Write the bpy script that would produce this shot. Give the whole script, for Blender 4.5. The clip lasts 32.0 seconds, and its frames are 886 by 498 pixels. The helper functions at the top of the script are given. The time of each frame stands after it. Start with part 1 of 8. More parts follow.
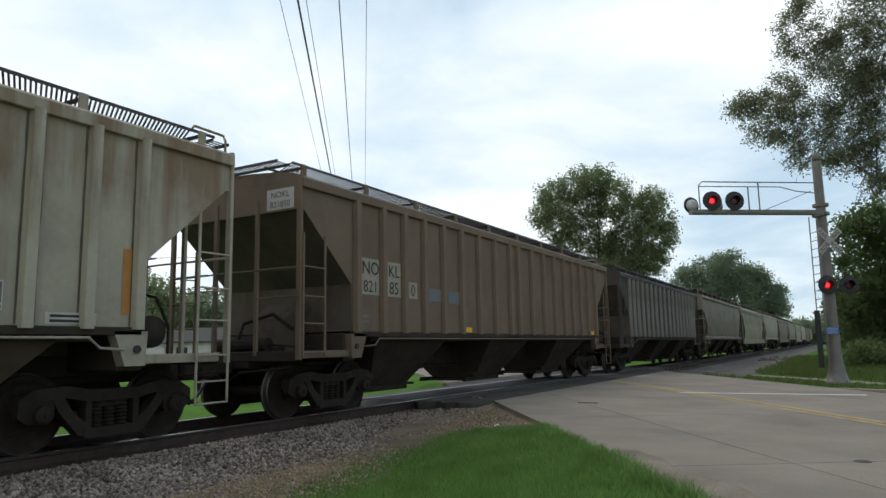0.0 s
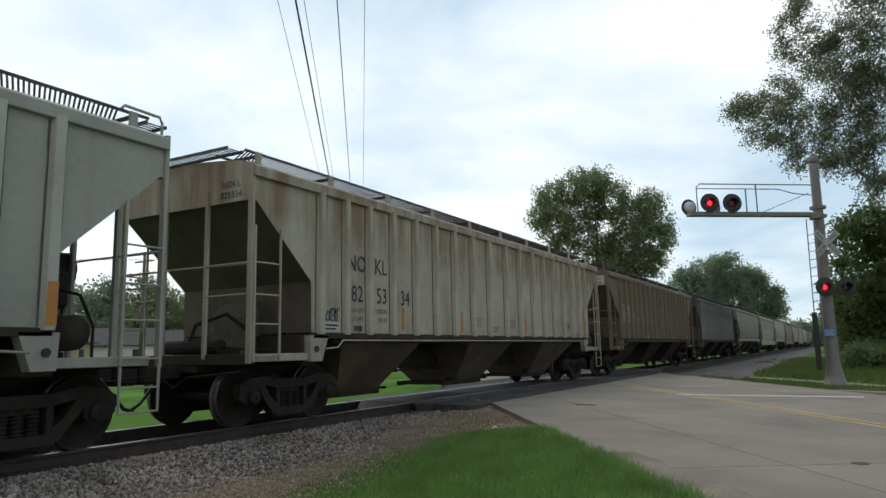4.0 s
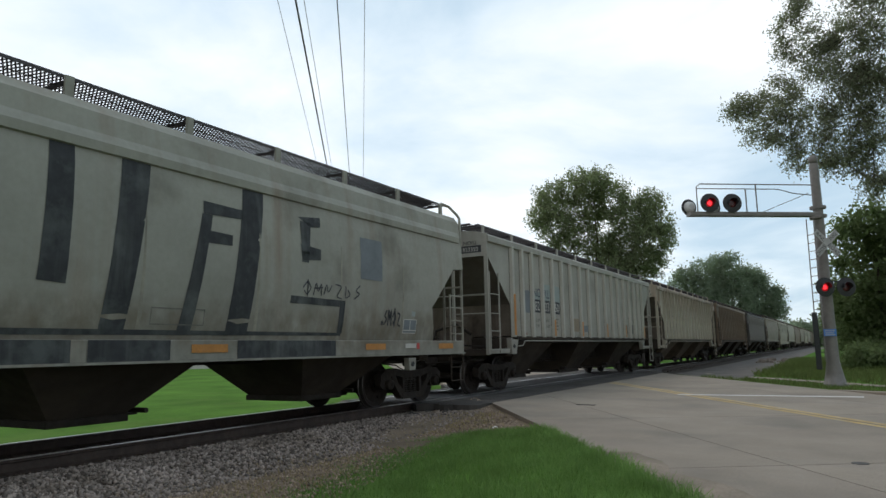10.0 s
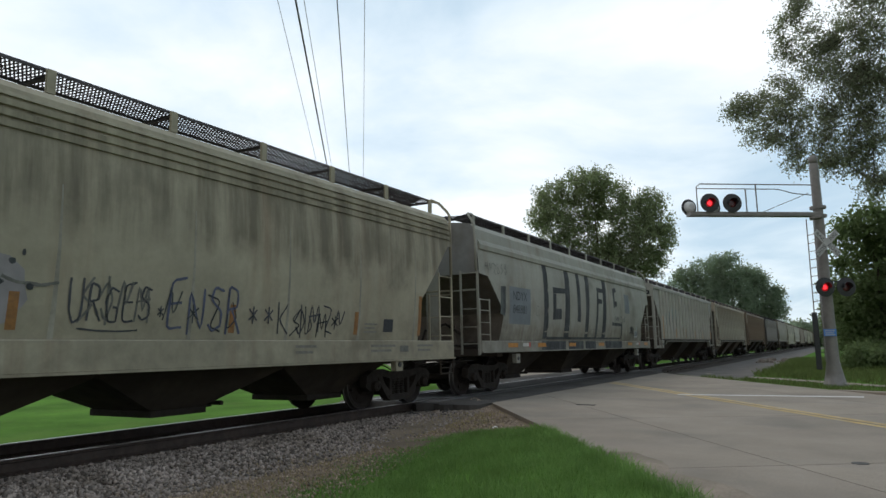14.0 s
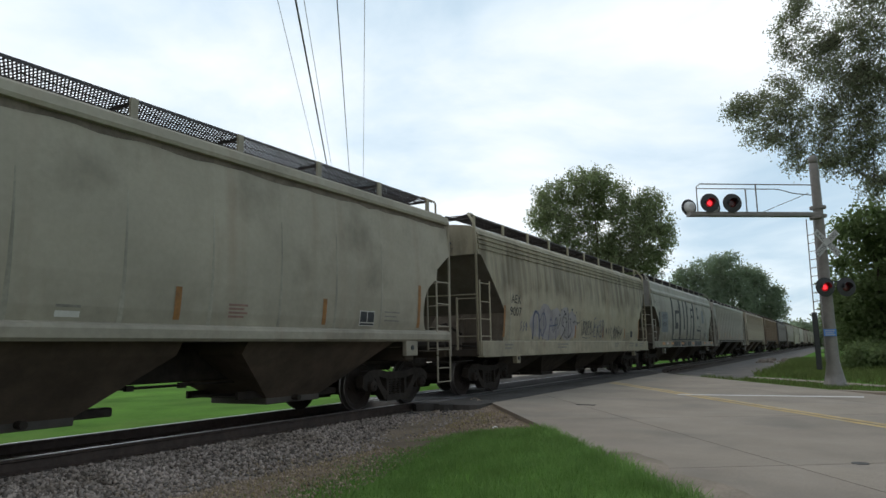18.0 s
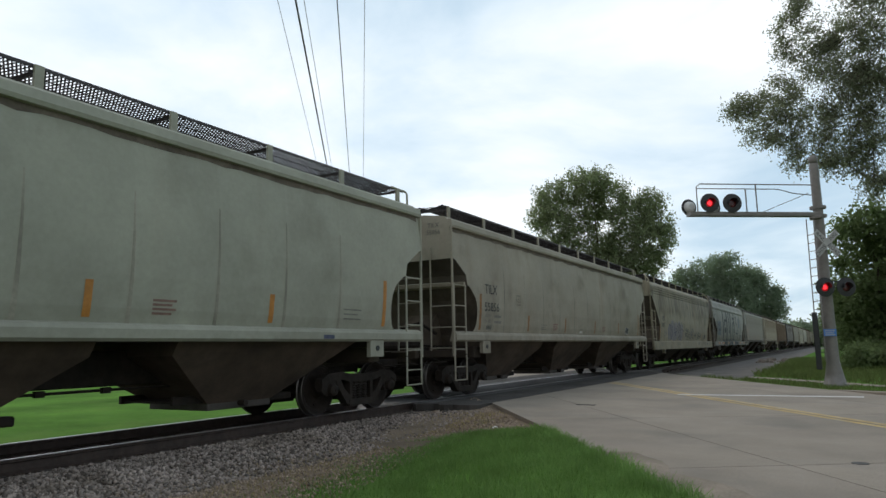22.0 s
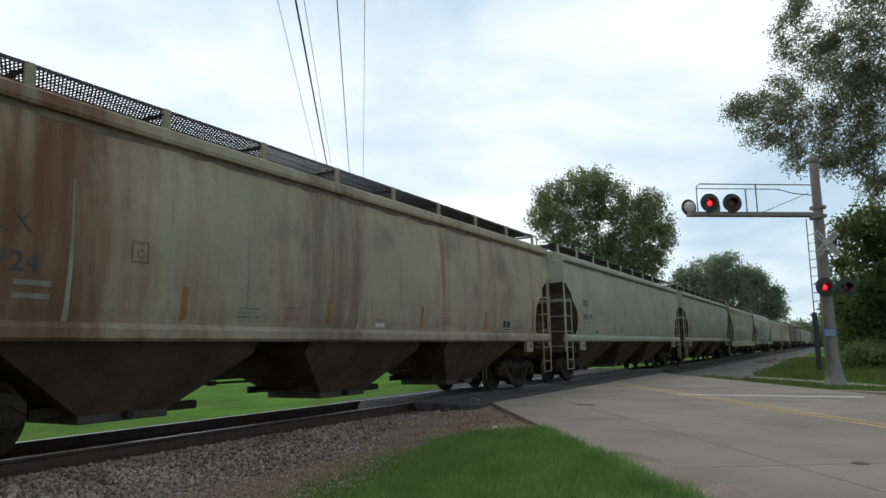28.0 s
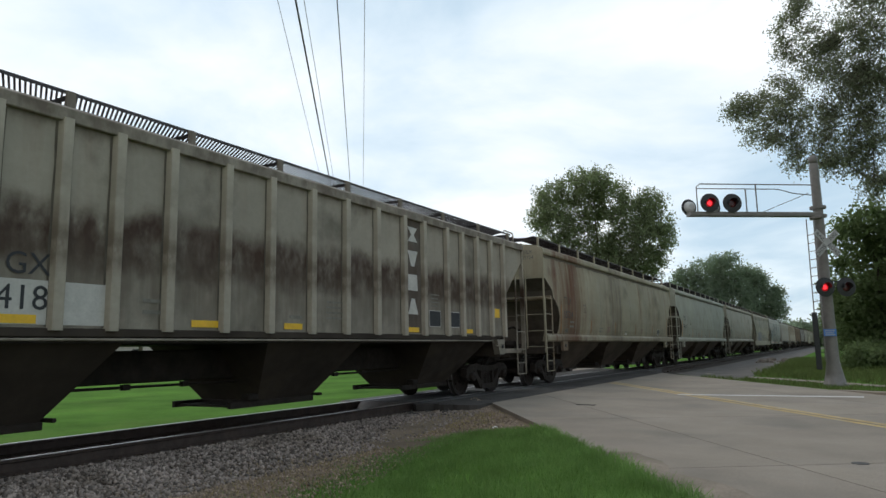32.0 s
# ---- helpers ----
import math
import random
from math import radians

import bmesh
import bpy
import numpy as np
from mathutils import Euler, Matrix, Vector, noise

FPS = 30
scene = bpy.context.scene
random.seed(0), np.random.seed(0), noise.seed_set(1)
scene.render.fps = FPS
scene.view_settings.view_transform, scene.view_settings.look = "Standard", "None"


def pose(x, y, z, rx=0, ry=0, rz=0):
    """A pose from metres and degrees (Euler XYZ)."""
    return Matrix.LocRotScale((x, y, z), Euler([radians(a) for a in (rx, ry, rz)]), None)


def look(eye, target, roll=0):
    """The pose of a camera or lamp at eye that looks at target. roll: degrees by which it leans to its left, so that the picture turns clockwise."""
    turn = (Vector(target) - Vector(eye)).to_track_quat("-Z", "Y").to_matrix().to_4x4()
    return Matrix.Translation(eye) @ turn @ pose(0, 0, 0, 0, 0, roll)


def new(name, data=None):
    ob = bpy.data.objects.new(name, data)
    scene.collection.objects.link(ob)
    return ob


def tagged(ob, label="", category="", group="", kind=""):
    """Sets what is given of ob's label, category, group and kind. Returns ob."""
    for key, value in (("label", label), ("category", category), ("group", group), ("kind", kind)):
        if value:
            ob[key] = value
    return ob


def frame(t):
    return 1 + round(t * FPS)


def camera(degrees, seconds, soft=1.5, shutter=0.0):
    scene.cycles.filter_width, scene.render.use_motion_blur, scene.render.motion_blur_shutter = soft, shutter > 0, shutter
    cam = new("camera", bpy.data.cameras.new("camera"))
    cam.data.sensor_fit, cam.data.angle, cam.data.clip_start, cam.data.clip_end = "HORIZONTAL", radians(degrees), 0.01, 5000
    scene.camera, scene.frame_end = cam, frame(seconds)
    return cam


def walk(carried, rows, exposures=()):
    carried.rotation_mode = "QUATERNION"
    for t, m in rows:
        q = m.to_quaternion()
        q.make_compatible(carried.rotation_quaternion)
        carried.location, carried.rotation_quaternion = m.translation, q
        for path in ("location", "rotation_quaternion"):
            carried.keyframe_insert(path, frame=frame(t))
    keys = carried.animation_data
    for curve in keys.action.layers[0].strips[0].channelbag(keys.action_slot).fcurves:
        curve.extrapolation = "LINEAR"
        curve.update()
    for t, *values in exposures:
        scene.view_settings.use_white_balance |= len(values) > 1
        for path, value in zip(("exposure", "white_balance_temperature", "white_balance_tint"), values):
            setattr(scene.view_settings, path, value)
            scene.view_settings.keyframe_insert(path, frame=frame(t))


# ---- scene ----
cam = camera(65.5, 32.0, soft=1.5)
EYE = (0.0, 0.0, 1.13)


def aim(yaw, pitch, roll):
    """Camera pose: yaw to the left of the track's direction, pitch up, roll; degrees."""
    return Matrix.Translation(EYE) @ Euler((radians(90 + pitch), 0, radians(yaw)), "XYZ").to_matrix().to_4x4() @ pose(0, 0, 0, 0, 0, roll)


YAW, PITCH, ROLL = 29.66, 8.30, -1.13
walk(cam, [(0.0, aim(YAW + 0.17, PITCH - 0.16, ROLL)), (0.5, aim(YAW + 0.10, PITCH - 0.12, ROLL)), (1.0, aim(YAW + 0.09, PITCH - 0.10, ROLL)),
           (2.0, aim(YAW + 0.05, PITCH - 0.06, ROLL)), (3.0, aim(YAW + 0.03, PITCH - 0.04, ROLL)), (4.0, aim(YAW, PITCH, ROLL)),
           (32.0, aim(YAW, PITCH, ROLL))],
     exposures=[(0.0, 0.0), (32.0, 0.0)])

# ---- world and sun: bright overcast ----
SUN_ELEV, SUN_AZ = 58.0, 62.0   # azimuth to the left of the track's direction
world = bpy.data.worlds.new("overcast_sky")
scene.world = world
world.use_nodes = True
wn, wl = world.node_tree.nodes, world.node_tree.links
wn.clear()


def wnode(kind, **kw):
    n = wn.new(kind)
    for k, v in kw.items():
        n.inputs[k].default_value = v
    return n


w_out = wnode("ShaderNodeOutputWorld")
w_bg = wnode("ShaderNodeBackground", Strength=1.04)
w_sky = wnode("ShaderNodeTexSky")
w_sky.sky_type = "NISHITA"
w_sky.sun_disc = False
w_sky.sun_elevation = radians(SUN_ELEV)
w_sky.sun_rotation = radians(-SUN_AZ)
w_dim = wnode("ShaderNodeVectorMath")
w_dim.operation = "SCALE"
w_dim.inputs["Scale"].default_value = 0.10
w_tc = wnode("ShaderNodeTexCoord")
w_sep = wnode("ShaderNodeSeparateXYZ")
w_add = wnode("ShaderNodeMath")
w_add.operation = "ADD"
w_add.inputs[1].default_value = 0.22
w_max = wnode("ShaderNodeMath")
w_max.operation = "MAXIMUM"
w_max.inputs[1].default_value = 0.08
w_div = wnode("ShaderNodeVectorMath")
w_div.operation = "DIVIDE"
w_comb = wnode("ShaderNodeCombineXYZ")
w_n1 = wnode("ShaderNodeTexNoise", Scale=1.15, Detail=7.0, Roughness=0.55, Distortion=0.35)
w_n2 = wnode("ShaderNodeTexNoise", Scale=0.5, Detail=3.0, Roughness=0.5)
w_mixn = wnode("ShaderNodeMix")
w_mixn.inputs[0].default_value = 0.45
w_ramp = wnode("ShaderNodeValToRGB")
w_ramp.color_ramp.elements[0].position, w_ramp.color_ramp.elements[0].color = 0.385, (0.53, 0.69, 0.82, 1)
w_ramp.color_ramp.elements[1].position, w_ramp.color_ramp.elements[1].color = 0.56, (1.02, 1.06, 1.085, 1)
w_e = w_ramp.color_ramp.elements.new(0.465)
w_e.color = (0.75, 0.872, 0.958, 1)
w_mix = wnode("ShaderNodeMix")
w_mix.data_type = "RGBA"
w_mix.inputs[0].default_value = 0.88
wl.new(w_tc.outputs["Generated"], w_sep.inputs[0])
wl.new(w_sep.outputs["Z"], w_add.inputs[0])
wl.new(w_add.outputs[0], w_max.inputs[0])
for i in range(3):
    wl.new(w_max.outputs[0], w_comb.inputs[i])
wl.new(w_tc.outputs["Generated"], w_div.inputs[0])
wl.new(w_comb.outputs[0], w_div.inputs[1])
wl.new(w_div.outputs[0], w_n1.inputs["Vector"])
wl.new(w_div.outputs[0], w_n2.inputs["Vector"])
wl.new(w_n1.outputs["Fac"], w_mixn.inputs[2])
wl.new(w_n2.outputs["Fac"], w_mixn.inputs[3])
w_drift = wnode("ShaderNodeVectorMath")
w_drift.operation = "DOT_PRODUCT"
w_drift.inputs[1].default_value = (-0.080, -0.060, -0.100)
w_sum = wnode("ShaderNodeMath")
w_sum.operation = "ADD"
wl.new(w_tc.outputs["Generated"], w_drift.inputs[0])
wl.new(w_mixn.outputs[0], w_sum.inputs[0])
wl.new(w_drift.outputs["Value"], w_sum.inputs[1])
wl.new(w_sum.outputs[0], w_ramp.inputs[0])
wl.new(w_sky.outputs[0], w_dim.inputs[0])
wl.new(w_dim.outputs[0], w_mix.inputs[6])
wl.new(w_ramp.outputs[0], w_mix.inputs[7])
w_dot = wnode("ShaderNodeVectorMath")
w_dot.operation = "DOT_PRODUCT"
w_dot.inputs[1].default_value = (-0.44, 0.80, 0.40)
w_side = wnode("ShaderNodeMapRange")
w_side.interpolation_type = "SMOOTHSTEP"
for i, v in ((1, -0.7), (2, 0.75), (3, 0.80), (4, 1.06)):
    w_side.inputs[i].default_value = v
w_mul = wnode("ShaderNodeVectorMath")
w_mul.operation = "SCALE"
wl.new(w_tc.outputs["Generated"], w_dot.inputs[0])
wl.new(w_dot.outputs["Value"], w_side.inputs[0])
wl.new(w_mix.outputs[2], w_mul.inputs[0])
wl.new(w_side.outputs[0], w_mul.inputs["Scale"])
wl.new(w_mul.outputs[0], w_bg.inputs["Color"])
wl.new(w_bg.outputs[0], w_out.inputs[0])

sun = new("sun", bpy.data.lights.new("sun", "SUN"))
sun.data.energy, sun.data.angle, sun.data.color = 0.85, radians(25), (1.0, 0.955, 0.88)
a_, e_ = radians(SUN_AZ), radians(SUN_ELEV)
sun.matrix_world = look((-math.sin(a_) * math.cos(e_) * 100, math.cos(a_) * math.cos(e_) * 100, math.sin(e_) * 100), (0, 0, 0))


# ---- materials ----
def material(name, col, rough=0.7, metal=0.0, var=0.2, scale=2.0, fine=0.12, fscale=40.0, bump=0.0, bscale=60.0,
             streak=None, patch=None, low=None, objrand=0.0, island=0.0, stretch=(1, 1, 1), spec=0.5, stains=()):
    """A surface with variation at two scales; streak, patch, low: (colour, amount, scale) of run-down streaks, blotches and splash dirt."""
    col = (min(1.0, col[0] * 1.06), col[1] * 0.99, col[2] * 0.96)
    m = bpy.data.materials.new(name)
    m.use_nodes = True
    nd, ln = m.node_tree.nodes, m.node_tree.links
    bs = nd["Principled BSDF"]
    bs.inputs["Roughness"].default_value, bs.inputs["Metallic"].default_value = rough, metal
    bs.inputs["Specular IOR Level"].default_value = spec
    tc = nd.new("ShaderNodeTexCoord")
    mp = nd.new("ShaderNodeMapping")
    mp.inputs["Scale"].default_value = stretch
    ln.new(tc.outputs["Object"], mp.inputs[0])

    def noise_fac(sc, detail=4.0, vec=None, lo=0.3, hi=0.7, rgh=0.6):
        n = nd.new("ShaderNodeTexNoise")
        n.inputs["Scale"].default_value, n.inputs["Detail"].default_value, n.inputs["Roughness"].default_value = sc, detail, rgh
        ln.new(vec or mp.outputs[0], n.inputs["Vector"])
        r = nd.new("ShaderNodeMapRange")
        r.inputs[1].default_value, r.inputs[2].default_value = lo, hi
        ln.new(n.outputs["Fac"], r.inputs[0])
        return r.outputs[0]

    def mix(fac, a, b, blend="MIX"):
        x = nd.new("ShaderNodeMix")
        x.data_type, x.blend_type = "RGBA", blend
        for sock, v in ((0, fac), (6, a), (7, b)):
            if isinstance(v, (tuple, float, int)):
                x.inputs[sock].default_value = v
            else:
                ln.new(v, x.inputs[sock])
        return x.outputs[2]

    def times(a, f):
        q = nd.new("ShaderNodeMath")
        q.operation = "MULTIPLY"
        ln.new(a, q.inputs[0])
        if isinstance(f, float):
            q.inputs[1].default_value = f
        else:
            ln.new(f, q.inputs[1])
        return q.outputs[0]

    dark = tuple(v * (1 - var) for v in col) + (1,)
    light = tuple(min(1, v * (1 + var)) for v in col) + (1,)
    out = mix(noise_fac(scale), dark, light)
    out = mix(times(noise_fac(fscale, 3.0), fine), out, (0.03, 0.028, 0.025, 1)) if fine else out
    if patch:
        out = mix(times(noise_fac(patch[2], 6.0, None, 0.52, 0.72), float(patch[1])), out, (*patch[0], 1))
    if streak:
        ms = nd.new("ShaderNodeMapping")
        ms.inputs["Scale"].default_value = (1.0, 1.0, 0.07)
        ln.new(tc.outputs["Object"], ms.inputs[0])
        f1 = noise_fac(streak[2], 5.0, ms.outputs[0], 0.5, 0.75)
        out = mix(times(times(f1, noise_fac(0.5, 3.0, None, 0.3, 0.65)), float(streak[1])), out, (*streak[0], 1))
    for axis, a0, a1, soft_, colr, amt_, vertical, grain in stains:
        sp = nd.new("ShaderNodeSeparateXYZ")
        ln.new(tc.outputs["Object"], sp.inputs[0])
        wob = nd.new("ShaderNodeMath")
        wob.operation = "MULTIPLY_ADD"
        ln.new(noise_fac(1.6, 4.0, None, 0.0, 1.0), wob.inputs[0])
        wob.inputs[1].default_value = soft_ * 2.0
        ln.new(sp.outputs[axis], wob.inputs[2])
        up, dn = nd.new("ShaderNodeMapRange"), nd.new("ShaderNodeMapRange")
        up.inputs[1].default_value, up.inputs[2].default_value = a0 + soft_ * 0.5, a0 + soft_ * 1.5
        dn.inputs[1].default_value, dn.inputs[2].default_value, dn.inputs[3].default_value, dn.inputs[4].default_value = a1 + soft_ * 0.5, a1 + soft_ * 1.5, 1.0, 0.0
        ln.new(wob.outputs[0], up.inputs[0])
        ln.new(wob.outputs[0], dn.inputs[0])
        mv = nd.new("ShaderNodeMapping")
        mv.inputs["Scale"].default_value = (1.0, 1.0, 0.10 if vertical else 0.6)
        ln.new(tc.outputs["Object"], mv.inputs[0])
        fb = times(times(up.outputs[0], dn.outputs[0]), noise_fac(grain, 6.0, mv.outputs[0], 0.33, 0.62))
        out = mix(times(fb, float(amt_)), out, (*colr, 1))
    if low:
        sp = nd.new("ShaderNodeSeparateXYZ")
        ln.new(tc.outputs["Object"], sp.inputs[0])
        r = nd.new("ShaderNodeMapRange")
        r.inputs[1].default_value, r.inputs[2].default_value, r.inputs[3].default_value, r.inputs[4].default_value = 1.2, low[2], 1.0, 0.0
        ln.new(sp.outputs["Z"], r.inputs[0])
        out = mix(times(times(r.outputs[0], noise_fac(3.0, 5.0, None, 0.25, 0.7)), float(low[1])), out, (*low[0], 1))
    if objrand or island:
        src = nd.new("ShaderNodeObjectInfo").outputs["Random"] if objrand else nd.new("ShaderNodeNewGeometry").outputs["Random Per Island"]
        amt = objrand or island
        r = nd.new("ShaderNodeMapRange")
        r.inputs[3].default_value, r.inputs[4].default_value = 1 - amt, 1 + amt
        ln.new(src, r.inputs[0])
        h = nd.new("ShaderNodeHueSaturation")
        ln.new(r.outputs[0], h.inputs["Value"])
        ln.new(out, h.inputs["Color"])
        out = h.outputs[0]
    ln.new(out, bs.inputs["Base Color"])
    rr = nd.new("ShaderNodeMapRange")
    rr.inputs[3].default_value, rr.inputs[4].default_value = max(0.05, rough - 0.12), min(1, rough + 0.12)
    ln.new(noise_fac(scale * 3), rr.inputs[0])
    ln.new(rr.outputs[0], bs.inputs["Roughness"])
    if bump:
        b = nd.new("ShaderNodeBump")
        b.inputs["Strength"].default_value, b.inputs["Distance"].default_value = bump, 0.02
        ln.new(noise_fac(bscale, 5.0, None, 0.0, 1.0), b.inputs["Height"])
        ln.new(b.outputs[0], bs.inputs["Normal"])
    return m


def leaf_material(name, col, var=0.25, patchy=0.25, scale=0.35):
    m = material(name, col, rough=0.85, var=patchy, scale=scale, fine=0.0, island=var, spec=0.12)
    nd, ln = m.node_tree.nodes, m.node_tree.links
    bs = nd["Principled BSDF"]
    tr = nd.new("ShaderNodeBsdfTranslucent")
    tr.inputs[0].default_value = (col[0] * 1.5, col[1] * 1.5, col[2] * 1.2, 1)
    mx = nd.new("ShaderNodeMixShader")
    mx.inputs[0].default_value = 0.60
    ln.new(bs.outputs[0], mx.inputs[1])
    ln.new(tr.outputs[0], mx.inputs[2])
    ln.new(mx.outputs[0], nd["Material Output"].inputs[0])
    return m


def glow_material(name, col, strength):
    m = bpy.data.materials.new(name)
    m.use_nodes = True
    bs = m.node_tree.nodes["Principled BSDF"]
    bs.inputs["Base Color"].default_value = (*col, 1)
    bs.inputs["Emission Color"].default_value = (*col, 1)
    bs.inputs["Emission Strength"].default_value = strength
    bs.inputs["Roughness"].default_value = 0.25
    return m


RUST, GRIME = (0.16, 0.065, 0.03), (0.10, 0.085, 0.065)


def paint(name, col, rust=0.5, grime=0.5, rough=0.62, stains=()):
    return material(name, col, rough=rough, var=0.13, scale=0.55, fine=0.10, fscale=14.0, bump=0.05, bscale=3.0,
                    streak=(RUST, rust, 3.2), patch=(GRIME, grime, 0.8), low=(GRIME, 0.7 * grime + 0.2, 2.6), stains=stains, spec=0.2)


M_CONC = material("road_concrete", (0.256, 0.223, 0.182), rough=0.9, var=0.16, scale=0.45, fine=0.25, fscale=55, bump=0.12, bscale=120,
                  patch=((0.15, 0.13, 0.11), 0.6, 0.55), objrand=0.05, spec=0.25)
M_ASPH = material("asphalt", (0.062, 0.058, 0.054), rough=0.92, spec=0.15, var=0.4, scale=0.8, fine=0.25, fscale=90, bump=0.3, bscale=150)
M_JOINT = material("joint_sealant", (0.05, 0.047, 0.043), rough=0.8, var=0.3, scale=6)
M_YELLOW = material("yellow_road_paint", (0.42, 0.30, 0.11), rough=0.75, var=0.2, scale=3, fine=0.25, fscale=60, patch=((0.36, 0.33, 0.28), 0.8, 5.0))
M_WHITE = material("white_road_paint", (0.55, 0.54, 0.52), rough=0.75, var=0.1, scale=3, fine=0.2, fscale=60, patch=((0.38, 0.36, 0.32), 0.7, 4.0))
M_SOIL = material("lawn_soil", (0.085, 0.19, 0.03), rough=1.0, spec=0.02, var=0.35, scale=0.35, fine=0.3, fscale=14, bump=0.6, bscale=25, patch=((0.13, 0.17, 0.05), 0.35, 0.6))
M_DIRT = material("gravelly_dirt", (0.215, 0.17, 0.125), rough=0.95, spec=0.1, var=0.3, scale=1.5, fine=0.4, fscale=50, bump=0.6, bscale=45)
M_BLADE = leaf_material("grass_blades", (0.122, 0.205, 0.068), 0.65, 0.6, 1.9)
M_STRAW = leaf_material("dry_grass_blades", (0.26, 0.21, 0.11), 0.5)
M_BLADE2 = leaf_material("rough_verge_blades", (0.092, 0.115, 0.045), 0.6)
M_STONE = material("ballast_stone", (0.245, 0.213, 0.188), rough=0.95, spec=0.15, var=0.3, scale=1.2, fine=0.2, fscale=60, island=0.62, patch=((0.13, 0.10, 0.075), 0.8, 0.9))
M_STONE2 = material("tan_gravel", (0.285, 0.228, 0.175), rough=0.95, spec=0.15, var=0.25, scale=8, fine=0.2, fscale=60, island=0.5)
M_BED = material("ballast_bed", (0.07, 0.06, 0.052), rough=0.98, spec=0.1, var=0.35, scale=3, fine=0.5, fscale=35, bump=0.8, bscale=40)
M_STONED = material("fouled_ballast_stone", (0.075, 0.058, 0.046), rough=0.95, spec=0.1, var=0.3, scale=1.2, fine=0.2, fscale=60, island=0.5)
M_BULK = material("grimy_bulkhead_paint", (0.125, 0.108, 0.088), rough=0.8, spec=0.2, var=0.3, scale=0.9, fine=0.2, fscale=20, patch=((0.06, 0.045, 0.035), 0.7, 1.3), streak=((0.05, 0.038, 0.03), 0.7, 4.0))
M_RAIL = material("rusty_rail_steel", (0.05, 0.034, 0.027), rough=0.75, metal=0.2, var=0.3, scale=4, fine=0.3, fscale=30)
M_RAILTOP = material("polished_rail_head", (0.62, 0.62, 0.63), rough=0.36, metal=1.0, var=0.1, scale=4, fine=0.05)
M_TIE = material("creosoted_wood", (0.055, 0.043, 0.034), rough=0.9, var=0.35, scale=5, fine=0.3, fscale=40, objrand=0.3, stretch=(0.3, 4, 4))
M_CONCP = material("crossing_panel_rubber", (0.085, 0.083, 0.082), rough=0.8, var=0.2, scale=2, fine=0.2, fscale=50)
M_GALV = material("weathered_aluminium", (0.175, 0.165, 0.155), rough=0.55, metal=0.35, var=0.15, scale=3, fine=0.15, fscale=25, streak=((0.16, 0.15, 0.14), 0.4, 5))
M_BLACK = material("black_enamel", (0.014, 0.014, 0.016), rough=0.5, var=0.2, scale=5, fine=0.05)
M_DARKRED = material("unlit_red_lens", (0.06, 0.006, 0.008), rough=0.25, var=0.2, scale=8, fine=0.0)
M_REDGLOW = glow_material("lit_red_lens", (1.0, 0.03, 0.045), 1.5)
M_REDRIM = glow_material("lit_red_lens_rim", (0.55, 0.012, 0.02), 0.35)
M_LENSWHITE = material("pale_lamp_back", (0.55, 0.56, 0.56), rough=0.4, var=0.1, scale=5)
M_SIGNW = material("white_sign_sheet", (0.34, 0.34, 0.34), rough=0.5, var=0.08, scale=5, streak=((0.3, 0.28, 0.25), 0.4, 6))
M_SIGNB = material("black_letters", (0.03, 0.03, 0.033), rough=0.6, var=0.1, scale=5)
M_BLUE = material("blue_sign_sheet", (0.04, 0.16, 0.46), rough=0.5, var=0.1, scale=5)
M_WIRE = material("black_cable", (0.02, 0.02, 0.02), rough=0.6, var=0.1, scale=5, fine=0)
M_WIREG = material("bare_aluminium_wire", (0.10, 0.10, 0.105), rough=0.5, metal=0.3, var=0.1, scale=5, fine=0)
M_BARK = material("bark", (0.085, 0.066, 0.05), rough=0.95, var=0.35, scale=4, fine=0.3, fscale=25, bump=0.8, bscale=16, stretch=(1, 1, 0.25))
M_LEAF1 = leaf_material("cottonwood_leaves", (0.178, 0.213, 0.128))
M_LEAF2 = leaf_material("maple_leaves", (0.19, 0.235, 0.18), 0.2)
M_LEAF3 = leaf_material("willow_leaves", (0.185, 0.205, 0.15))
M_LEAF4 = leaf_material("brush_leaves", (0.122, 0.16, 0.08))
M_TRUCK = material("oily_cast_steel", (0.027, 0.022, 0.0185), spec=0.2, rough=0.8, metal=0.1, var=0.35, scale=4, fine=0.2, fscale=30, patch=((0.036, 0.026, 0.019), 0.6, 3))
M_WHEEL = material("brown_wheel_steel", (0.026, 0.020, 0.017), rough=0.8, spec=0.2, metal=0.1, var=0.3, scale=4, fine=0.2)
M_TREAD = material("worn_wheel_tread", (0.13, 0.125, 0.12), rough=0.5, metal=0.9, var=0.1, scale=6, fine=0.0)
# hopper steels carry the shade under the cars in their colour
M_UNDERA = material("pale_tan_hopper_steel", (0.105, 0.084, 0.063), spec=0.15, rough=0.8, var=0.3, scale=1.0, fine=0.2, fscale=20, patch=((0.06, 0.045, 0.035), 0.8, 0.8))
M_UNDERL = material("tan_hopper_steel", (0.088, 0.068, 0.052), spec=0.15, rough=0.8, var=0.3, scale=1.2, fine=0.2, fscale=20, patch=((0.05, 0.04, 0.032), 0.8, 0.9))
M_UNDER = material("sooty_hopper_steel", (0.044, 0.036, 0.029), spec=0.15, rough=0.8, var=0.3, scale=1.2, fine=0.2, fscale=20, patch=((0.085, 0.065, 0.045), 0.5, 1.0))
M_WALK = material("galvanised_grating", (0.058, 0.052, 0.056), rough=0.6, metal=0.3, var=0.2, scale=3, fine=0.1)
M_ORANGE = material("orange_reflective_tape", (0.43, 0.185, 0.03), rough=0.5, var=0.15, scale=5, fine=0.2, fscale=25)
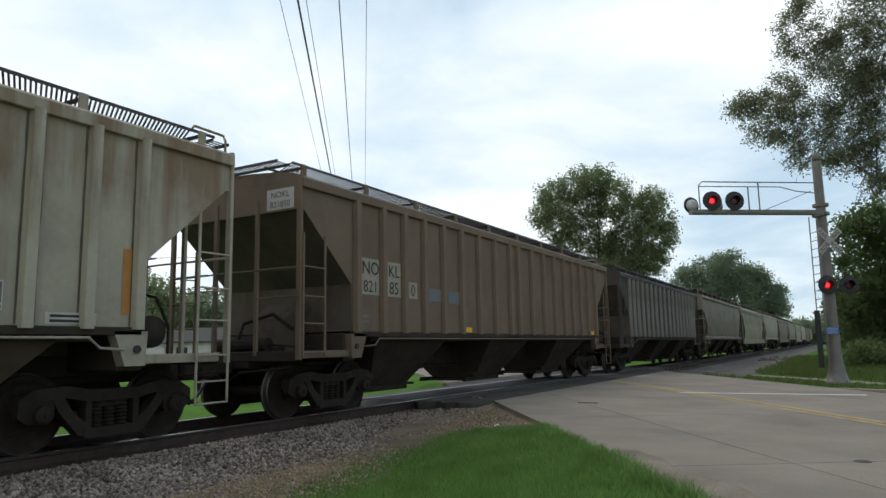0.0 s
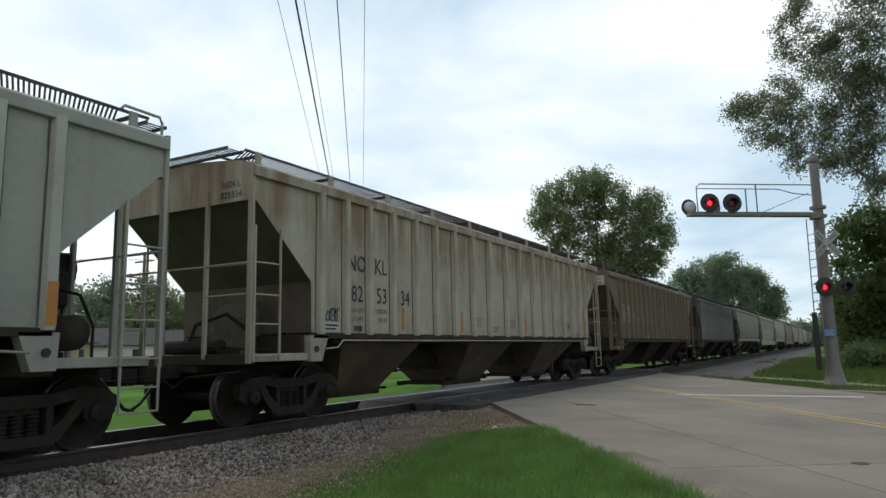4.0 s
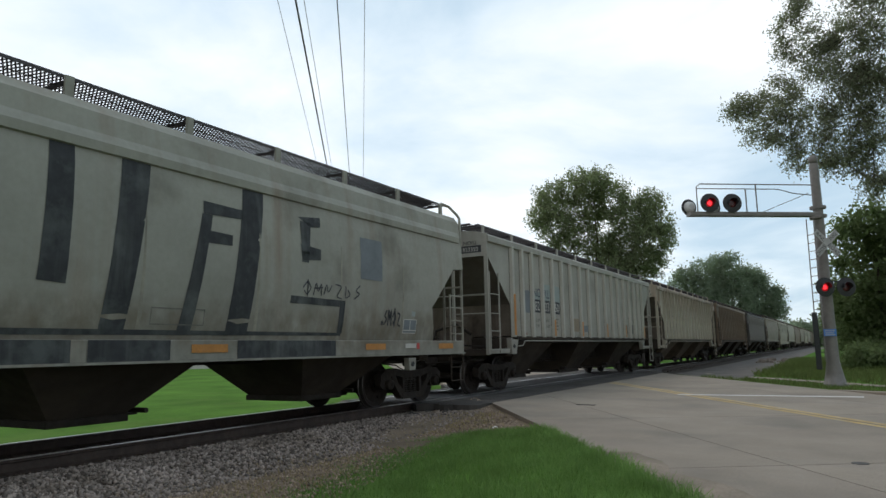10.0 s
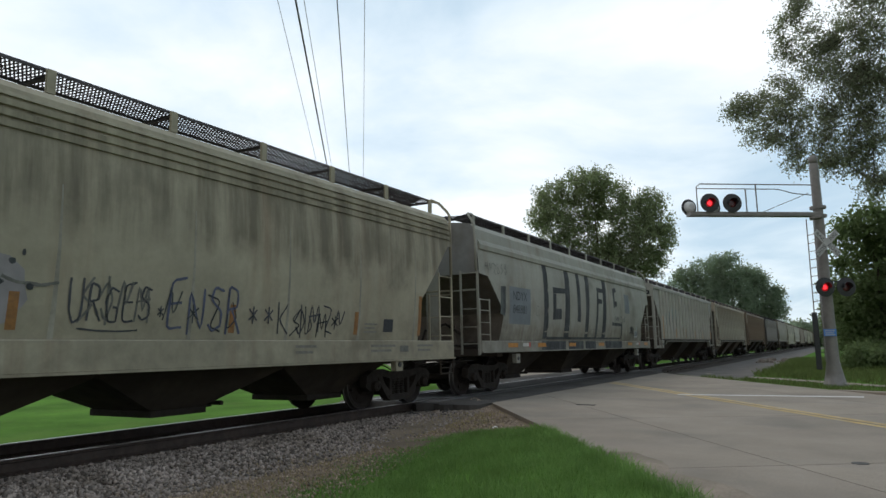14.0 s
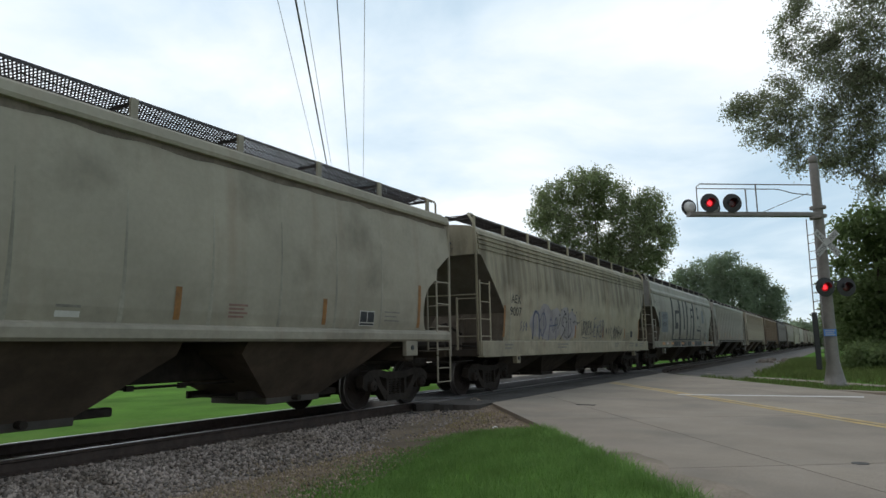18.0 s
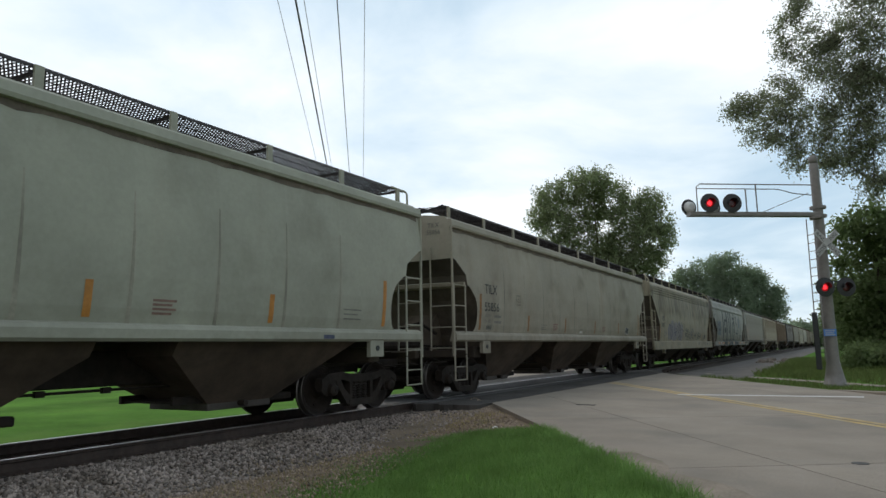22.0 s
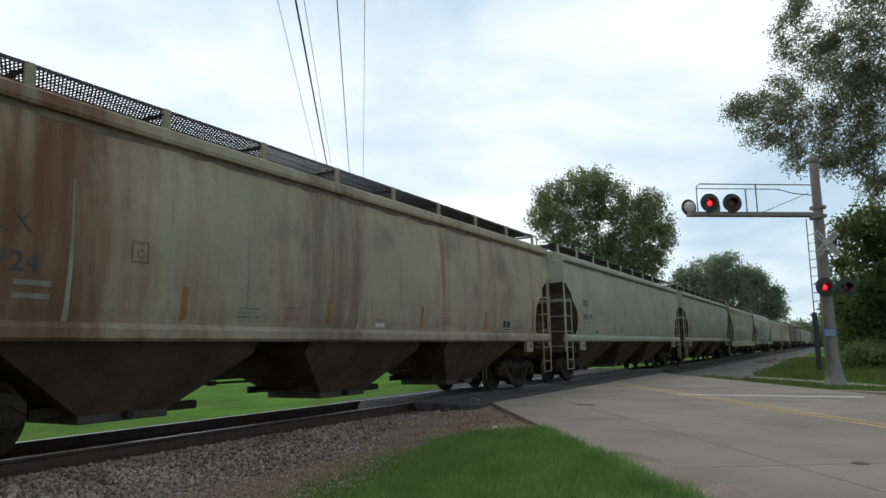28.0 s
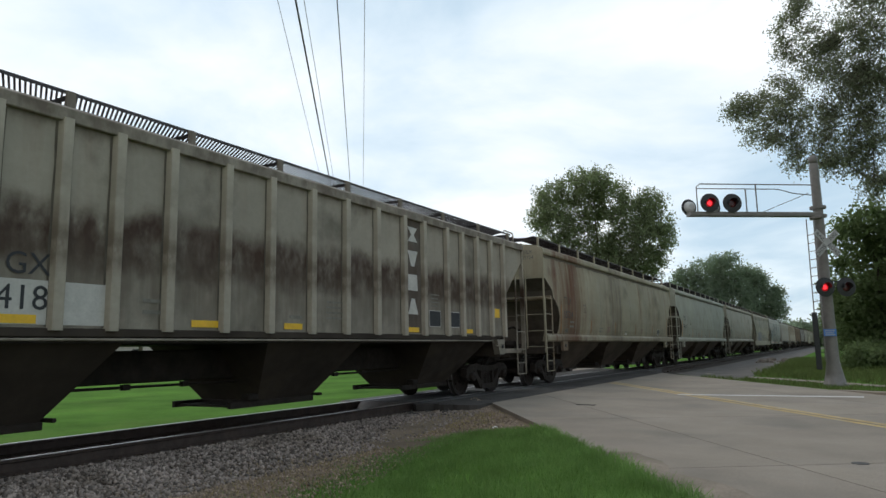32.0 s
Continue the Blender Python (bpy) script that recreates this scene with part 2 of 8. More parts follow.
M_ORANGED = material("dulled_orange_tape", (0.25, 0.115, 0.028), rough=0.6, var=0.25, scale=5, fine=0.3, fscale=25)
M_TAPEY = material("yellow_reflective_tape", (0.75, 0.46, 0.02), rough=0.5, var=0.1, scale=5, fine=0.1, fscale=25)
M_HOSE = material("black_rubber_hose", (0.015, 0.015, 0.015), rough=0.6, var=0.1, scale=5)
M_LETTER = material("black_stencil_paint", (0.025, 0.026, 0.03), rough=0.7, var=0.2, scale=6, fine=0.1, fscale=30)
M_LETTERB = material("dark_blue_stencil_paint", (0.02, 0.03, 0.06), rough=0.7, var=0.2, scale=6, fine=0.1, fscale=30)
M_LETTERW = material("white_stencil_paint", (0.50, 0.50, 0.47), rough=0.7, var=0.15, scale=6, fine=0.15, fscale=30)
M_FADED = material("faded_black_panel_paint", (0.024, 0.026, 0.029), rough=0.75, var=0.3, scale=2.5, fine=0.15, fscale=20, patch=((0.12, 0.13, 0.12), 0.5, 2.2), streak=((0.15, 0.155, 0.14), 0.6, 4.0))
M_PRIMER = material("blue_grey_touch_up_paint", (0.155, 0.178, 0.193), rough=0.75, var=0.12, scale=2.0, fine=0.12, fscale=20)
M_PRIMERL = material("pale_blue_touch_up_paint", (0.27, 0.32, 0.31), rough=0.75, var=0.12, scale=2.0, fine=0.12, fscale=20)
M_TAN = material("tan_touch_up_paint", (0.24, 0.20, 0.14), rough=0.75, var=0.15, scale=2.0, fine=0.12, fscale=20)
M_FAINT = material("worn_small_lettering", (0.13, 0.13, 0.115), rough=0.75, var=0.25, scale=9, fine=0.2, fscale=30)
M_FAINTER = material("faded_small_lettering", (0.175, 0.17, 0.145), rough=0.75, var=0.25, scale=9, fine=0.2, fscale=30)
M_WORN = material("worn_black_stencil_paint", (0.085, 0.07, 0.052), rough=0.75, var=0.35, scale=5, fine=0.2, fscale=30, patch=((0.2, 0.15, 0.09), 0.7, 6.0))
M_FAINTR = material("worn_red_lettering", (0.23, 0.14, 0.115), rough=0.75, var=0.25, scale=9, fine=0.2, fscale=30)
M_SPRAY = material("dark_spray_paint", (0.05, 0.052, 0.06), rough=0.7, var=0.3, scale=4, fine=0.1)
M_SPRAYB = material("blue_spray_paint", (0.065, 0.075, 0.125), rough=0.7, var=0.3, scale=4, fine=0.1)
M_PLATE = material("white_stencil_panel", (0.48, 0.48, 0.45), rough=0.7, var=0.1, scale=6, fine=0.12, fscale=30)
M_HOUSET = material("tan_house_siding", (0.42, 0.33, 0.21), rough=0.85, var=0.1, scale=2)
M_HOUSEW = material("white_house_siding", (0.62, 0.62, 0.60), rough=0.85, var=0.08, scale=2)
M_SHINGLE = material("dark_roof_shingles", (0.07, 0.065, 0.06), rough=0.95, var=0.25, scale=4, fine=0.3, fscale=20)
M_PANE = material("dark_window_glass", (0.03, 0.035, 0.04), rough=0.15, var=0.1, scale=2, fine=0)
M_CARW = material("white_car_paint", (0.65, 0.65, 0.65), rough=0.35, var=0.05, scale=2, fine=0)
M_POLE = material("weathered_utility_pole", (0.13, 0.105, 0.085), rough=0.95, var=0.25, scale=3, fine=0.25, fscale=25, stretch=(1, 1, 0.2))
M_SILT = material("brown_silt", (0.228, 0.195, 0.156), rough=0.95, var=0.3, scale=1.5, fine=0.35, fscale=40, spec=0.1)
M_ROADGRAVEL = material("grey_lane_gravel", (0.16, 0.15, 0.14), rough=0.97, var=0.25, scale=1.0, fine=0.35, fscale=30, bump=0.5, bscale=30, spec=0.1)
M_RUBBLE = material("rough_rock", (0.17, 0.14, 0.115), rough=0.95, var=0.3, scale=3, fine=0.3, fscale=15, bump=0.5, bscale=8)
M_TRAY = material("grey_gate_steel", (0.055, 0.047, 0.04), rough=0.75, var=0.25, scale=2, fine=0.2, fscale=20, patch=((0.07, 0.055, 0.045), 0.6, 2.0))
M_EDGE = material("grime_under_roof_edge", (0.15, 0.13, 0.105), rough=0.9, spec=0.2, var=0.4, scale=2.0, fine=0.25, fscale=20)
M_SEAM = material("grime_along_a_weld", (0.262, 0.255, 0.212), rough=0.85, spec=0.2, var=0.35, scale=1.2, fine=0.2, fscale=20)
M_WELD = material("dirt_caught_along_a_rib", (0.12, 0.105, 0.082), rough=0.9, var=0.4, scale=2.5, fine=0.25, fscale=20)
M_MARKTAN = material("pale_tan_mark_panel", (0.33, 0.31, 0.25), rough=0.75, var=0.12, scale=3, fine=0.15, fscale=25)
M_BUFF = material("buffed_out_grey_violet_paint", (0.24, 0.23, 0.235), rough=0.75, var=0.2, scale=2.5, fine=0.15, fscale=20)
M_BROWNP = material("weathered_brown_panel_paint", (0.115, 0.095, 0.078), rough=0.8, spec=0.2, var=0.25, scale=2.0, fine=0.2, fscale=20, patch=((0.2, 0.19, 0.165), 0.5, 3.0), streak=((0.06, 0.04, 0.03), 0.6, 4.0))
M_LITTER = material("white_paper_scrap", (0.7, 0.7, 0.68), rough=0.8, var=0.1, scale=8)
M_RED = material("red_tag_paint", (0.45, 0.05, 0.04), rough=0.6, var=0.1, scale=6)


# ---- geometry helpers ----
class Geo:
    """Gathers the vertices and faces of one mesh."""

    def __init__(self):
        self.v, self.f, self.mi = [], [], []

    def add(self, verts, faces, mi=0):
        o = len(self.v)
        self.v += [tuple(p) for p in verts]
        self.f += [tuple(i + o for i in q) for q in faces]
        self.mi += [mi] * len(faces)
        return self

    def box(self, x0, x1, y0, y1, z0, z1, c=0.0, mi=0):
        if c <= 0:
            v = [(x, y, z) for x in (x0, x1) for y in (y0, y1) for z in (z0, z1)]
            return self.add(v, [(0, 1, 3, 2), (4, 6, 7, 5), (0, 4, 5, 1), (2, 3, 7, 6), (0, 2, 6, 4), (1, 5, 7, 3)], mi)
        v, f = [], []
        idx = {}
        for i, x in enumerate((x0, x1)):
            for j, y in enumerate((y0, y1)):
                for k, z in enumerate((z0, z1)):
                    sx, sy, sz = (1, -1)[i] * c, (1, -1)[j] * c, (1, -1)[k] * c
                    for a, p in enumerate(((x, y + sy, z + sz), (x + sx, y, z + sz), (x + sx, y + sy, z))):
                        idx[i, j, k, a] = len(v)
                        v.append(p)
        q = [(0, 0), (1, 0), (1, 1), (0, 1)]
        for s in (0, 1):
            f.append(tuple(idx[s, a, b, 0] for a, b in (q if s else q[::-1])))
            f.append(tuple(idx[a, s, b, 1] for a, b in (q[::-1] if s else q)))
            f.append(tuple(idx[a, b, s, 2] for a, b in (q if s else q[::-1])))
        for i in (0, 1):
            for j in (0, 1):
                f.append((idx[i, j, 0, 0], idx[i, j, 0, 1], idx[i, j, 1, 1], idx[i, j, 1, 0]))
                f.append((idx[i, 0, j, 0], idx[i, 0, j, 2], idx[i, 1, j, 2], idx[i, 1, j, 0]))
                f.append((idx[0, i, j, 1], idx[0, i, j, 2], idx[1, i, j, 2], idx[1, i, j, 1]))
                for k in (0, 1):
                    f.append((idx[i, j, k, 0], idx[i, j, k, 1], idx[i, j, k, 2]))
        return self.add(v, f, mi)

    def tube(self, pts, r, n=6, caps=True, mi=0):
        pts = [Vector(p) for p in pts]
        rs = r if isinstance(r, (list, tuple)) else [r] * len(pts)
        v, f = [], []
        ref = None
        for i, p in enumerate(pts):
            d = (pts[min(i + 1, len(pts) - 1)] - pts[max(i - 1, 0)]).normalized()
            if ref is None or abs(ref.dot(d)) > 0.95:
                ref = Vector((0, 0, 1)) if abs(d.z) < 0.9 else Vector((1, 0, 0))
            a = d.cross(ref).normalized()
            b = d.cross(a)
            for k in range(n):
                t = 2 * math.pi * k / n
                v.append(p + a * (math.cos(t) * rs[i]) + b * (math.sin(t) * rs[i]))
        for i in range(len(pts) - 1):
            for k in range(n):
                f.append((i * n + k, i * n + (k + 1) % n, (i + 1) * n + (k + 1) % n, (i + 1) * n + k))
        if caps:
            f.append(tuple(range(n))[::-1])
            f.append(tuple((len(pts) - 1) * n + k for k in range(n)))
        return self.add(v, f, mi)

    def prism(self, poly, axis, a, b, mi=0):
        """Extrudes a polygon along an axis. axis x: poly (y, z); y: (x, z); z: (x, y)."""
        put = {"x": lambda p, t: (t, p[0], p[1]), "y": lambda p, t: (p[0], t, p[1]), "z": lambda p, t: (p[0], p[1], t)}[axis]
        n = len(poly)
        v = [put(p, a) for p in poly] + [put(p, b) for p in poly]
        f = [tuple(range(n))[::-1], tuple(range(n, 2 * n))] + [(i, (i + 1) % n, n + (i + 1) % n, n + i) for i in range(n)]
        return self.add(v, f, mi)

    def grid(self, rows, mi=0, flip=False):
        """A sheet through rows of equally many points."""
        n = len(rows[0])
        v = [p for r in rows for p in r]
        f = []
        for i in range(len(rows) - 1):
            for j in range(n - 1):
                q = (i * n + j, i * n + j + 1, (i + 1) * n + j + 1, (i + 1) * n + j)
                f.append(q[::-1] if flip else q)
        return self.add(v, f, mi)

    def lathe(self, prof, n=24, axis="x", at=(0, 0, 0), mi=0):
        """Turns (radius, offset along the axis) about an axis."""
        v, f = [], []
        for r, h in prof:
            for k in range(n):
                t = 2 * math.pi * k / n
                c, s = math.cos(t) * r, math.sin(t) * r
                p = {"x": (h, c, s), "y": (s, h, c), "z": (c, s, h)}[axis]
                v.append((p[0] + at[0], p[1] + at[1], p[2] + at[2]))
        for i in range(len(prof) - 1):
            for k in range(n):
                f.append((i * n + k, i * n + (k + 1) % n, (i + 1) * n + (k + 1) % n, (i + 1) * n + k))
        return self.add(v, f, mi)

    def mesh(self, name, mats, smooth=False):
        me = bpy.data.meshes.new(name)
        me.from_pydata(self.v, [], self.f)
        for m in (mats if isinstance(mats, (list, tuple)) else [mats]):
            me.materials.append(m)
        if any(self.mi):
            me.polygons.foreach_set("material_index", self.mi)
        if smooth:
            me.polygons.foreach_set("use_smooth", [True] * len(me.polygons))
        me.update()
        return me


def fix_normals(me):
    bm = bmesh.new()
    bm.from_mesh(me)
    bmesh.ops.recalc_face_normals(bm, faces=bm.faces)
    bm.to_mesh(me)
    bm.free()
    return me


def part(name, geo, mats, parent, label="", smooth=False, fix=True):
    """One mesh object under a thing or a part. geo: a Geo or a mesh."""
    me = geo if isinstance(geo, bpy.types.Mesh) else geo.mesh(name, mats, smooth)
    if fix and not isinstance(geo, bpy.types.Mesh):
        fix_normals(me)
    ob = new(name, me)
    ob.parent = parent
    return tagged(ob, label)


def thing(name, label, category, group="", kind="", at=None, geo=None, mats=None, smooth=False):
    """A top-level thing: an Empty at its base, or one mesh."""
    ob = new(name, fix_normals(geo.mesh(name, mats, smooth)) if geo else None)
    if at is not None:
        ob.matrix_world = at
    return tagged(ob, label, category, group, kind)


def raw_mesh(name, verts, faces, mats, smooth=False):
    """A mesh from numpy arrays; all faces with the same number of corners."""
    me = bpy.data.meshes.new(name)
    nf, k = faces.shape
    me.vertices.add(len(verts))
    me.vertices.foreach_set("co", verts.astype(np.float32).ravel())
    me.loops.add(nf * k)
    me.loops.foreach_set("vertex_index", faces.astype(np.int32).ravel())
    me.polygons.add(nf)
    me.polygons.foreach_set("loop_start", np.arange(0, nf * k, k, dtype=np.int32))
    if smooth:
        me.polygons.foreach_set("use_smooth", [True] * nf)
    for m in (mats if isinstance(mats, (list, tuple)) else [mats]):
        me.materials.append(m)
    me.update(calc_edges=True)
    return me


# ---- plan ----
TRACK_X = -9.03                       # the track's centre line; it runs along y, rail tops at z = 0
RD = Vector((-0.594, 0.804, 0))       # the road's direction, away over the crossing
RN = Vector((0.804, 0.594, 0))        # across the road
ROAD_N0, ROAD_N1, ROAD_MID = 2.75, 12.5, 7.95


def road_xy(n, s):
    """n metres across the road, s metres along it."""
    return RN.x * n + RD.x * s, RN.y * n + RD.y * s


def smoothstep(a, b, x):
    t = min(1.0, max(0.0, (x - a) / (b - a)))
    return t * t * (3 - 2 * t)


def road_z(x):
    d = abs(x - TRACK_X)
    return -0.012 - 0.02 * max(0.0, min(d, 22.0) - 2.0)


def land_z(x, y):
    """The lie of the land off the road: the track's embankment, the verge and the lawns."""
    d = abs(x - TRACK_X)
    n = RN.x * x + RN.y * y
    bank = -0.24 if d < 1.35 else -0.24 - 0.13 * smoothstep(1.3, 2.9, d)
    far = -0.40 + 0.02 * noise.noise((x * 0.3, y * 0.3, 0))
    z = bank + (far - bank) * smoothstep(2.2, 4.5, d) if d < 4.5 else far
    # towards the road the verge comes up to the pavement's edge
    edge = max(ROAD_N0 - n, n - ROAD_N1)
    near = 1.0 - smoothstep(0.0, 2.6, edge)
    drop = 0.015 + (0.07 * smoothstep(9.2, 10.2, y) * (1 - smoothstep(13.0, 14.0, y)) if n < 6 else 0.0)
    return z + (road_z(x) - drop - z) * near


def sheet(xs, ys, zf):
    rows = [[(x, y, zf(x, y)) for x in xs] for y in ys]
    return rows


def verge_edge(y):
    """Where the grass begins beside the track, counted from its centre line."""
    return interp(y, ((4.0, 3.75), (6.0, 3.45), (8.0, 3.0), (10.0, 2.95)))


def interp(z, pts):
    if z <= pts[0][0]:
        return pts[0][1]
    for (a, b), (c, d) in zip(pts, pts[1:]):
        if z <= c:
            return b + (d - b) * (z - a) / (c - a)
    return pts[-1][1]


# ---- ground ----
def build_ground():
    xs = [-900, -500, -300, -180, -110, -70, -45, -30, -22, -17, -15] + [-14 + 0.35 * i for i in range(46)] + [2.5, 3.5, 5, 7, 10, 14, 20, 30, 50, 90, 160, 300, 600, 900]
    ys = [-300, -120, -60, -30, -15, -8, -4, -1] + [0.5 * i for i in range(0, 90)] + [46, 48, 51, 55, 60, 66, 74, 85, 100, 120, 150, 190, 250, 340, 480, 700, 1000, 1500]

    def under(x, y):
        n = RN.x * x + RN.y * y
        z = land_z(x, y)
        if ROAD_N0 - 0.2 < n < ROAD_N1 + 0.2:
            z = min(z, road_z(x) - 0.10)
        if abs(x - TRACK_X) < 3.0 and ROAD_N0 - 4 < n < ROAD_N1 + 4:
            z = min(z, -0.3)
        return z
    g = Geo().grid(sheet(xs, ys, under))
    ob = thing("ground", "mown green lawn and verge on both sides of the tracks", "ground", kind="structure", geo=g, mats=[M_SOIL], smooth=True)
    return ob


def build_ballast():
    """The gravel bed of the track, and the loose stones on its shoulder."""
    outline = [(-2.9, -0.42), (-2.4, -0.33), (-1.5, -0.19), (-0.95, -0.185), (0.95, -0.185), (1.5, -0.19), (2.4, -0.33), (3.1, -0.42)]
    ys = [-40, -10] + [0.5 * i for i in range(-10, 80)] + [45, 60, 100, 200, 400, 800]
    g = Geo()
    rows = []
    for y in ys:
        rows.append([(TRACK_X + x, y, z + 0.012 * noise.noise((x * 3, y * 3, 2)) - (0.1 if -1.0 < x < 1.0 and 9 < y < 40 else 0)) for x, z in outline])
    g.grid(rows)
    thing("ballast", "grey crushed stone ballast under the railway track", "ballast", kind="structure", geo=g, mats=[M_BED], smooth=True)
    rng = np.random.default_rng(5)
    ico_v = np.array([(0, 0, 1), (0.9, 0, 0.2), (0.2, 0.85, 0.25), (-0.8, 0.5, 0.1), (-0.7, -0.6, 0.2), (0.3, -0.9, 0.1), (0, 0, -0.6)])
    ico_f = np.array([(0, 1, 2), (0, 2, 3), (0, 3, 4), (0, 4, 5), (0, 5, 1), (6, 2, 1), (6, 3, 2), (6, 4, 3), (6, 5, 4), (6, 1, 5)])

    def scatter(name, label, count, pick, size, mat_):
        pts = []
        while len(pts) < count:
            p = pick()
            if p is not None:
                pts.append(p)
        pts = np.array(pts)
        sc = rng.uniform(size[0], size[1], (count, 1)) * rng.uniform(0.7, 1.3, (count, 3))
        th = rng.uniform(0, 6.28, count)
        tl = rng.normal(0, 0.5, count)
        v = ico_v[None] * (1 + rng.normal(0, 0.13, (count, 7, 1)))
        v = v * sc[:, None, :]
        c, s = np.cos(th)[:, None], np.sin(th)[:, None]
        v = np.stack([v[..., 0] * c - v[..., 1] * s, v[..., 0] * s + v[..., 1] * c, v[..., 2]], -1)
        c, s = np.cos(tl)[:, None], np.sin(tl)[:, None]
        v = np.stack([v[..., 0], v[..., 1] * c - v[..., 2] * s, v[..., 1] * s + v[..., 2] * c], -1)
        v += pts[:, None, :]
        f = ico_f[None] + 7 * np.arange(count)[:, None, None]
        me = raw_mesh(name, v.reshape(-1, 3), f.reshape(-1, 3), mat_)
        tagged(new(name, me), label, "gravel", kind="stuff")

    def shoulder():
        y = 3.0 + 17 * rng.random() ** 1.3
        x = TRACK_X + 1.02 + 1.75 * rng.random() ** 1.15
        n = RN.x * x + RN.y * y
        if n > ROAD_N0 - 0.15 or y > 12.68 + 0.1 * noise.noise((x * 3, y, 0)):
            return None
        d = x - TRACK_X
        z = np.interp(d, [0.95, 1.5, 2.4, 3.1], [-0.185, -0.19, -0.33, -0.42])
        z = max(z, land_z(x, y))
        return (x, y, z + rng.uniform(-0.005, 0.02))

    def verge():
        y = 3.0 + 12 * rng.random() ** 1.2
        x = TRACK_X + 1.45 + abs(rng.normal(0, 1.5))
        if RN.x * x + RN.y * y > ROAD_N0 - 0.1 or x > TRACK_X + verge_edge(y) + 0.9 + 9 * smoothstep(9.2, 10.2, y):
            return None
        return (x, y, land_z(x, y) + rng.uniform(-0.002, 0.016))

    scatter("ballast_stones", "loose grey crushed stones on the track shoulder", 21000, shoulder, (0.009, 0.036), M_STONE)
    def fouled():
        y = 2.5 + 10.2 * rng.random() ** 1.2
        return (TRACK_X + rng.uniform(0.80, 1.16), y, -0.185 + rng.uniform(-0.012, 0.008))

    scatter("fouled_ballast", "dark oil-fouled stones beside the rail", 3600, fouled, (0.010, 0.026), M_STONED)
    scatter("verge_gravel", "tan gravel mixed with dirt beside the track", 40000, verge, (0.006, 0.024), M_STONE2)
    # dirt strip between the stones and the grass
    rows = []
    for i in range(50):
        y = -6 + 0.5 * i
        x0, x1 = TRACK_X + 1.75, TRACK_X + verge_edge(y) + 0.45 + 0.25 * noise.noise((0, y * 0.7, 4)) + 6.0 * smoothstep(9.0, 10.2, y)
        row = []
        for k in range(8):
            x = x0 + (x1 - x0) * k / 7
            if RN.x * x + RN.y * y > ROAD_N0 + 0.02:
                x = (ROAD_N0 + 0.02 - RN.y * y) / RN.x
            row.append((x, y, land_z(x, y) + (0.012 if k < 7 else -0.01)))
        rows.append(row)
    thing("dirt_strip", "bare tan dirt strip between the ballast and the grass", "ground", kind="structure", geo=Geo().grid(rows), mats=[M_DIRT], smooth=True)


def build_track():
    tr = thing("railway_track", "single railway track with rusty rails and dark wooden ties", "railway track", kind="structure")
    prof = [(-0.07, -0.18), (0.07, -0.18), (0.07, -0.165), (0.012, -0.14), (0.012, -0.05), (0.036, -0.035), (0.036, -0.008), (0.025, 0.0), (-0.025, 0.0), (-0.036, -0.008), (-0.036, -0.035), (-0.012, -0.05), (-0.012, -0.14), (-0.07, -0.165)]
    for sx in (0.753, -0.753):
        g = Geo()
        n = len(prof)
        v = [(TRACK_X + sx + x, y, z) for y in (-60, 900) for x, z in prof]
        for i in range(n):
            g.add([v[i], v[(i + 1) % n], v[n + (i + 1) % n], v[n + i]], [(0, 1, 2, 3)], 1 if i in (6, 7, 8) else 0)
        part("rail", g, [M_RAIL, M_RAILTOP], tr, "rusty rail with a polished head")
    tie = Geo().box(-1.3, 1.3, -0.115, 0.115, -0.16, 0, 0.012).mesh("tie", [M_TIE])
    fix_normals(tie)
    rnd = random.Random(3)
    for i in range(130):
        y = -6 + 0.52 * i
        o = part("tie", tie, None, tr)
        o.matrix_basis = pose(TRACK_X + rnd.uniform(-0.04, 0.04), y, -0.168, 0, 0, rnd.uniform(-1, 1))
    return tr


def ribbon(n0, n1, s0, s1, lift, step=0.8):
    """A strip on the road's surface."""
    k = max(2, int(abs(s1 - s0) / step))
    rows = []
    for i in range(k + 1):
        s = s0 + (s1 - s0) * i / k
        rows.append([(*road_xy(n, s), road_z(road_xy(n, s)[0]) + lift) for n in (n0, (n0 + n1) / 2, n1)])
    return Geo().grid(rows)


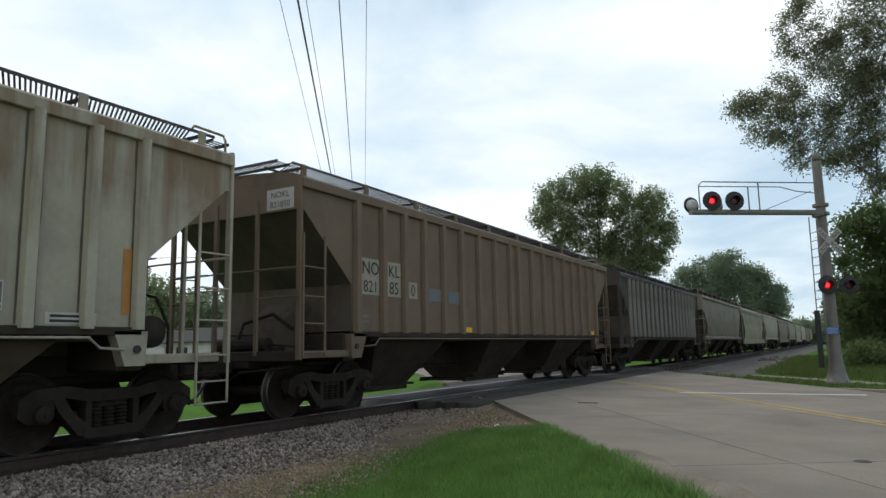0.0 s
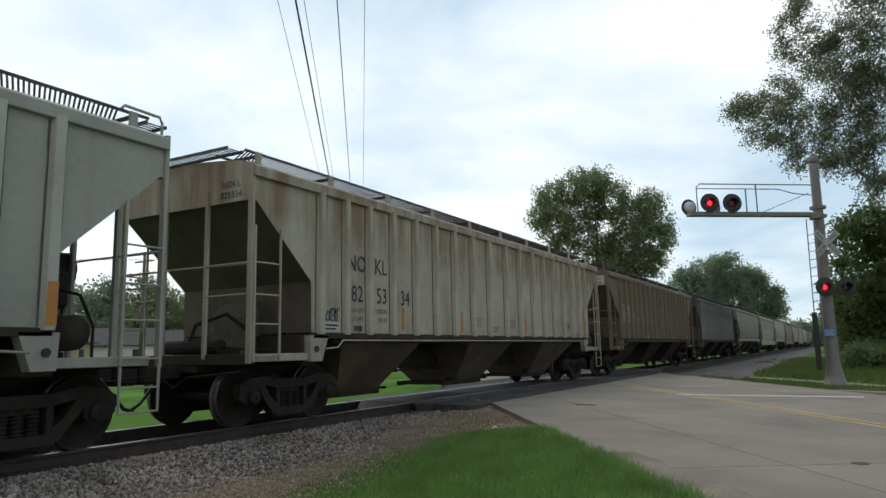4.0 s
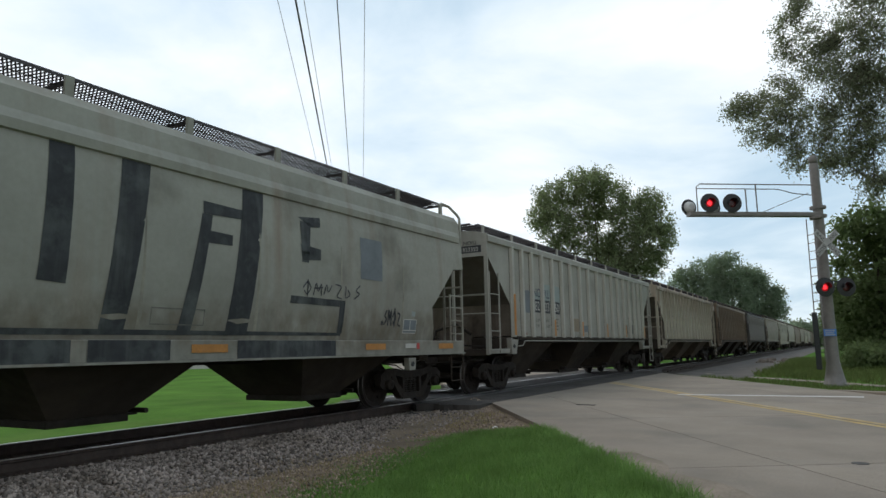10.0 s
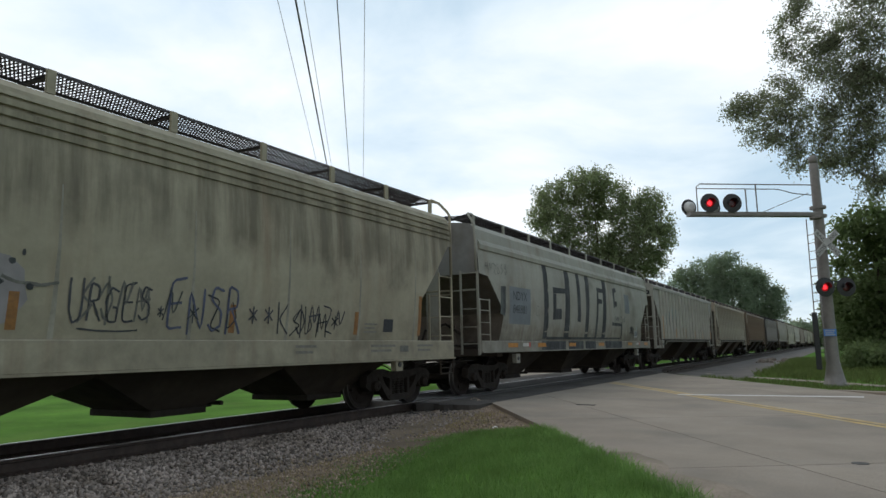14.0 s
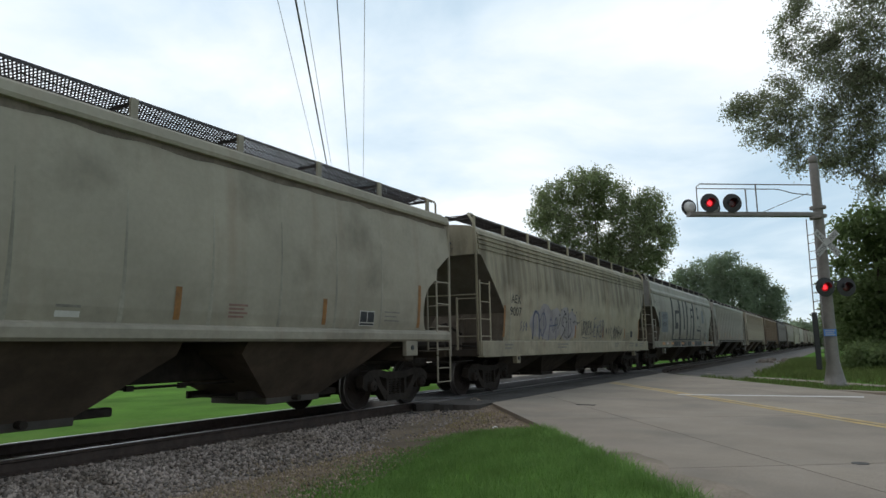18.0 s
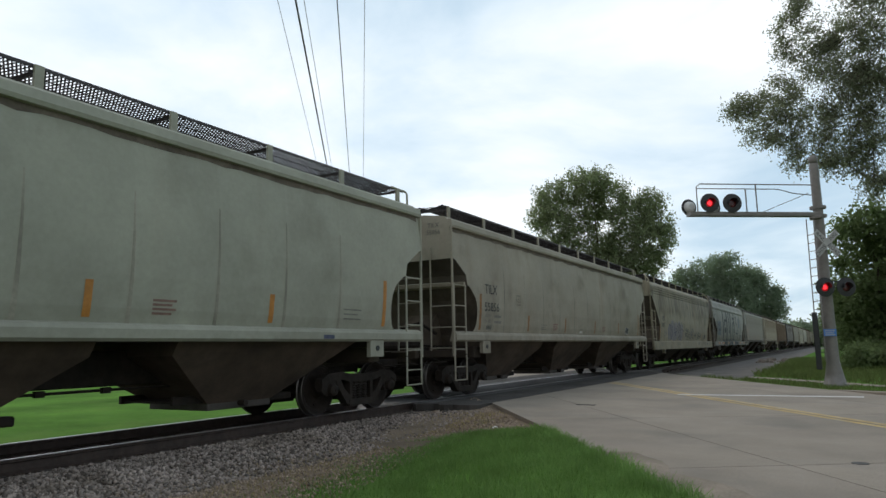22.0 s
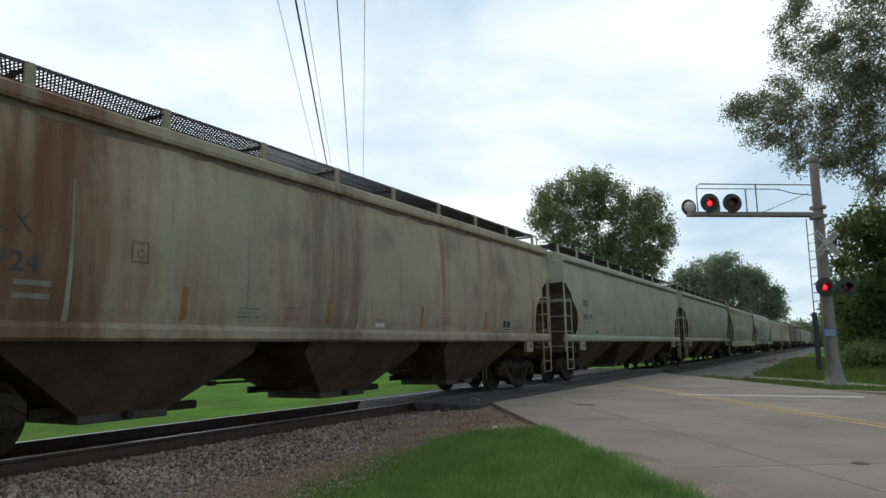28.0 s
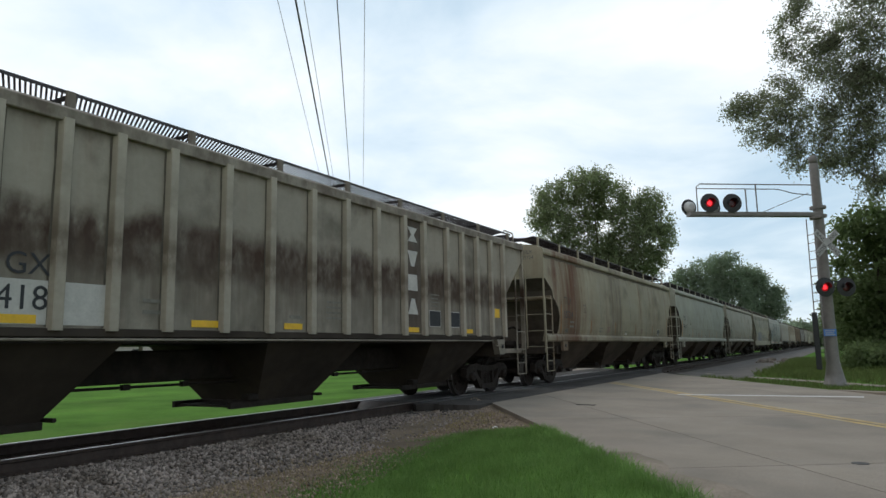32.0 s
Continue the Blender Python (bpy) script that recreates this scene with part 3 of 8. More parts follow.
def build_road():
    road = thing("road", "pale worn concrete road over the railway crossing", "road", kind="structure")

    def clip_line(n, side):
        """How far along the road the concrete starts, beside the asphalt apron."""
        return (RN.x * n - (TRACK_X + side * 2.40)) / 0.594
    # concrete slabs between the joints
    lanes = [ROAD_N0, 4.46, 7.95, 10.6, ROAD_N1]
    for side in (1, -1):
        for a, b in zip(lanes, lanes[1:]):
            s_ed = (clip_line(a, side), clip_line(b, side))
            lo, hi = (-60.0, min(s_ed)) if side == 1 else (max(s_ed), 110.0)
            k = math.ceil((lo + 2.2) / 4.6)
            cuts = [lo]
            while -2.2 + 4.6 * k < hi - 0.6:
                cuts.append(-2.2 + 4.6 * k)
                k += 1
            cuts.append(None)
            for c0, c1 in zip(cuts, cuts[1:]):
                g = Geo()
                gap = 0.008
                if side == 1:
                    p0 = [(a + gap, c0 + gap), (b - gap, c0 + gap)]
                    p1 = [(a + gap, c1 - gap if c1 is not None else s_ed[0]), (b - gap, c1 - gap if c1 is not None else s_ed[1])]
                else:
                    p0 = [(a + gap, c0 + gap if c0 != lo else s_ed[0]), (b - gap, c0 + gap if c0 != lo else s_ed[1])]
                    p1 = [(a + gap, c1 - gap if c1 is not None else hi), (b - gap, c1 - gap if c1 is not None else hi)]
                rows = []
                for t in (0, 0.25, 0.5, 0.75, 1):
                    rows.append([(*road_xy(p0[0][0] + (p0[1][0] - p0[0][0]) * u, (p0[0][1] + (p0[1][1] - p0[0][1]) * u) * (1 - t) + (p1[0][1] + (p1[1][1] - p1[0][1]) * u) * t),) for u in (0, 0.5, 1)])
                top = [[(x, y, road_z(x)) for x, y in r] for r in rows]
                g.grid(top)
                ring = top[0] + [r[-1] for r in top[1:]] + top[-1][-2::-1] + [r[0] for r in top[-2:0:-1]]
                g.grid([ring + ring[:1], [(x, y, z - 0.15) for x, y, z in ring + ring[:1]]])
                part("slab", g, [M_CONC], road)
    # joint filler
    for n, s0, s1 in ((4.46, -40, clip_line(4.46, 1)), (7.95, -40, clip_line(7.95, 1)), (10.6, -40, clip_line(10.6, 1))):
        part("joint", ribbon(n - 0.014, n + 0.014, s0, s1, -0.004), [M_JOINT], road)
    # double yellow line and stop line
    yellow = ((ROAD_MID - 0.19, ROAD_MID - 0.045), (ROAD_MID + 0.045, ROAD_MID + 0.19))
    for a, b in yellow:
        part("lane_line", ribbon(a, b, -45, clip_line(b, 1) - 0.3, 0.004), [M_YELLOW], road, "worn double yellow centre line")
    # skewed white stop line
    g = Geo()
    rows = []
    for i in range(9):
        t = i / 8
        x, y = -3.6 + 3.95 * t, 17.85 + 1.2 * t
        rows.append([(x, y - 0.13 - 0.05 * t, road_z(x) + 0.005), (x, y + 0.13 + 0.05 * t, road_z(x) + 0.005)])
    part("stop_line", g.grid(rows), [M_WHITE], road, "worn white stop line")
    # silt washed along the near edge
    rows = []
    for i in range(70):
        s = -14 + 0.32 * i
        w = 0.46 + 0.42 * noise.noise((s * 0.45, 3, 1)) + 0.20 * noise.noise((s * 1.7, 1, 5))
        row = []
        for k in range(4):
            n = ROAD_N0 - 0.05 + max(0.06, w) * k / 3
            x, y = road_xy(n, s)
            row.append((x, y, road_z(x) + (0.006 if k < 3 else 0.0005)))
        rows.append(row)
    part("silt", Geo().grid(rows), [M_SILT], road, "brown silt washed onto the road edge")
    # manhole cover and a scrap of metal
    x, y = 0.06, 8.75
    part("utility_cover", Geo().lathe([(0, 0.006), (0.082, 0.006), (0.09, 0.0)], 24, "z", (x, y, road_z(x))), [M_JOINT], road, "dark round utility cover")
    x, y = -4.67, 14.0
    part("metal_scrap", Geo().box(x - 0.2, x + 0.2, y - 0.03, y + 0.03, road_z(x) + 0.003, road_z(x) + 0.014), [M_JOINT], road, "thin dark strip lying on the road")
    x, y = -5.02, 10.42
    sc = thing("paper_scrap", "small white paper scrap in the dirt", "litter", at=pose(x, y, land_z(x, y) + 0.012, 0, 0, 25) @ Matrix.Scale(0.62, 4))
    part("paper", Geo().grid([[(-0.07, -0.05, 0.01), (0.0, -0.06, 0.045), (0.07, -0.05, 0.015)], [(-0.08, 0.05, 0.02), (0.01, 0.05, 0.06), (0.08, 0.06, 0.01)]]), [M_LITTER], sc)
    return road


def build_kerb():
    kb = thing("kerb", "low concrete kerb along the far road edge", "kerb", kind="structure")
    for i in range(14):
        s1 = 17.5 - 3.0 * i
        rows = []
        for s in (s1, s1 - 1.5, s1 - 2.99):
            x, y = road_xy(ROAD_N1, s)
            z = road_z(x)
            h = 0.13 * smoothstep(18, 14, s) if s > 14 else 0.13
            pts = []
            for dn, dz in ((0.0, -0.1), (0.0, h * 0.8), (0.03, h), (0.16, h), (0.18, h - 0.02), (0.18, -0.1)):
                px, py = road_xy(ROAD_N1 + dn, s)
                pts.append((px, py, z + dz))
            rows.append(pts)
        part("kerb_stone", Geo().grid(rows), [M_CONC], kb)
    rows = []
    for i in range(24):
        s = 36 - 1.1 * i
        rows.append([(*road_xy(n, s), land_z(*road_xy(n, s)) + 0.02) for n in (17.2, 17.6, 17.95)])
    thing("sidewalk", "narrow pale concrete sidewalk behind the kerb", "sidewalk", kind="structure", geo=Geo().grid(rows), mats=[M_CONC])
    # gravel lane beside the track past the crossing
    rows = []
    for i in range(40):
        y = 30 + 5.0 * i
        x1 = TRACK_X + 5.3 + 0.6 * noise.noise((0, y * 0.2, 9))
        rows.append([(x, y, land_z(x, y) + 0.02) for x in (TRACK_X + 1.6, TRACK_X + 3.0, x1)])
    thing("gravel_lane", "grey gravel lane beside the track", "gravel", kind="structure", geo=Geo().grid(rows), mats=[M_ROADGRAVEL])


def build_rubble():
    rnd = random.Random(4)
    for i in range(9):
        w = rnd.uniform(0.15, 0.4)
        g = Geo().lathe([(0.0, -0.1), (w, -0.05), (w * rnd.uniform(0.8, 1.1), w * 0.4), (w * 0.5, w * rnd.uniform(0.6, 0.9)), (0.0, w * 0.8)], 6, "z")
        x, y = -4.6 + rnd.uniform(-1.6, 1.6), 62 + rnd.uniform(-4, 4)
        o = thing("boulder", "rough grey-brown rock heaped beside the track", "rock", group="rubble pile", at=pose(x, y, land_z(x, y), rnd.uniform(-15, 15), rnd.uniform(-15, 15), rnd.uniform(0, 180)), geo=g, mats=[M_RUBBLE])


def build_crumbs():
    """Broken asphalt lying at the apron's end."""
    rnd = random.Random(14)
    for i in range(16):
        w = rnd.uniform(0.04, 0.12)
        g = Geo().lathe([(0.0, -0.03), (w, -0.02), (w * rnd.uniform(0.8, 1.1), w * 0.25), (w * 0.6, w * rnd.uniform(0.4, 0.55)), (0.0, w * 0.5)], rnd.choice((5, 6, 7)), "z")
        x = TRACK_X + rnd.uniform(1.0, 2.6)
        y = 12.45 + rnd.uniform(-0.35, 0.25)
        z = max(land_z(x, y), interp(x - TRACK_X, ((0.95, -0.185), (1.5, -0.19), (2.4, -0.33), (3.1, -0.42))))
        thing("asphalt_lump", "broken dark asphalt lump at the crossing's edge", "rubble", group="broken asphalt", at=pose(x, y, z, rnd.uniform(-12, 12), rnd.uniform(-12, 12), rnd.uniform(0, 180)), geo=g, mats=[M_ASPH])


def build_house(label, az, r, w, d, h, roof, wall, turn, gable=True):
    x, y = polar(az, r)
    ho = thing("house", label, "house", group="houses behind the lawn", at=pose(x, y, land_z(x, y), 0, 0, az + turn))
    # walls with thickness; the front (towards the track) faces local -y
    for x0, x1, y0, y1 in ((-w / 2, w / 2, -d / 2, -d / 2 + 0.2), (-w / 2, w / 2, d / 2 - 0.2, d / 2), (-w / 2, -w / 2 + 0.2, -d / 2 + 0.2, d / 2 - 0.2), (w / 2 - 0.2, w / 2, -d / 2 + 0.2, d / 2 - 0.2)):
        part("wall", Geo().box(x0, x1, y0, y1, 0, h), [wall], ho)
    g = Geo().prism([(-d / 2 - 0.4, h - 0.05), (0, h + roof), (d / 2 + 0.4, h - 0.05), (d / 2 + 0.4, h + 0.08), (0, h + roof + 0.15), (-d / 2 - 0.4, h + 0.08)], "x", -w / 2 - 0.3, w / 2 + 0.3)
    part("roof", g, [M_SHINGLE], ho, "dark shingled roof")
    for s in (-1, 1):
        part("gable", Geo().prism([(-d / 2, h), (d / 2, h), (0, h + roof)], "x", s * (w / 2 - 0.1) - 0.08, s * (w / 2 - 0.1) + 0.08), [wall], ho)
    k = max(2, int(w / 3.2))
    for i in range(k):
        cx = -w / 2 + w * (i + 0.5) / k
        if i == k // 2:
            dr = part("door", Geo().box(cx - 0.45, cx + 0.45, -d / 2 - 0.03, -d / 2 + 0.02, 0.1, 2.15), [M_PANE], ho, "dark front door")
            continue
        wi = part("window", Geo().box(cx - 0.65, cx + 0.65, -d / 2 - 0.05, -d / 2 + 0.02, 0.95, 2.15), [M_CARW], ho, "white-framed window")
        for q in (-1, 1):
            part("pane", Geo().box(cx + q * 0.3 - 0.26, cx + q * 0.3 + 0.26, -d / 2 - 0.06, -d / 2 - 0.045, 1.02, 2.08), [M_PANE], wi)
    return ho


def build_parked_car(az, r, turn):
    x, y = polar(az, r)
    ca = thing("parked_car", "white sedan parked by the houses", "car", group="parked cars", at=pose(x, y, land_z(x, y), 0, 0, turn))
    prof = [(-2.2, 0.35), (2.2, 0.35), (2.25, 0.75), (1.3, 0.9), (0.7, 1.38), (-1.0, 1.40), (-1.7, 0.98), (-2.2, 0.9)]
    part("body", Geo().prism(prof, "y", -0.85, 0.85), [M_CARW], ca)
    part("window", Geo().prism([(1.15, 0.95), (0.66, 1.32), (-0.95, 1.34), (-1.5, 0.98)], "y", -0.86, 0.86), [M_PANE], ca)
    for wx in (-1.35, 1.4):
        for s in (-1, 1):
            part("wheel", Geo().lathe([(0, s * 0.87), (0.2, s * 0.87), (0.32, s * 0.84), (0.32, s * 0.65), (0, s * 0.65)], 14, "y", (wx, 0, 0.32)), [M_HOSE], ca)


def build_far_side():
    build_house("tan single-storey house with a dark shingled roof", 60.8, 66, 8.5, 7.0, 2.7, 1.6, M_HOUSET, 62)
    build_house("pale house with a dark low roof among trees", 55.6, 78, 9.0, 7.0, 2.5, 1.7, M_HOUSEW, 8)
    build_house("long white single-storey house with a grey roof", 48.9, 82, 15.0, 7.5, 2.6, 1.5, M_HOUSEW, -6)
    build_house("tan house with a dark roof behind the lawn", 66, 70, 10.0, 7.0, 2.7, 1.6, M_HOUSET, 4)
    build_parked_car(54.2, 70, 150)
    build_parked_car(52.3, 72, 148)
    # a street pole with its wires
    x, y = polar(53.3, 58)
    po = thing("utility_pole", "weathered wooden utility pole with a crossarm", "utility pole", at=pose(x, y, land_z(x, y)))
    part("post", Geo().tube([(0, 0, -0.3), (0, 0, 9.5)], [0.16, 0.11], 10), [M_POLE], po, smooth=True)
    part("crossarm", Geo().box(-1.1, 1.1, -0.05, 0.05, 8.7, 8.82, 0.01), [M_POLE], po)
    for dx, z in ((-1.0, 8.9), (1.0, 8.9), (0.0, 6.4)):
        pts = [(x + dx * 0.8 + (-50 + 5 * k) * 0.80, y + dx * 0.6 + (-50 + 5 * k) * 0.60, land_z(x, y) + z + 0.0006 * (5 * k - 50) ** 2 - 0.02) for k in range(12)]
        thing("power_line", "thin wire strung from the utility pole", "overhead wire", group="overhead wires", geo=Geo().tube(pts, 0.02, 5, caps=False), mats=[M_WIRE])


def build_apron():
    """Asphalt beside the rails and the panels between them."""
    g = Geo()
    n0, n1 = ROAD_N0 - 0.2, ROAD_N1 + 0.2
    for xa, xb in ((TRACK_X + 0.86, TRACK_X + 2.42), (TRACK_X - 2.42, TRACK_X - 0.86)):
        rows = []
        for i in range(12):
            t = i / 11
            row = []
            for k in range(13):
                x = xa + (xb - xa) * k / 12
                y0, y1 = (n0 - RN.x * x) / RN.y, (n1 - RN.x * x) / RN.y
                if x > TRACK_X:
                    y0 = min(y0, 12.78 + 0.35 * noise.noise((x * 3.1, 0, 3)) + 0.15 * noise.noise((x * 11, 2, 3)))
                row.append((x, y0 + (y1 - y0) * t, road_z(x) + 0.006))
            rows.append(row)
        g.grid(rows)
        ring = [r[0] for r in rows] + [p for p in rows[-1][1:]] + [r[-1] for r in rows[-2::-1]] + [p for p in rows[0][-2:0:-1]]
        g.grid([ring + ring[:1], [(x, y, z - 0.2) for x, y, z in ring + ring[:1]]])
    thing("asphalt_apron", "dark patched asphalt apron beside the rails", "road", kind="structure", geo=g, mats=[M_ASPH])
    c = thing("crossing_surface", "dark rubber and concrete panels between the rails", "crossing panels", kind="structure")
    for xa, xb in ((TRACK_X - 0.66, TRACK_X), (TRACK_X + 0.004, TRACK_X + 0.66), (TRACK_X + 0.80, TRACK_X + 1.25), (TRACK_X - 1.25, TRACK_X - 0.80)):
        y = 13.10
        part("end_ramp", Geo().prism([(y - 0.30, -0.24), (y - 0.004, -0.24), (y - 0.004, -0.012), (y - 0.03, -0.012)], "x", xa, xb), [M_GALV], c, "grey steel ramp at the panel's end")
        for i in range(9):
            part("panel", Geo().box(xa, xb, y + 2.45 * i, y + 2.45 * i + 2.44, -0.16, -0.004, 0.012), [M_CONCP], c)


# ---- signal ----
def build_signal():
    bx, by = -0.31, 28.18
    bz = land_z(bx, by) - 0.02
    sg = thing("crossing_signal", "grey metal cantilever crossing signal with flashing red lights", "crossing signal", at=pose(bx, by, bz))
    top = 7.62 - bz
    g = Geo().lathe([(0.0, 0), (0.42, 0), (0.42, 0.06), (0.36, 0.1), (0.27, 0.5), (0.205, 0.9), (0.185, 3.0), (0.165, 5.6), (0.155, top - 0.1), (0.145, top)], 20, "z")
    part("mast", g, [M_GALV], sg, "tapered grey mast", smooth=True)
    g = Geo().lathe([(0.0, top), (0.11, top), (0.15, top + 0.08), (0.15, top + 0.22), (0.09, top + 0.30), (0.0, top + 0.32)], 14, "z")
    part("cap", g, [M_GALV], sg, "bell on the mast top", smooth=True)
    ARM = 5.72 - bz
    ux, uy = -RN.x, -RN.y      # the arm's direction over the road
    alen = 4.97

    def at(a, z, side=0.0):
        return (ux * a - uy * side, uy * a + ux * side, z)
    # arm: a flat boom with walkway, and the railing above it
    g = Geo()
    w = 0.16
    v = [at(a, ARM + dz, s) for a in (0.1, alen) for s in (-w, w) for dz in (-0.08, 0.06)]
    g.add(v, [(0, 1, 3, 2), (4, 6, 7, 5), (0, 4, 5, 1), (2, 3, 7, 6), (0, 2, 6, 4), (1, 5, 7, 3)])
    part("arm", g, [M_GALV], sg, "cantilever boom")
    g = Geo()
    for s in (0.0,):
        g.tube([at(alen - 0.36, ARM, s), at(alen - 0.36, ARM + 0.98, s), at(alen - 0.5, ARM + 1.1, s), at(0.15, ARM + 1.1, s)], 0.022, 6)
        g.tube([at(alen - 0.36, ARM + 0.93, s), at(1.5, ARM + 0.93, s), at(0.9, ARM + 0.78, s), at(0.2, ARM + 0.72, s)], 0.018, 6)
        for a in (2.75, 2.35):
            g.tube([at(a, ARM, s), at(a, ARM + (1.1 if a < 2.5 else 0.93), s)], 0.026, 6)
    g.tube([at(2.35, ARM, 0), at(0.3, ARM + 0.8, 0)], 0.012, 5)
    part("railing", g, [M_GALV], sg, "pipe railing over the boom")
    g = Geo()
    for dz in (-0.12, 0.2):
        g.lathe([(0.24, ARM + dz), (0.27, ARM + dz), (0.27, ARM + dz + 0.1), (0.24, ARM + dz + 0.1)], 16, "z")
    g.box(-0.3, 0.1, -0.3, 0.1, ARM - 0.18, ARM - 0.06, 0.02)
    part("clamp", g, [M_GALV], sg, "boom clamp")
    # ladder on the mast's road side, towards the arm
    g = Geo()
    lo, hi = 0.9, ARM - 0.15
    for s in (-0.2, 0.2):
        g.tube([at(0.42, lo, s), at(0.36, hi, s)], 0.02, 5)
    k = int((hi - lo) / 0.3)
    for i in range(1, k):
        z = lo + 0.3 * i
        a = 0.42 - 0.06 * (z - lo) / (hi - lo)
        g.tube([at(a, z, -0.2), at(a, z, 0.2)], 0.014, 5)
    part("ladder", g, [M_GALV], sg, "narrow metal ladder")
    g = Geo().box(-0.52, -0.34, -0.42, -0.24, 0.6, 2.6, 0.02)
    part("ladder_guard", g, [M_BLACK], sg, "dark ladder guard plate")
    # lamps: facing back along the road, towards the driver
    fx, fy = -RD.x, -RD.y
    # the pair's lamps look a little across, towards the lane
    def lamp(px, py, pz, yaw, group_state, flipped):
        """A round lamp head with black backing disc, hood and a turning two-faced lens."""
        m = pose(px, py, pz, 0, 0, yaw)
        g = Geo().lathe([(0.0, 0.17), (0.10, 0.165), (0.15, 0.10), (0.165, 0.0), (0.335, 0.0), (0.34, -0.012), (0.16, -0.03), (0.155, 0.0), (0.14, 0.12), (0.0, 0.125)], 28, "y")
        hd = part("lamp_head", g, [M_BLACK], sg, "black signal lamp with round backing disc", smooth=False)
        hd.matrix_basis = m
        g = Geo()
        rows = []
        for i in range(13):
            t = radians(-10 + 200 * i / 12)
            c, s = math.cos(t), math.sin(t)
            rows.append([(c * 0.165, -0.02, s * 0.165), (c * 0.165, -0.14, s * 0.165), (c * 0.16, -0.18, s * 0.16 + 0.0), (c * 0.158, -0.14, s * 0.158), (c * 0.157, -0.02, s * 0.157)])
        g.grid(rows)
        part("hood", g, [M_BLACK], hd, "black visor over the lens")
        g = Geo()
        for sgn, core, rim in ((-1, 0, 2), (1, 1, 1)):
            g.lathe([(0.0, sgn * 0.024), (0.05, sgn * 0.023), (0.085, sgn * 0.021)], 20, "y", mi=core)
            g.lathe([(0.085, sgn * 0.021), (0.12, sgn * 0.014), (0.138, sgn * 0.004)], 20, "y", mi=rim)
        dk = part("flasher_lens", g, [M_REDGLOW, M_DARKRED, M_REDRIM], hd, "round red signal lens", fix=False)
        dk.matrix_basis = pose(0, 0.03, 0)
        FLASHERS.append((dk, flipped))
        return hd
    yaw0 = math.degrees(math.atan2(-fx, fy)) + 180     # local -y looks along (fx, fy)
    for a, back, st in ((4.26, 4.78, 0), (3.42, 3.86, 1)):
        x, y, z = at(a, ARM + 0.36, 0.0)
        h = lamp(x + fx * 0.22, y + fy * 0.22, z, yaw0 - 6, 0, st)
        x2, y2, z2 = at(back, ARM + 0.30, 0.0)
        g = Geo().lathe([(0.0, -0.17), (0.12, -0.165), (0.19, -0.10), (0.21, 0.0)], 24, "y")
        g.lathe([(0.21, 0.0), (0.30, 0.0), (0.30, 0.02), (0.16, 0.03), (0.0, 0.03)], 24, "y", mi=1)
        b = part("lamp_back", g, [M_LENSWHITE, M_BLACK], sg, "pale housing of the lamps facing the other way")
        b.matrix_basis = pose(x2 - fx * 0.3, y2 - fy * 0.3, z2, 0, 0, yaw0 + 8)
        g = Geo().tube([at(a, ARM, 0), at(a, ARM + 0.36, 0)], 0.03, 6)
        part("lamp_bracket", g, [M_BLACK], sg)
    for k, st in ((-0.30, 0), (0.50, 1)):
        z = 3.04 - bz
        lamp(fx * 0.38 - ux * k, fy * 0.38 - uy * k, z, yaw0 - 6, 0, st)
    part("lamp_bracket", Geo().tube([(ux * 0.32 + fx * 0.3, uy * 0.32 + fy * 0.3, 3.24 - bz), (-ux * 0.5 + fx * 0.3, -uy * 0.5 + fy * 0.3, 3.24 - bz)], 0.03, 6), [M_BLACK], sg)
    # crossbuck
    cb = 4.62 - bz
    for ang in (45, -45):
        g = Geo().box(-0.60, 0.60, -0.008, 0.008, -0.115, 0.115, 0.0)
        o = part("crossbuck_blade", g, [M_SIGNW], sg, "white crossbuck blade with black letters")
        o.matrix_basis = pose(fx * (0.30 + (0.02 if ang > 0 else 0)), fy * (0.30 + (0.02 if ang > 0 else 0)), cb, 0, 0, yaw0) @ pose(0, 0, 0, 0, ang, 0)
        words = ("RAIL", "ROAD") if ang > 0 else ("CROSS", "ING")
        for wd, off in zip(words, (-0.34, 0.34)):
            t = text_mesh(wd, 0.20)
            lt = part("lettering", t, None, o, "black sign letters")
            lt.data.materials.append(M_SIGNB)
            lt.matrix_basis = pose(off, -0.012, -0.07, 90, 0, 0)
    o = part("blue_sign", Geo().box(-0.24, 0.24, -0.006, 0.006, -0.12, 0.12), [M_BLUE], sg, "small blue emergency notice with white bars")
    o.matrix_basis = pose(fx * 0.27 + ux * 0.20, fy * 0.27 + uy * 0.20, 1.45 - bz, 0, 0, yaw0)
    for i in range(3):
        part("text_bar", Geo().box(-0.19, 0.19 - 0.05 * (i % 2), -0.012, -0.006, 0.05 - 0.07 * i, 0.08 - 0.07 * i), [M_SIGNW], o)
    return sg


FLASHERS = []


def text_mesh(body, size, extrude=0.0):
    cu = bpy.data.curves.new("lettering", "FONT")
    cu.body, cu.size, cu.align_x, cu.extrude = body, size, "CENTER", extrude
    cu.resolution_u = 3
    ob = bpy.data.objects.new("lettering", cu)
    me = bpy.data.meshes.new_from_object(ob)
    bpy.data.objects.remove(ob)
    bpy.data.curves.remove(cu)
    me.materials.clear()
    return me


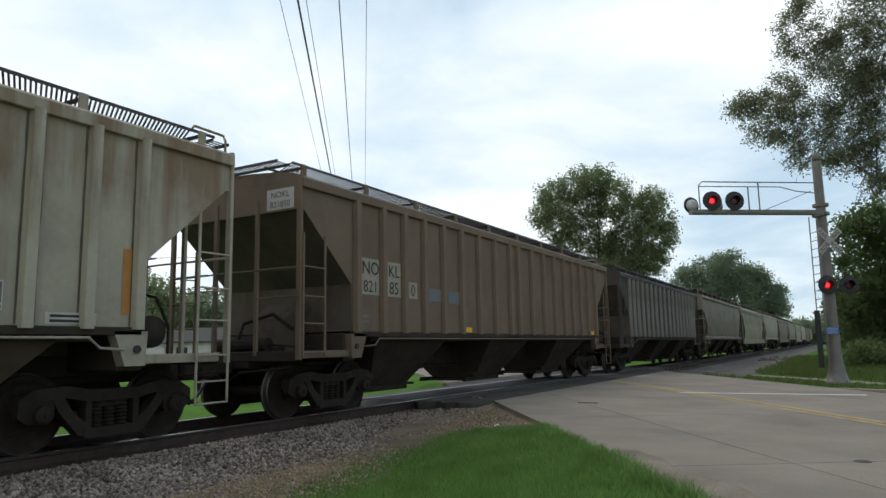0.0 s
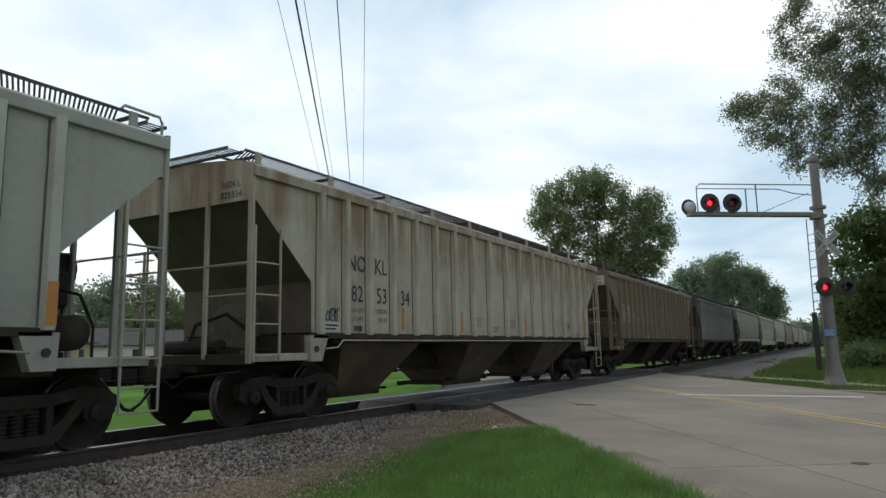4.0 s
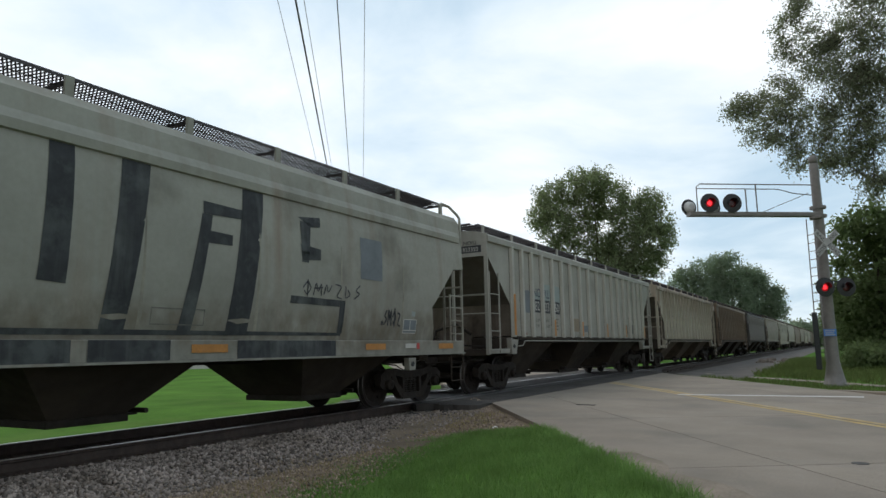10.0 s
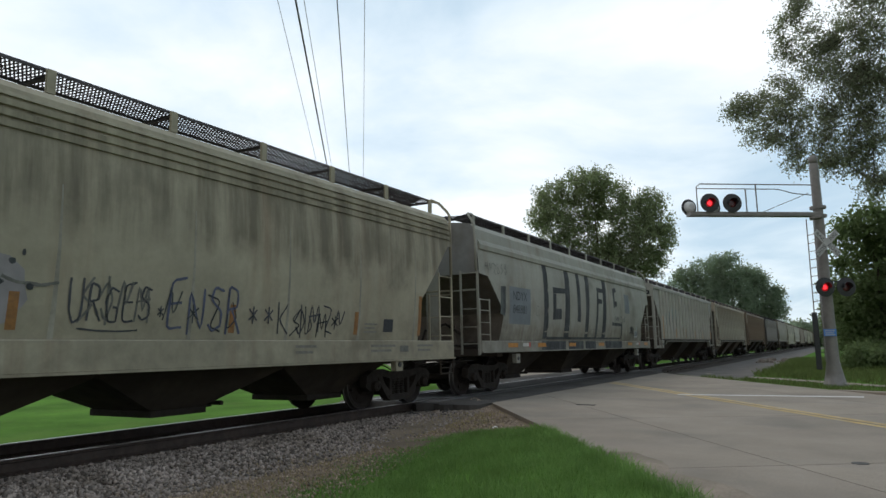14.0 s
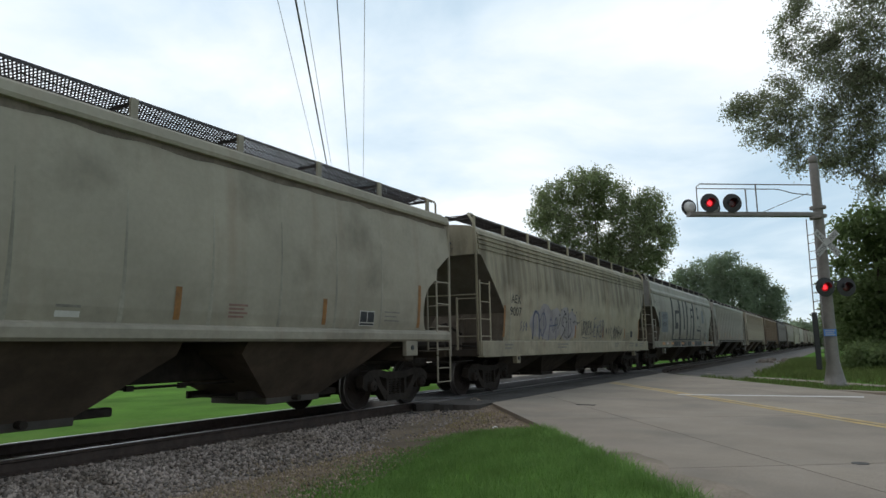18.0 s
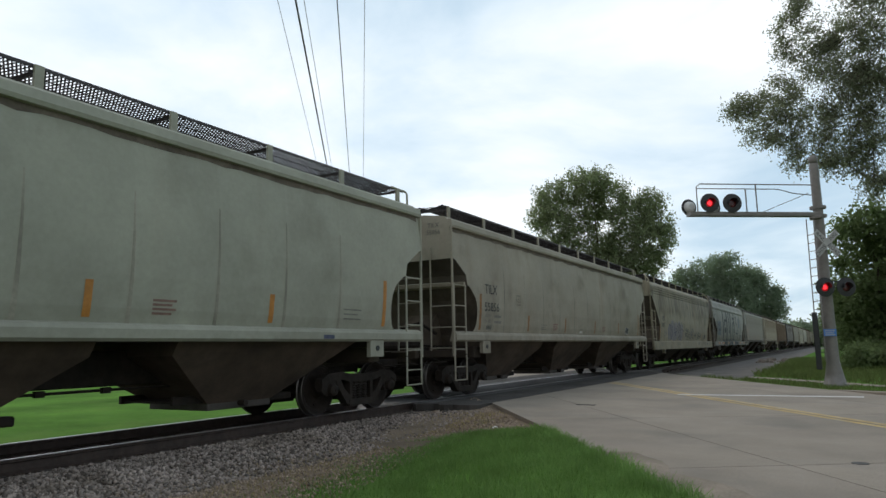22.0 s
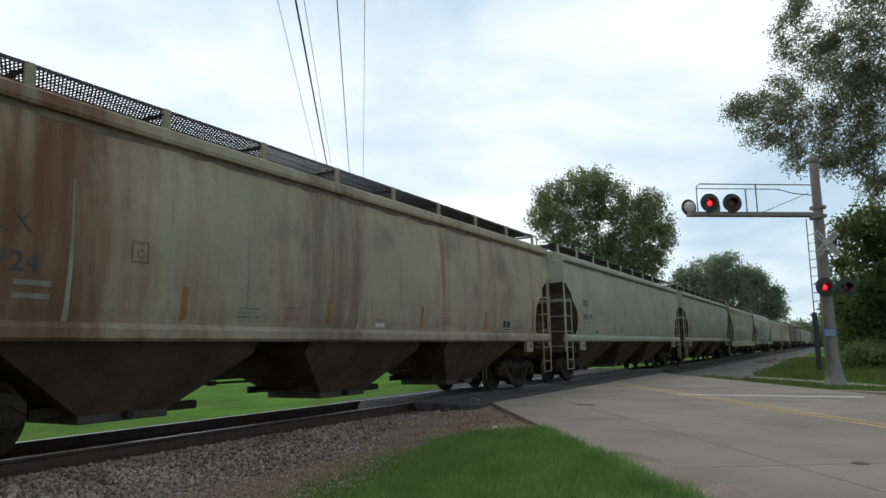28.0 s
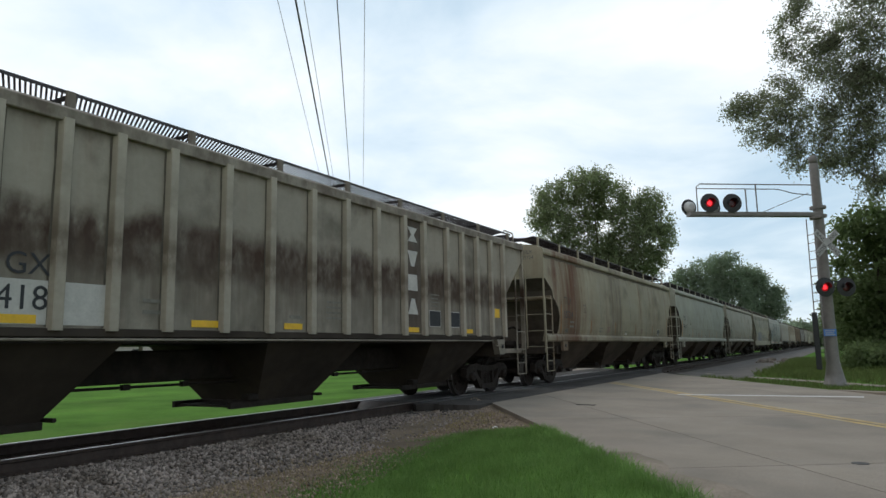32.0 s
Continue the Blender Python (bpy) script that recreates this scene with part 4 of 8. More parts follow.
def build_wires():
    for i, (ratio, h, r, m, nm) in enumerate(((-0.238, 7.4, 0.007, M_WIREG, "power_line"), (-0.187, 6.3, 0.019, M_WIRE, "cable"), (-0.163, 7.6, 0.008, M_WIREG, "power_line"), (-0.069, 7.2, 0.012, M_WIRE, "power_line"), (0.010, 8.2, 0.008, M_WIREG, "power_line"))):
        n = ratio * h
        pts = []
        for k in range(41):
            s = -30 + 5.5 * k
            x, y = road_xy(n, s)
            pts.append((x, y, 1.13 + h + 0.0004 * (s - 8) ** 2 * 0.05))
        thing(nm, "thin overhead wire along the road" if r < 0.015 else "thick black overhead cable along the road", "overhead wire", group="overhead wires", geo=Geo().tube(pts, r, 5, caps=False), mats=[m], smooth=True)


# ---- trees ----
def leaves(rng, centres, radii, count, size, droop=0.0, up=0.0, fan=0.0, gaps=0.0):
    """Leaf quads along short twigs that fan out of the crown's masses; also the twigs' ends."""
    centres, radii = np.array(centres, float), np.array(radii, float)
    vol = radii.prod(1) ** (2 / 3)
    per = 24
    m = count // per
    pick = rng.choice(len(centres), m, p=vol / vol.sum())
    u = rng.normal(size=(m, 3))
    u /= np.linalg.norm(u, axis=1, keepdims=True)
    if gaps:
        at_ = centres[pick] + u * radii[pick] * 0.85
        keep = np.array([noise.noise(Vector(q) * gaps) + 0.5 * noise.noise(Vector(q) * gaps * 2.3) > (-0.10 if fan else -0.42) for q in at_])
        pick, u = pick[keep], u[keep]
        m = len(pick)
    rad = rng.uniform(0.2, 1.0, (m, 1)) ** 0.5 * 0.86
    root = centres[pick] + u * rad * radii[pick]
    way = u * 0.9 + rng.normal(0, 0.55, (m, 3)) + np.array([0, 0, 0.15 + up])
    if fan:
        flow = centres[pick] * np.array([1, 1, 0])
        flow /= np.linalg.norm(flow, axis=1, keepdims=True) + 1e-6
        way += fan * (flow + rng.normal(0, 0.25, (m, 3)) + np.array([0, 0, 0.15]))
    way /= np.linalg.norm(way, axis=1, keepdims=True)
    long_ = radii[pick].mean(1, keepdims=True) * rng.uniform(0.25, 0.62, (m, 1)) * (1 + 0.7 * fan)
    root = root - way * long_ * 0.35 * fan
    tip = root + way * long_ - np.array([0, 0, 1.0]) * droop * long_ * 0.5
    t = rng.uniform(0.05, 1.05, (m, per, 1))
    spread = size * (0.9 + 1.5 * np.sin(np.clip(t, 0, 1) * 2.6))
    p = (root[:, None] * (1 - t) + tip[:, None] * t + rng.normal(0, 1, (m, per, 3)) * spread * np.array([1, 1, 0.8])).reshape(-1, 3)
    p[:, 2] -= droop * 0.4 * np.repeat(long_, per, 0)[:, 0] * (t.reshape(-1) - 0.5) ** 2
    n = len(p)
    face = np.repeat(u, per, 0) * 0.45 + rng.normal(0, 0.7, (n, 3)) + np.array([0, 0, 0.15])
    face /= np.linalg.norm(face, axis=1, keepdims=True)
    a = np.cross(face, rng.normal(size=(n, 3)))
    a[:, 2] -= droop * 0.6
    a /= np.linalg.norm(a, axis=1, keepdims=True)
    b = np.cross(face, a)
    b /= np.linalg.norm(b, axis=1, keepdims=True)
    sz = size * rng.uniform(0.6, 1.3, (n, 1))
    wid = 0.38 if droop else 0.55
    v = np.stack([p - a * sz, p + b * sz * wid, p + a * sz, p - b * sz * wid], 1).reshape(-1, 3)
    f = np.arange(4 * n).reshape(n, 4)
    return v, f, root, tip


def twig_mesh(rng, root, tip, r):
    """Thin three-sided twigs."""
    d = tip - root
    d /= np.linalg.norm(d, axis=1, keepdims=True)
    a = np.cross(d, rng.normal(size=d.shape))
    a /= np.linalg.norm(a, axis=1, keepdims=True)
    b = np.cross(d, a)
    ring = [a, -0.5 * a + 0.87 * b, -0.5 * a - 0.87 * b]
    v = np.stack([root - d * 0.15 + q * r for q in ring] + [tip + q * r * 0.3 for q in ring], 1).reshape(-1, 3)
    f = np.array([[0, 1, 4, 3], [1, 2, 5, 4], [2, 0, 3, 5]])[None] + 6 * np.arange(len(root))[:, None, None]
    return raw_mesh("twig_mass", v, f.reshape(-1, 4), M_BARK)


def build_tree(label, x, y, height, blobs, leafmat, leafsize, count, seed, trunk_r=0.35, lean=(0, 0), name="tree", droop=0.0, group="", up=0.0, twigs=0.0):
    """blobs: (dx, dy, z, rx, ry, rz) of the crown's masses."""
    rng = np.random.default_rng(seed)
    rnd = random.Random(seed)
    z0 = land_z(x, y)
    tr = thing(name, label, "tree", group=group, at=pose(x, y, z0))
    g = Geo()
    pts, rs = [], []
    for i in range(9):
        t = i / 8
        pts.append((lean[0] * t * t + rnd.uniform(-0.1, 0.1) * (i > 0), lean[1] * t * t + rnd.uniform(-0.1, 0.1) * (i > 0), height * 0.8 * t - 0.3 * (i == 0)))
        rs.append(trunk_r * (1.35 if i == 0 else 1.0) * (1 - 0.85 * t))
    g.tube(pts, rs, 9)
    nodes = [(Vector(q), trunk_r * 0.42 * (1 - 0.6 * i / 8)) for i, q in enumerate(pts) if 1 < i < 8]
    for bx, by, bz, rx, ry, rz in sorted(blobs, key=lambda b: math.hypot(b[0], b[1]) + 0.3 * b[2]):
        p1 = Vector((bx, by, bz - 0.25 * rz))
        p0, pr = min(nodes, key=lambda n: (n[0] - p1).length + 3.0 * max(0.0, n[0].z - p1.z + 0.5))
        r0 = pr * 0.72
        ln_ = (p1 - p0).length
        bow = Vector((rnd.uniform(-0.08, 0.08), rnd.uniform(-0.08, 0.08), rnd.uniform(-0.12, 0.10))) * ln_
        ctl = p0.lerp(p1, 0.5) + bow
        way = [p0.lerp(ctl, t).lerp(ctl.lerp(p1, t), t) + Vector((rnd.uniform(-0.03, 0.03), rnd.uniform(-0.03, 0.03), rnd.uniform(-0.03, 0.03))) * ln_ * (0 < t < 1) for t in (0, 0.2, 0.4, 0.6, 0.8, 1.0)]
        g.tube(way, [r0, r0 * 0.9, r0 * 0.78, r0 * 0.66, r0 * 0.56, r0 * 0.48], 6)
        nodes.append((p1, r0 * 0.7))
        for _ in range(5):
            q1 = p1 + Vector((rnd.uniform(-0.8, 0.8) * rx, rnd.uniform(-0.8, 0.8) * ry, rnd.uniform(-0.2, 0.85) * rz))
            q0 = way[rnd.choice((3, 4, 5))]
            kink = q0.lerp(q1, 0.5) + Vector((rnd.uniform(-0.15, 0.15), rnd.uniform(-0.15, 0.15), rnd.uniform(-0.1, 0.15))) * rz
            g.tube([q0, kink, q1], [r0 * 0.34, r0 * 0.2, r0 * 0.07], 5)
    part("trunk", g, [M_BARK], tr, "brown trunk and limbs", smooth=True, fix=False)
    v, f, root, tip = leaves(rng, [b[:3] for b in blobs], [b[3:] for b in blobs], count, leafsize, droop, up, 0.55 if droop else 0.0, (0.75 if droop else 0.45) if twigs else 0.0)
    if twigs:
        tagged(part("twig_mass", twig_mesh(rng, root, tip, twigs), None, tr, "thin bare twigs"), kind="stuff")
    part("crown", raw_mesh("crown", v, f, leafmat), None, tr, "crown of green leaves")
    return tr


def blob_crown(rnd, h0, h1, r, n):
    out = []
    for i in range(n):
        t = (i + 0.5) / n
        z = h0 + (h1 - h0) * t
        w = r * (math.sin(math.pi * (0.18 + 0.75 * t)) ** 0.7)
        a = i * 2.4 + rnd.uniform(-0.5, 0.5)
        d = w * rnd.uniform(0.25, 0.62)
        s = w * rnd.uniform(0.42, 0.6) + 0.5
        out.append((math.cos(a) * d, math.sin(a) * d, z, s, s, s * 0.8))
    return out


def polar(az, r):
    return -math.sin(radians(az)) * r, math.cos(radians(az)) * r


def masses(az, r, label, height, leafmat, leafsize, count, seed, trunk_r, lobes, group="", droop=0.0, deep=1.0, extra=(), up=0.0, twigs=0.0):
    """A tree whose crown has the given lobes: (across the line of sight, height, half width, half height)."""
    rnd = random.Random(seed)
    x, y = polar(az, r)
    c, s = math.cos(radians(az)), math.sin(radians(az))
    blobs = []
    for u, z, ru, rz in lobes:
        d = rnd.uniform(-1.6, 1.6) * deep
        blobs.append((c * u - s * d, s * u + c * d, z, ru, ru, rz))
    return build_tree(label, x, y, height, blobs + list(extra), leafmat, leafsize, count, seed, trunk_r, droop=droop, group=group, up=up, twigs=twigs)


def build_trees():
    rnd = random.Random(11)
    # the tall cottonwood behind the train
    masses(16.9, 72, "tall round-crowned green cottonwood behind the train", 18, M_LEAF1, 0.125, 64000, 21, 0.45, twigs=0.025, lobes=
           [(-0.1, 18.1, 2.0, 1.7), (-2.4, 18.2, 1.7, 1.5), (-4.5, 17.2, 1.8, 1.5), (-5.5, 15.1, 1.5, 1.5), (-4.1, 14.1, 2.0, 2.1), (-1.4, 15.2, 2.3, 2.4), (1.5, 16.8, 2.0, 2.1), (3.1, 14.3, 2.5, 2.4), (5.4, 15.9, 1.4, 1.3),
            (6.1, 13.8, 1.5, 1.7), (5.2, 11.8, 1.9, 2.0), (2.4, 11.4, 2.2, 2.0), (6.9, 12.3, 0.8, 1.2), (4.0, 9.6, 2.2, 1.4), (0.1, 11.5, 2.2, 2.1), (-3.3, 11.7, 1.7, 1.5), (5.3, 9.5, 1.3, 1.4), (1.0, 8.0, 3.5, 2.0)])
    # the darker trees further along
    masses(9.6, 124, "dark green pointed-topped maple beyond the train", 13.5, M_LEAF2, 0.20, 14000, 31, 0.3, up=0.7, lobes=
           [(-1.4, 12.6, 2.0, 1.7), (1.4, 13.9, 1.9, 1.7), (0.6, 10.1, 3.2, 2.7), (-3.7, 11.1, 1.2, 1.3), (2.4, 9.0, 2.6, 2.6), (-1.0, 6.5, 3.4, 2.6)], group="trees beyond the train")
    masses(7.0, 127, "dark green pointed-topped maple beyond the train", 15.5, M_LEAF2, 0.20, 18000, 32, 0.35, up=0.7, lobes=
           [(-1.8, 14.9, 1.8, 1.5), (0.4, 15.3, 1.6, 1.3), (-0.9, 11.8, 3.6, 3.1), (2.8, 13.3, 1.6, 1.5), (0.4, 7.9, 4.4, 3.6)], group="trees beyond the train")
    masses(4.8, 130, "dark green leafy tree beyond the train", 12.5, M_LEAF2, 0.20, 14000, 33, 0.3, up=0.5, lobes=
           [(-0.6, 12.0, 1.7, 1.7), (-0.4, 8.7, 2.7, 3.0), (2.0, 9.0, 1.4, 1.8), (2.2, 6.6, 1.2, 1.8), (-1.5, 6.0, 2.8, 2.4)], group="trees beyond the train")
    for az, r, h, w, sd in ((12.6, 112, 8.5, 4.5, 35), (15.5, 118, 8.0, 4.5, 36)):
        x, y = polar(az, r)
        build_tree("dark green leafy tree beyond the train", x, y, h, blob_crown(rnd, 2.5, h - 1.0, w, 12), M_LEAF2, 0.34, 9000, sd, 0.3, group="trees beyond the train")
    # distance
    for az, r, h, w, sd in ((2.6, 260, 7.5, 5, 41), (1.6, 280, 7.5, 6, 42), (0.7, 300, 8, 6, 43), (-0.2, 260, 9, 8, 44), (3.7, 240, 7, 5, 45)):
        x, y = polar(az, r)
        build_tree("hazy distant tree by the railway", x, y, h, blob_crown(rnd, 1.5, h - 1, w, 9), M_LEAF2, 0.6, 3000, sd, 0.3, group="distant trees")
    # woods on the near side past the signal
    masses(-2.6, 50, "dense green tree beside the railway", 8.5, M_LEAF4, 0.15, 14000, 51, 0.2,
           [(-1.5, 8.4, 0.8, 0.8), (-0.2, 9.0, 1.0, 1.1), (-1.8, 6.8, 0.9, 1.3), (-0.3, 6.8, 1.4, 1.8), (-1.8, 4.1, 1.1, 1.6), (-0.4, 3.7, 1.5, 1.7), (-1.9, 1.8, 0.9, 1.1), (-0.8, 1.4, 1.4, 1.4), (1.2, 7.8, 1.5, 2.1), (1.0, 3.8, 1.6, 2.2)], "trees past the signal")
    for az, r, h, w, sd in ((-5.6, 52, 11, 4, 53), (-8.5, 50, 11, 4, 55), (-1.4, 75, 8.0, 2.4, 54), (-0.6, 105, 7.5, 3.0, 56)):
        x, y = polar(az, r)
        build_tree("dense green tree beside the railway", x, y, h, blob_crown(rnd, 1.2, h - 0.8, w, 11), M_LEAF4, 0.19, 8000, sd, 0.22, group="trees past the signal")
    # low brush in front of them
    for i in range(9):
        az, r = -1.2 - 0.85 * i, 40 + rnd.uniform(0, 5)
        x, y = polar(az, r)
        build_tree("low leafy shrub in rough grass", x, y, 1.2, [(rnd.uniform(-0.4, 0.4), 0, 0.55, 0.8, 0.7, 0.5), (rnd.uniform(-0.6, 0.6), 0.3, 0.8, 0.6, 0.6, 0.45)], M_LEAF4, 0.10, 1600, 150 + i, 0.03, name="shrub", group="shrubs past the signal")
    # the big tree that hangs over the signal
    masses(-12.0, 40, "large spreading tree hanging over the signal", 19, M_LEAF3, 0.090, 140000, 61, 0.5, twigs=0.018, lobes=
           [(-12.4, 14.8, 0.98, 0.84), (-11.4, 14.9, 1.22, 1.12), (-11.7, 13.4, 0.98, 0.84), (-10, 15, 1.34, 1.12), (-10.2, 13.1, 1.46, 1.12), (-8.7, 13.7, 1.59, 1.4), (-8.9, 12, 1.34, 0.84), (-7.2, 13, 1.59, 1.54), (-6, 11.9, 1.59, 1.54), (-9.2, 17.4, 0.98, 0.84),
            (-9.4, 18.8, 0.85, 0.84), (-8.1, 18, 1.34, 1.26), (-8.5, 16.5, 1.1, 0.7), (-6.7, 17.9, 1.59, 1.68), (-5.6, 16.3, 1.59, 1.82), (-6.9, 15.5, 1.34, 1.12), (-5.8, 14.2, 1.34, 1.4), (-8.8, 19.7, 1.1, 0.84), (-9.9, 11.4, 0.61, 0.7), (-7.4, 10.7, 1.22, 0.84), (-6.2, 9.6, 1.1, 0.84)],
           droop=0.5, deep=0.9, extra=[(-3, 0, 12, 2.2, 2.2, 2), (-2, 0, 17, 3, 3, 2.5), (2, 1, 14, 3.5, 3.5, 3.5), (-4.5, 0, 19.5, 2.5, 2.5, 1.5), (1, 0, 20, 3, 3, 2)])
    # trees behind the lawn on the far side of the track
    for i in range(12):
        az = 36 + 3.3 * i
        x, y = polar(az, 95 + rnd.uniform(-8, 10))
        h = interp(az, ((36, 8.2), (51, 8.9), (54, 9.6), (58, 11.0), (62, 12.8), (75, 13.4))) + 0.9 + rnd.uniform(-0.5, 0.4)
        build_tree("green tree behind the lawn and houses", x, y, h, blob_crown(rnd, 1.8, h - 0.8, rnd.uniform(4.0, 5.6), 13), rnd.choice((M_LEAF1, M_LEAF2, M_LEAF4)), 0.24, 9000, 70 + i, 0.25, group="trees behind the lawn")


def build_grass():
    """The tall verge grass between the road and the track, blade by blade, and tufts at the far verge."""
    rng = np.random.default_rng(9)
    P = []

    def sow(count, test, box):
        got = 0
        while got < count:
            x, y = rng.uniform(box[0], box[1]), rng.uniform(box[2], box[3])
            q = test(x, y)
            if q:
                P.append((x, y, land_z(x, y) - 0.01, q))
                got += 1

    def verge(x, y):
        n = RN.x * x + RN.y * y
        e1 = ROAD_N0 + 0.10 * noise.noise((x * 2, y * 2, 1)) - n
        e2 = x - (TRACK_X + verge_edge(y) + 0.55 * noise.noise((x, y * 0.8, 7)) + 0.25 * noise.noise((x * 3, y * 3, 5)))
        if e1 < 0 or e2 < -0.7 or y > 9.95 + 0.45 * noise.noise((x * 1.5, 2, 0)) + 0.3 * noise.noise((x * 5, y * 3, 0)):
            return 0
        if e2 < 1.2 and rng.random() > ((e2 + 0.7) / 1.9) ** 2.0:
            return 0
        return 0.085 * (0.55 + 0.45 * max(-0.4, min(1, e2 / 1.2))) * (1 + 0.55 * noise.noise((x * 1.7, y * 1.7, 3)) + (0.5 if e1 < 0.25 else 0.0))
    sow(62000, verge, (-6.6, 0.5, 3.5, 12.8))

    def far(x, y):
        n = RN.x * x + RN.y * y
        return (0.27 if n > 18 else 0.13) if n > ROAD_N1 + 0.2 and not (17.0 < n < 18.1) and x > -3.9 - 1.2 * (n < 16) + 0.7 * noise.noise((x * 0.6, y * 0.3, 2)) else 0
    sow(42000, far, (-6, 8, 17, 72))
    split = 62000

    def straw(x, y):
        if RN.x * x + RN.y * y > ROAD_N0 - 0.05 or y > 12.4:
            return 0
        e = x - (TRACK_X + verge_edge(y) - 0.2 + 0.5 * noise.noise((x, y * 0.8, 7)))
        return 0.06 if rng.random() < math.exp(-(e / 0.7) ** 2) else 0
    near_far = len(P)
    sow(5000, straw, (-7.6, -4.0, 3.5, 12.4))
    dry = P[near_far:]
    del P[near_far:]
    blades(rng, np.array(dry), "dead_grass", "dry straw-coloured grass at the gravel's edge", M_STRAW)
    for part_, nm, lb, mt in ((P[:split], "grass", "thick green uncut grass on the road verge", M_BLADE), (P[split:], "verge_grass", "rough grass and weeds behind the far kerb", M_BLADE2)):
        blades(rng, np.array(part_), nm, lb, mt)


def blades(rng, P_, name, label, mat_):
    n = len(P_)
    th = rng.uniform(0, 6.28, n)
    h = P_[:, 3] * rng.uniform(0.5, 1.35, n)
    dist = np.hypot(P_[:, 0], P_[:, 1])
    w = 0.0042 * np.clip(dist / 8, 0.8, 3)
    bend = rng.normal(0, 0.45, (n, 2)) * h[:, None]
    base = P_[:, :3]
    c, s = np.cos(th) * w, np.sin(th) * w
    v = np.zeros((n, 5, 3))
    v[:, 0] = base + np.stack([c, s, 0 * c], 1)
    v[:, 1] = base - np.stack([c, s, 0 * c], 1)
    mid = base + np.stack([bend[:, 0] * 0.35, bend[:, 1] * 0.35, h * 0.6], 1)
    v[:, 2] = mid - np.stack([c, s, 0 * c], 1) * 0.7
    v[:, 3] = mid + np.stack([c, s, 0 * c], 1) * 0.7
    v[:, 4] = base + np.stack([bend[:, 0], bend[:, 1], h], 1)
    o = (5 * np.arange(n))[:, None]
    f = np.concatenate([o + np.array([[0, 1, 2]]), o + np.array([[0, 2, 3]]), o + np.array([[3, 2, 4]])])
    tagged(new(name, raw_mesh(name, v.reshape(-1, 3), f, mat_)), label, "grass", kind="stuff")


# ---- the train ----
WHEEL_R = 0.457


def travel(t):
    """How far the train has moved at t seconds, counted from 16 s."""
    u = (t - 16) / 16
    return 16 * (4.4208 * u + 0.00654 * u ** 2 - 0.04826 * u ** 3 - 0.01427 * u ** 4)


# inset of the side's end over the height: flat-sided, deep-silled and round-sided cars
ENDS = {
    "ribbed": [(1.45, 1.38), (2.28, 1.36), (3.42, 0.10), (3.43, 0.0), (4.1, 0.0)],
    "sill": [(1.30, 1.22), (2.02, 1.38), (2.90, 0.46), (2.93, 0.10), (2.94, 0.0), (4.1, 0.0)],
    "slant": [(1.30, 1.40), (2.04, 1.45), (3.40, 0.17), (3.42, 0.0), (4.1, 0.0)],
    "round": [(1.48, 0.93), (1.62, 1.07), (1.80, 1.13), (2.0, 1.14), (2.2, 1.10), (2.4, 0.97), (2.56, 0.74), (2.60, 0.64), (2.84, 0.58), (3.15, 0.10), (3.17, 0.0), (4.1, 0.0)],
}
# inset of the sloping end sheet where it leaves the side's edge
SLOPES = {"round": [(1.20, 1.56), (1.48, 1.50), (2.0, 1.28), (2.3, 1.07), (2.56, 0.76), (2.60, 0.64), (2.84, 0.58), (3.15, 0.10), (3.17, 0.0), (4.1, 0.0)]}
# side sheet: half width over the height
SIDES = {
    "ribbed": [(1.45, 1.53), (3.93, 1.53)],
    "sill": [(1.30, 1.50), (1.6, 1.56), (2.2, 1.615), (2.8, 1.62), (3.3, 1.59), (3.68, 1.53)],
    "slant": [(1.30, 1.52), (1.7, 1.57), (2.3, 1.61), (2.9, 1.61), (3.4, 1.58), (3.80, 1.53)],
    "round": [(1.48, 1.53), (1.7, 1.575), (2.1, 1.61), (2.6, 1.62), (3.1, 1.60), (3.5, 1.57), (3.90, 1.52)],
}


def inset(kind, z):
    """Inset of the side's end; the round-sided cars' opening is a smooth curve."""
    pts = ENDS[kind]
    if kind != "round" or z >= 2.56 or z <= 1.48:
        return interp(z, pts)
    i = max(k for k in range(7) if pts[k][0] <= z)
    p0, p1, p2, p3 = pts[max(0, i - 1)], pts[i], pts[i + 1], pts[i + 2]
    t = (z - p1[0]) / (p2[0] - p1[0])
    m1 = (p2[1] - p0[1]) / max(1e-6, p2[0] - p0[0]) * (p2[0] - p1[0])
    m2 = (p3[1] - p1[1]) / max(1e-6, p3[0] - p1[0]) * (p2[0] - p1[0])
    return (2 * t ** 3 - 3 * t ** 2 + 1) * p1[1] + (t ** 3 - 2 * t ** 2 + t) * m1 + (3 * t ** 2 - 2 * t ** 3) * p2[1] + (t ** 3 - t ** 2) * m2


def side_x(kind, z):
    return interp(z, SIDES[kind])


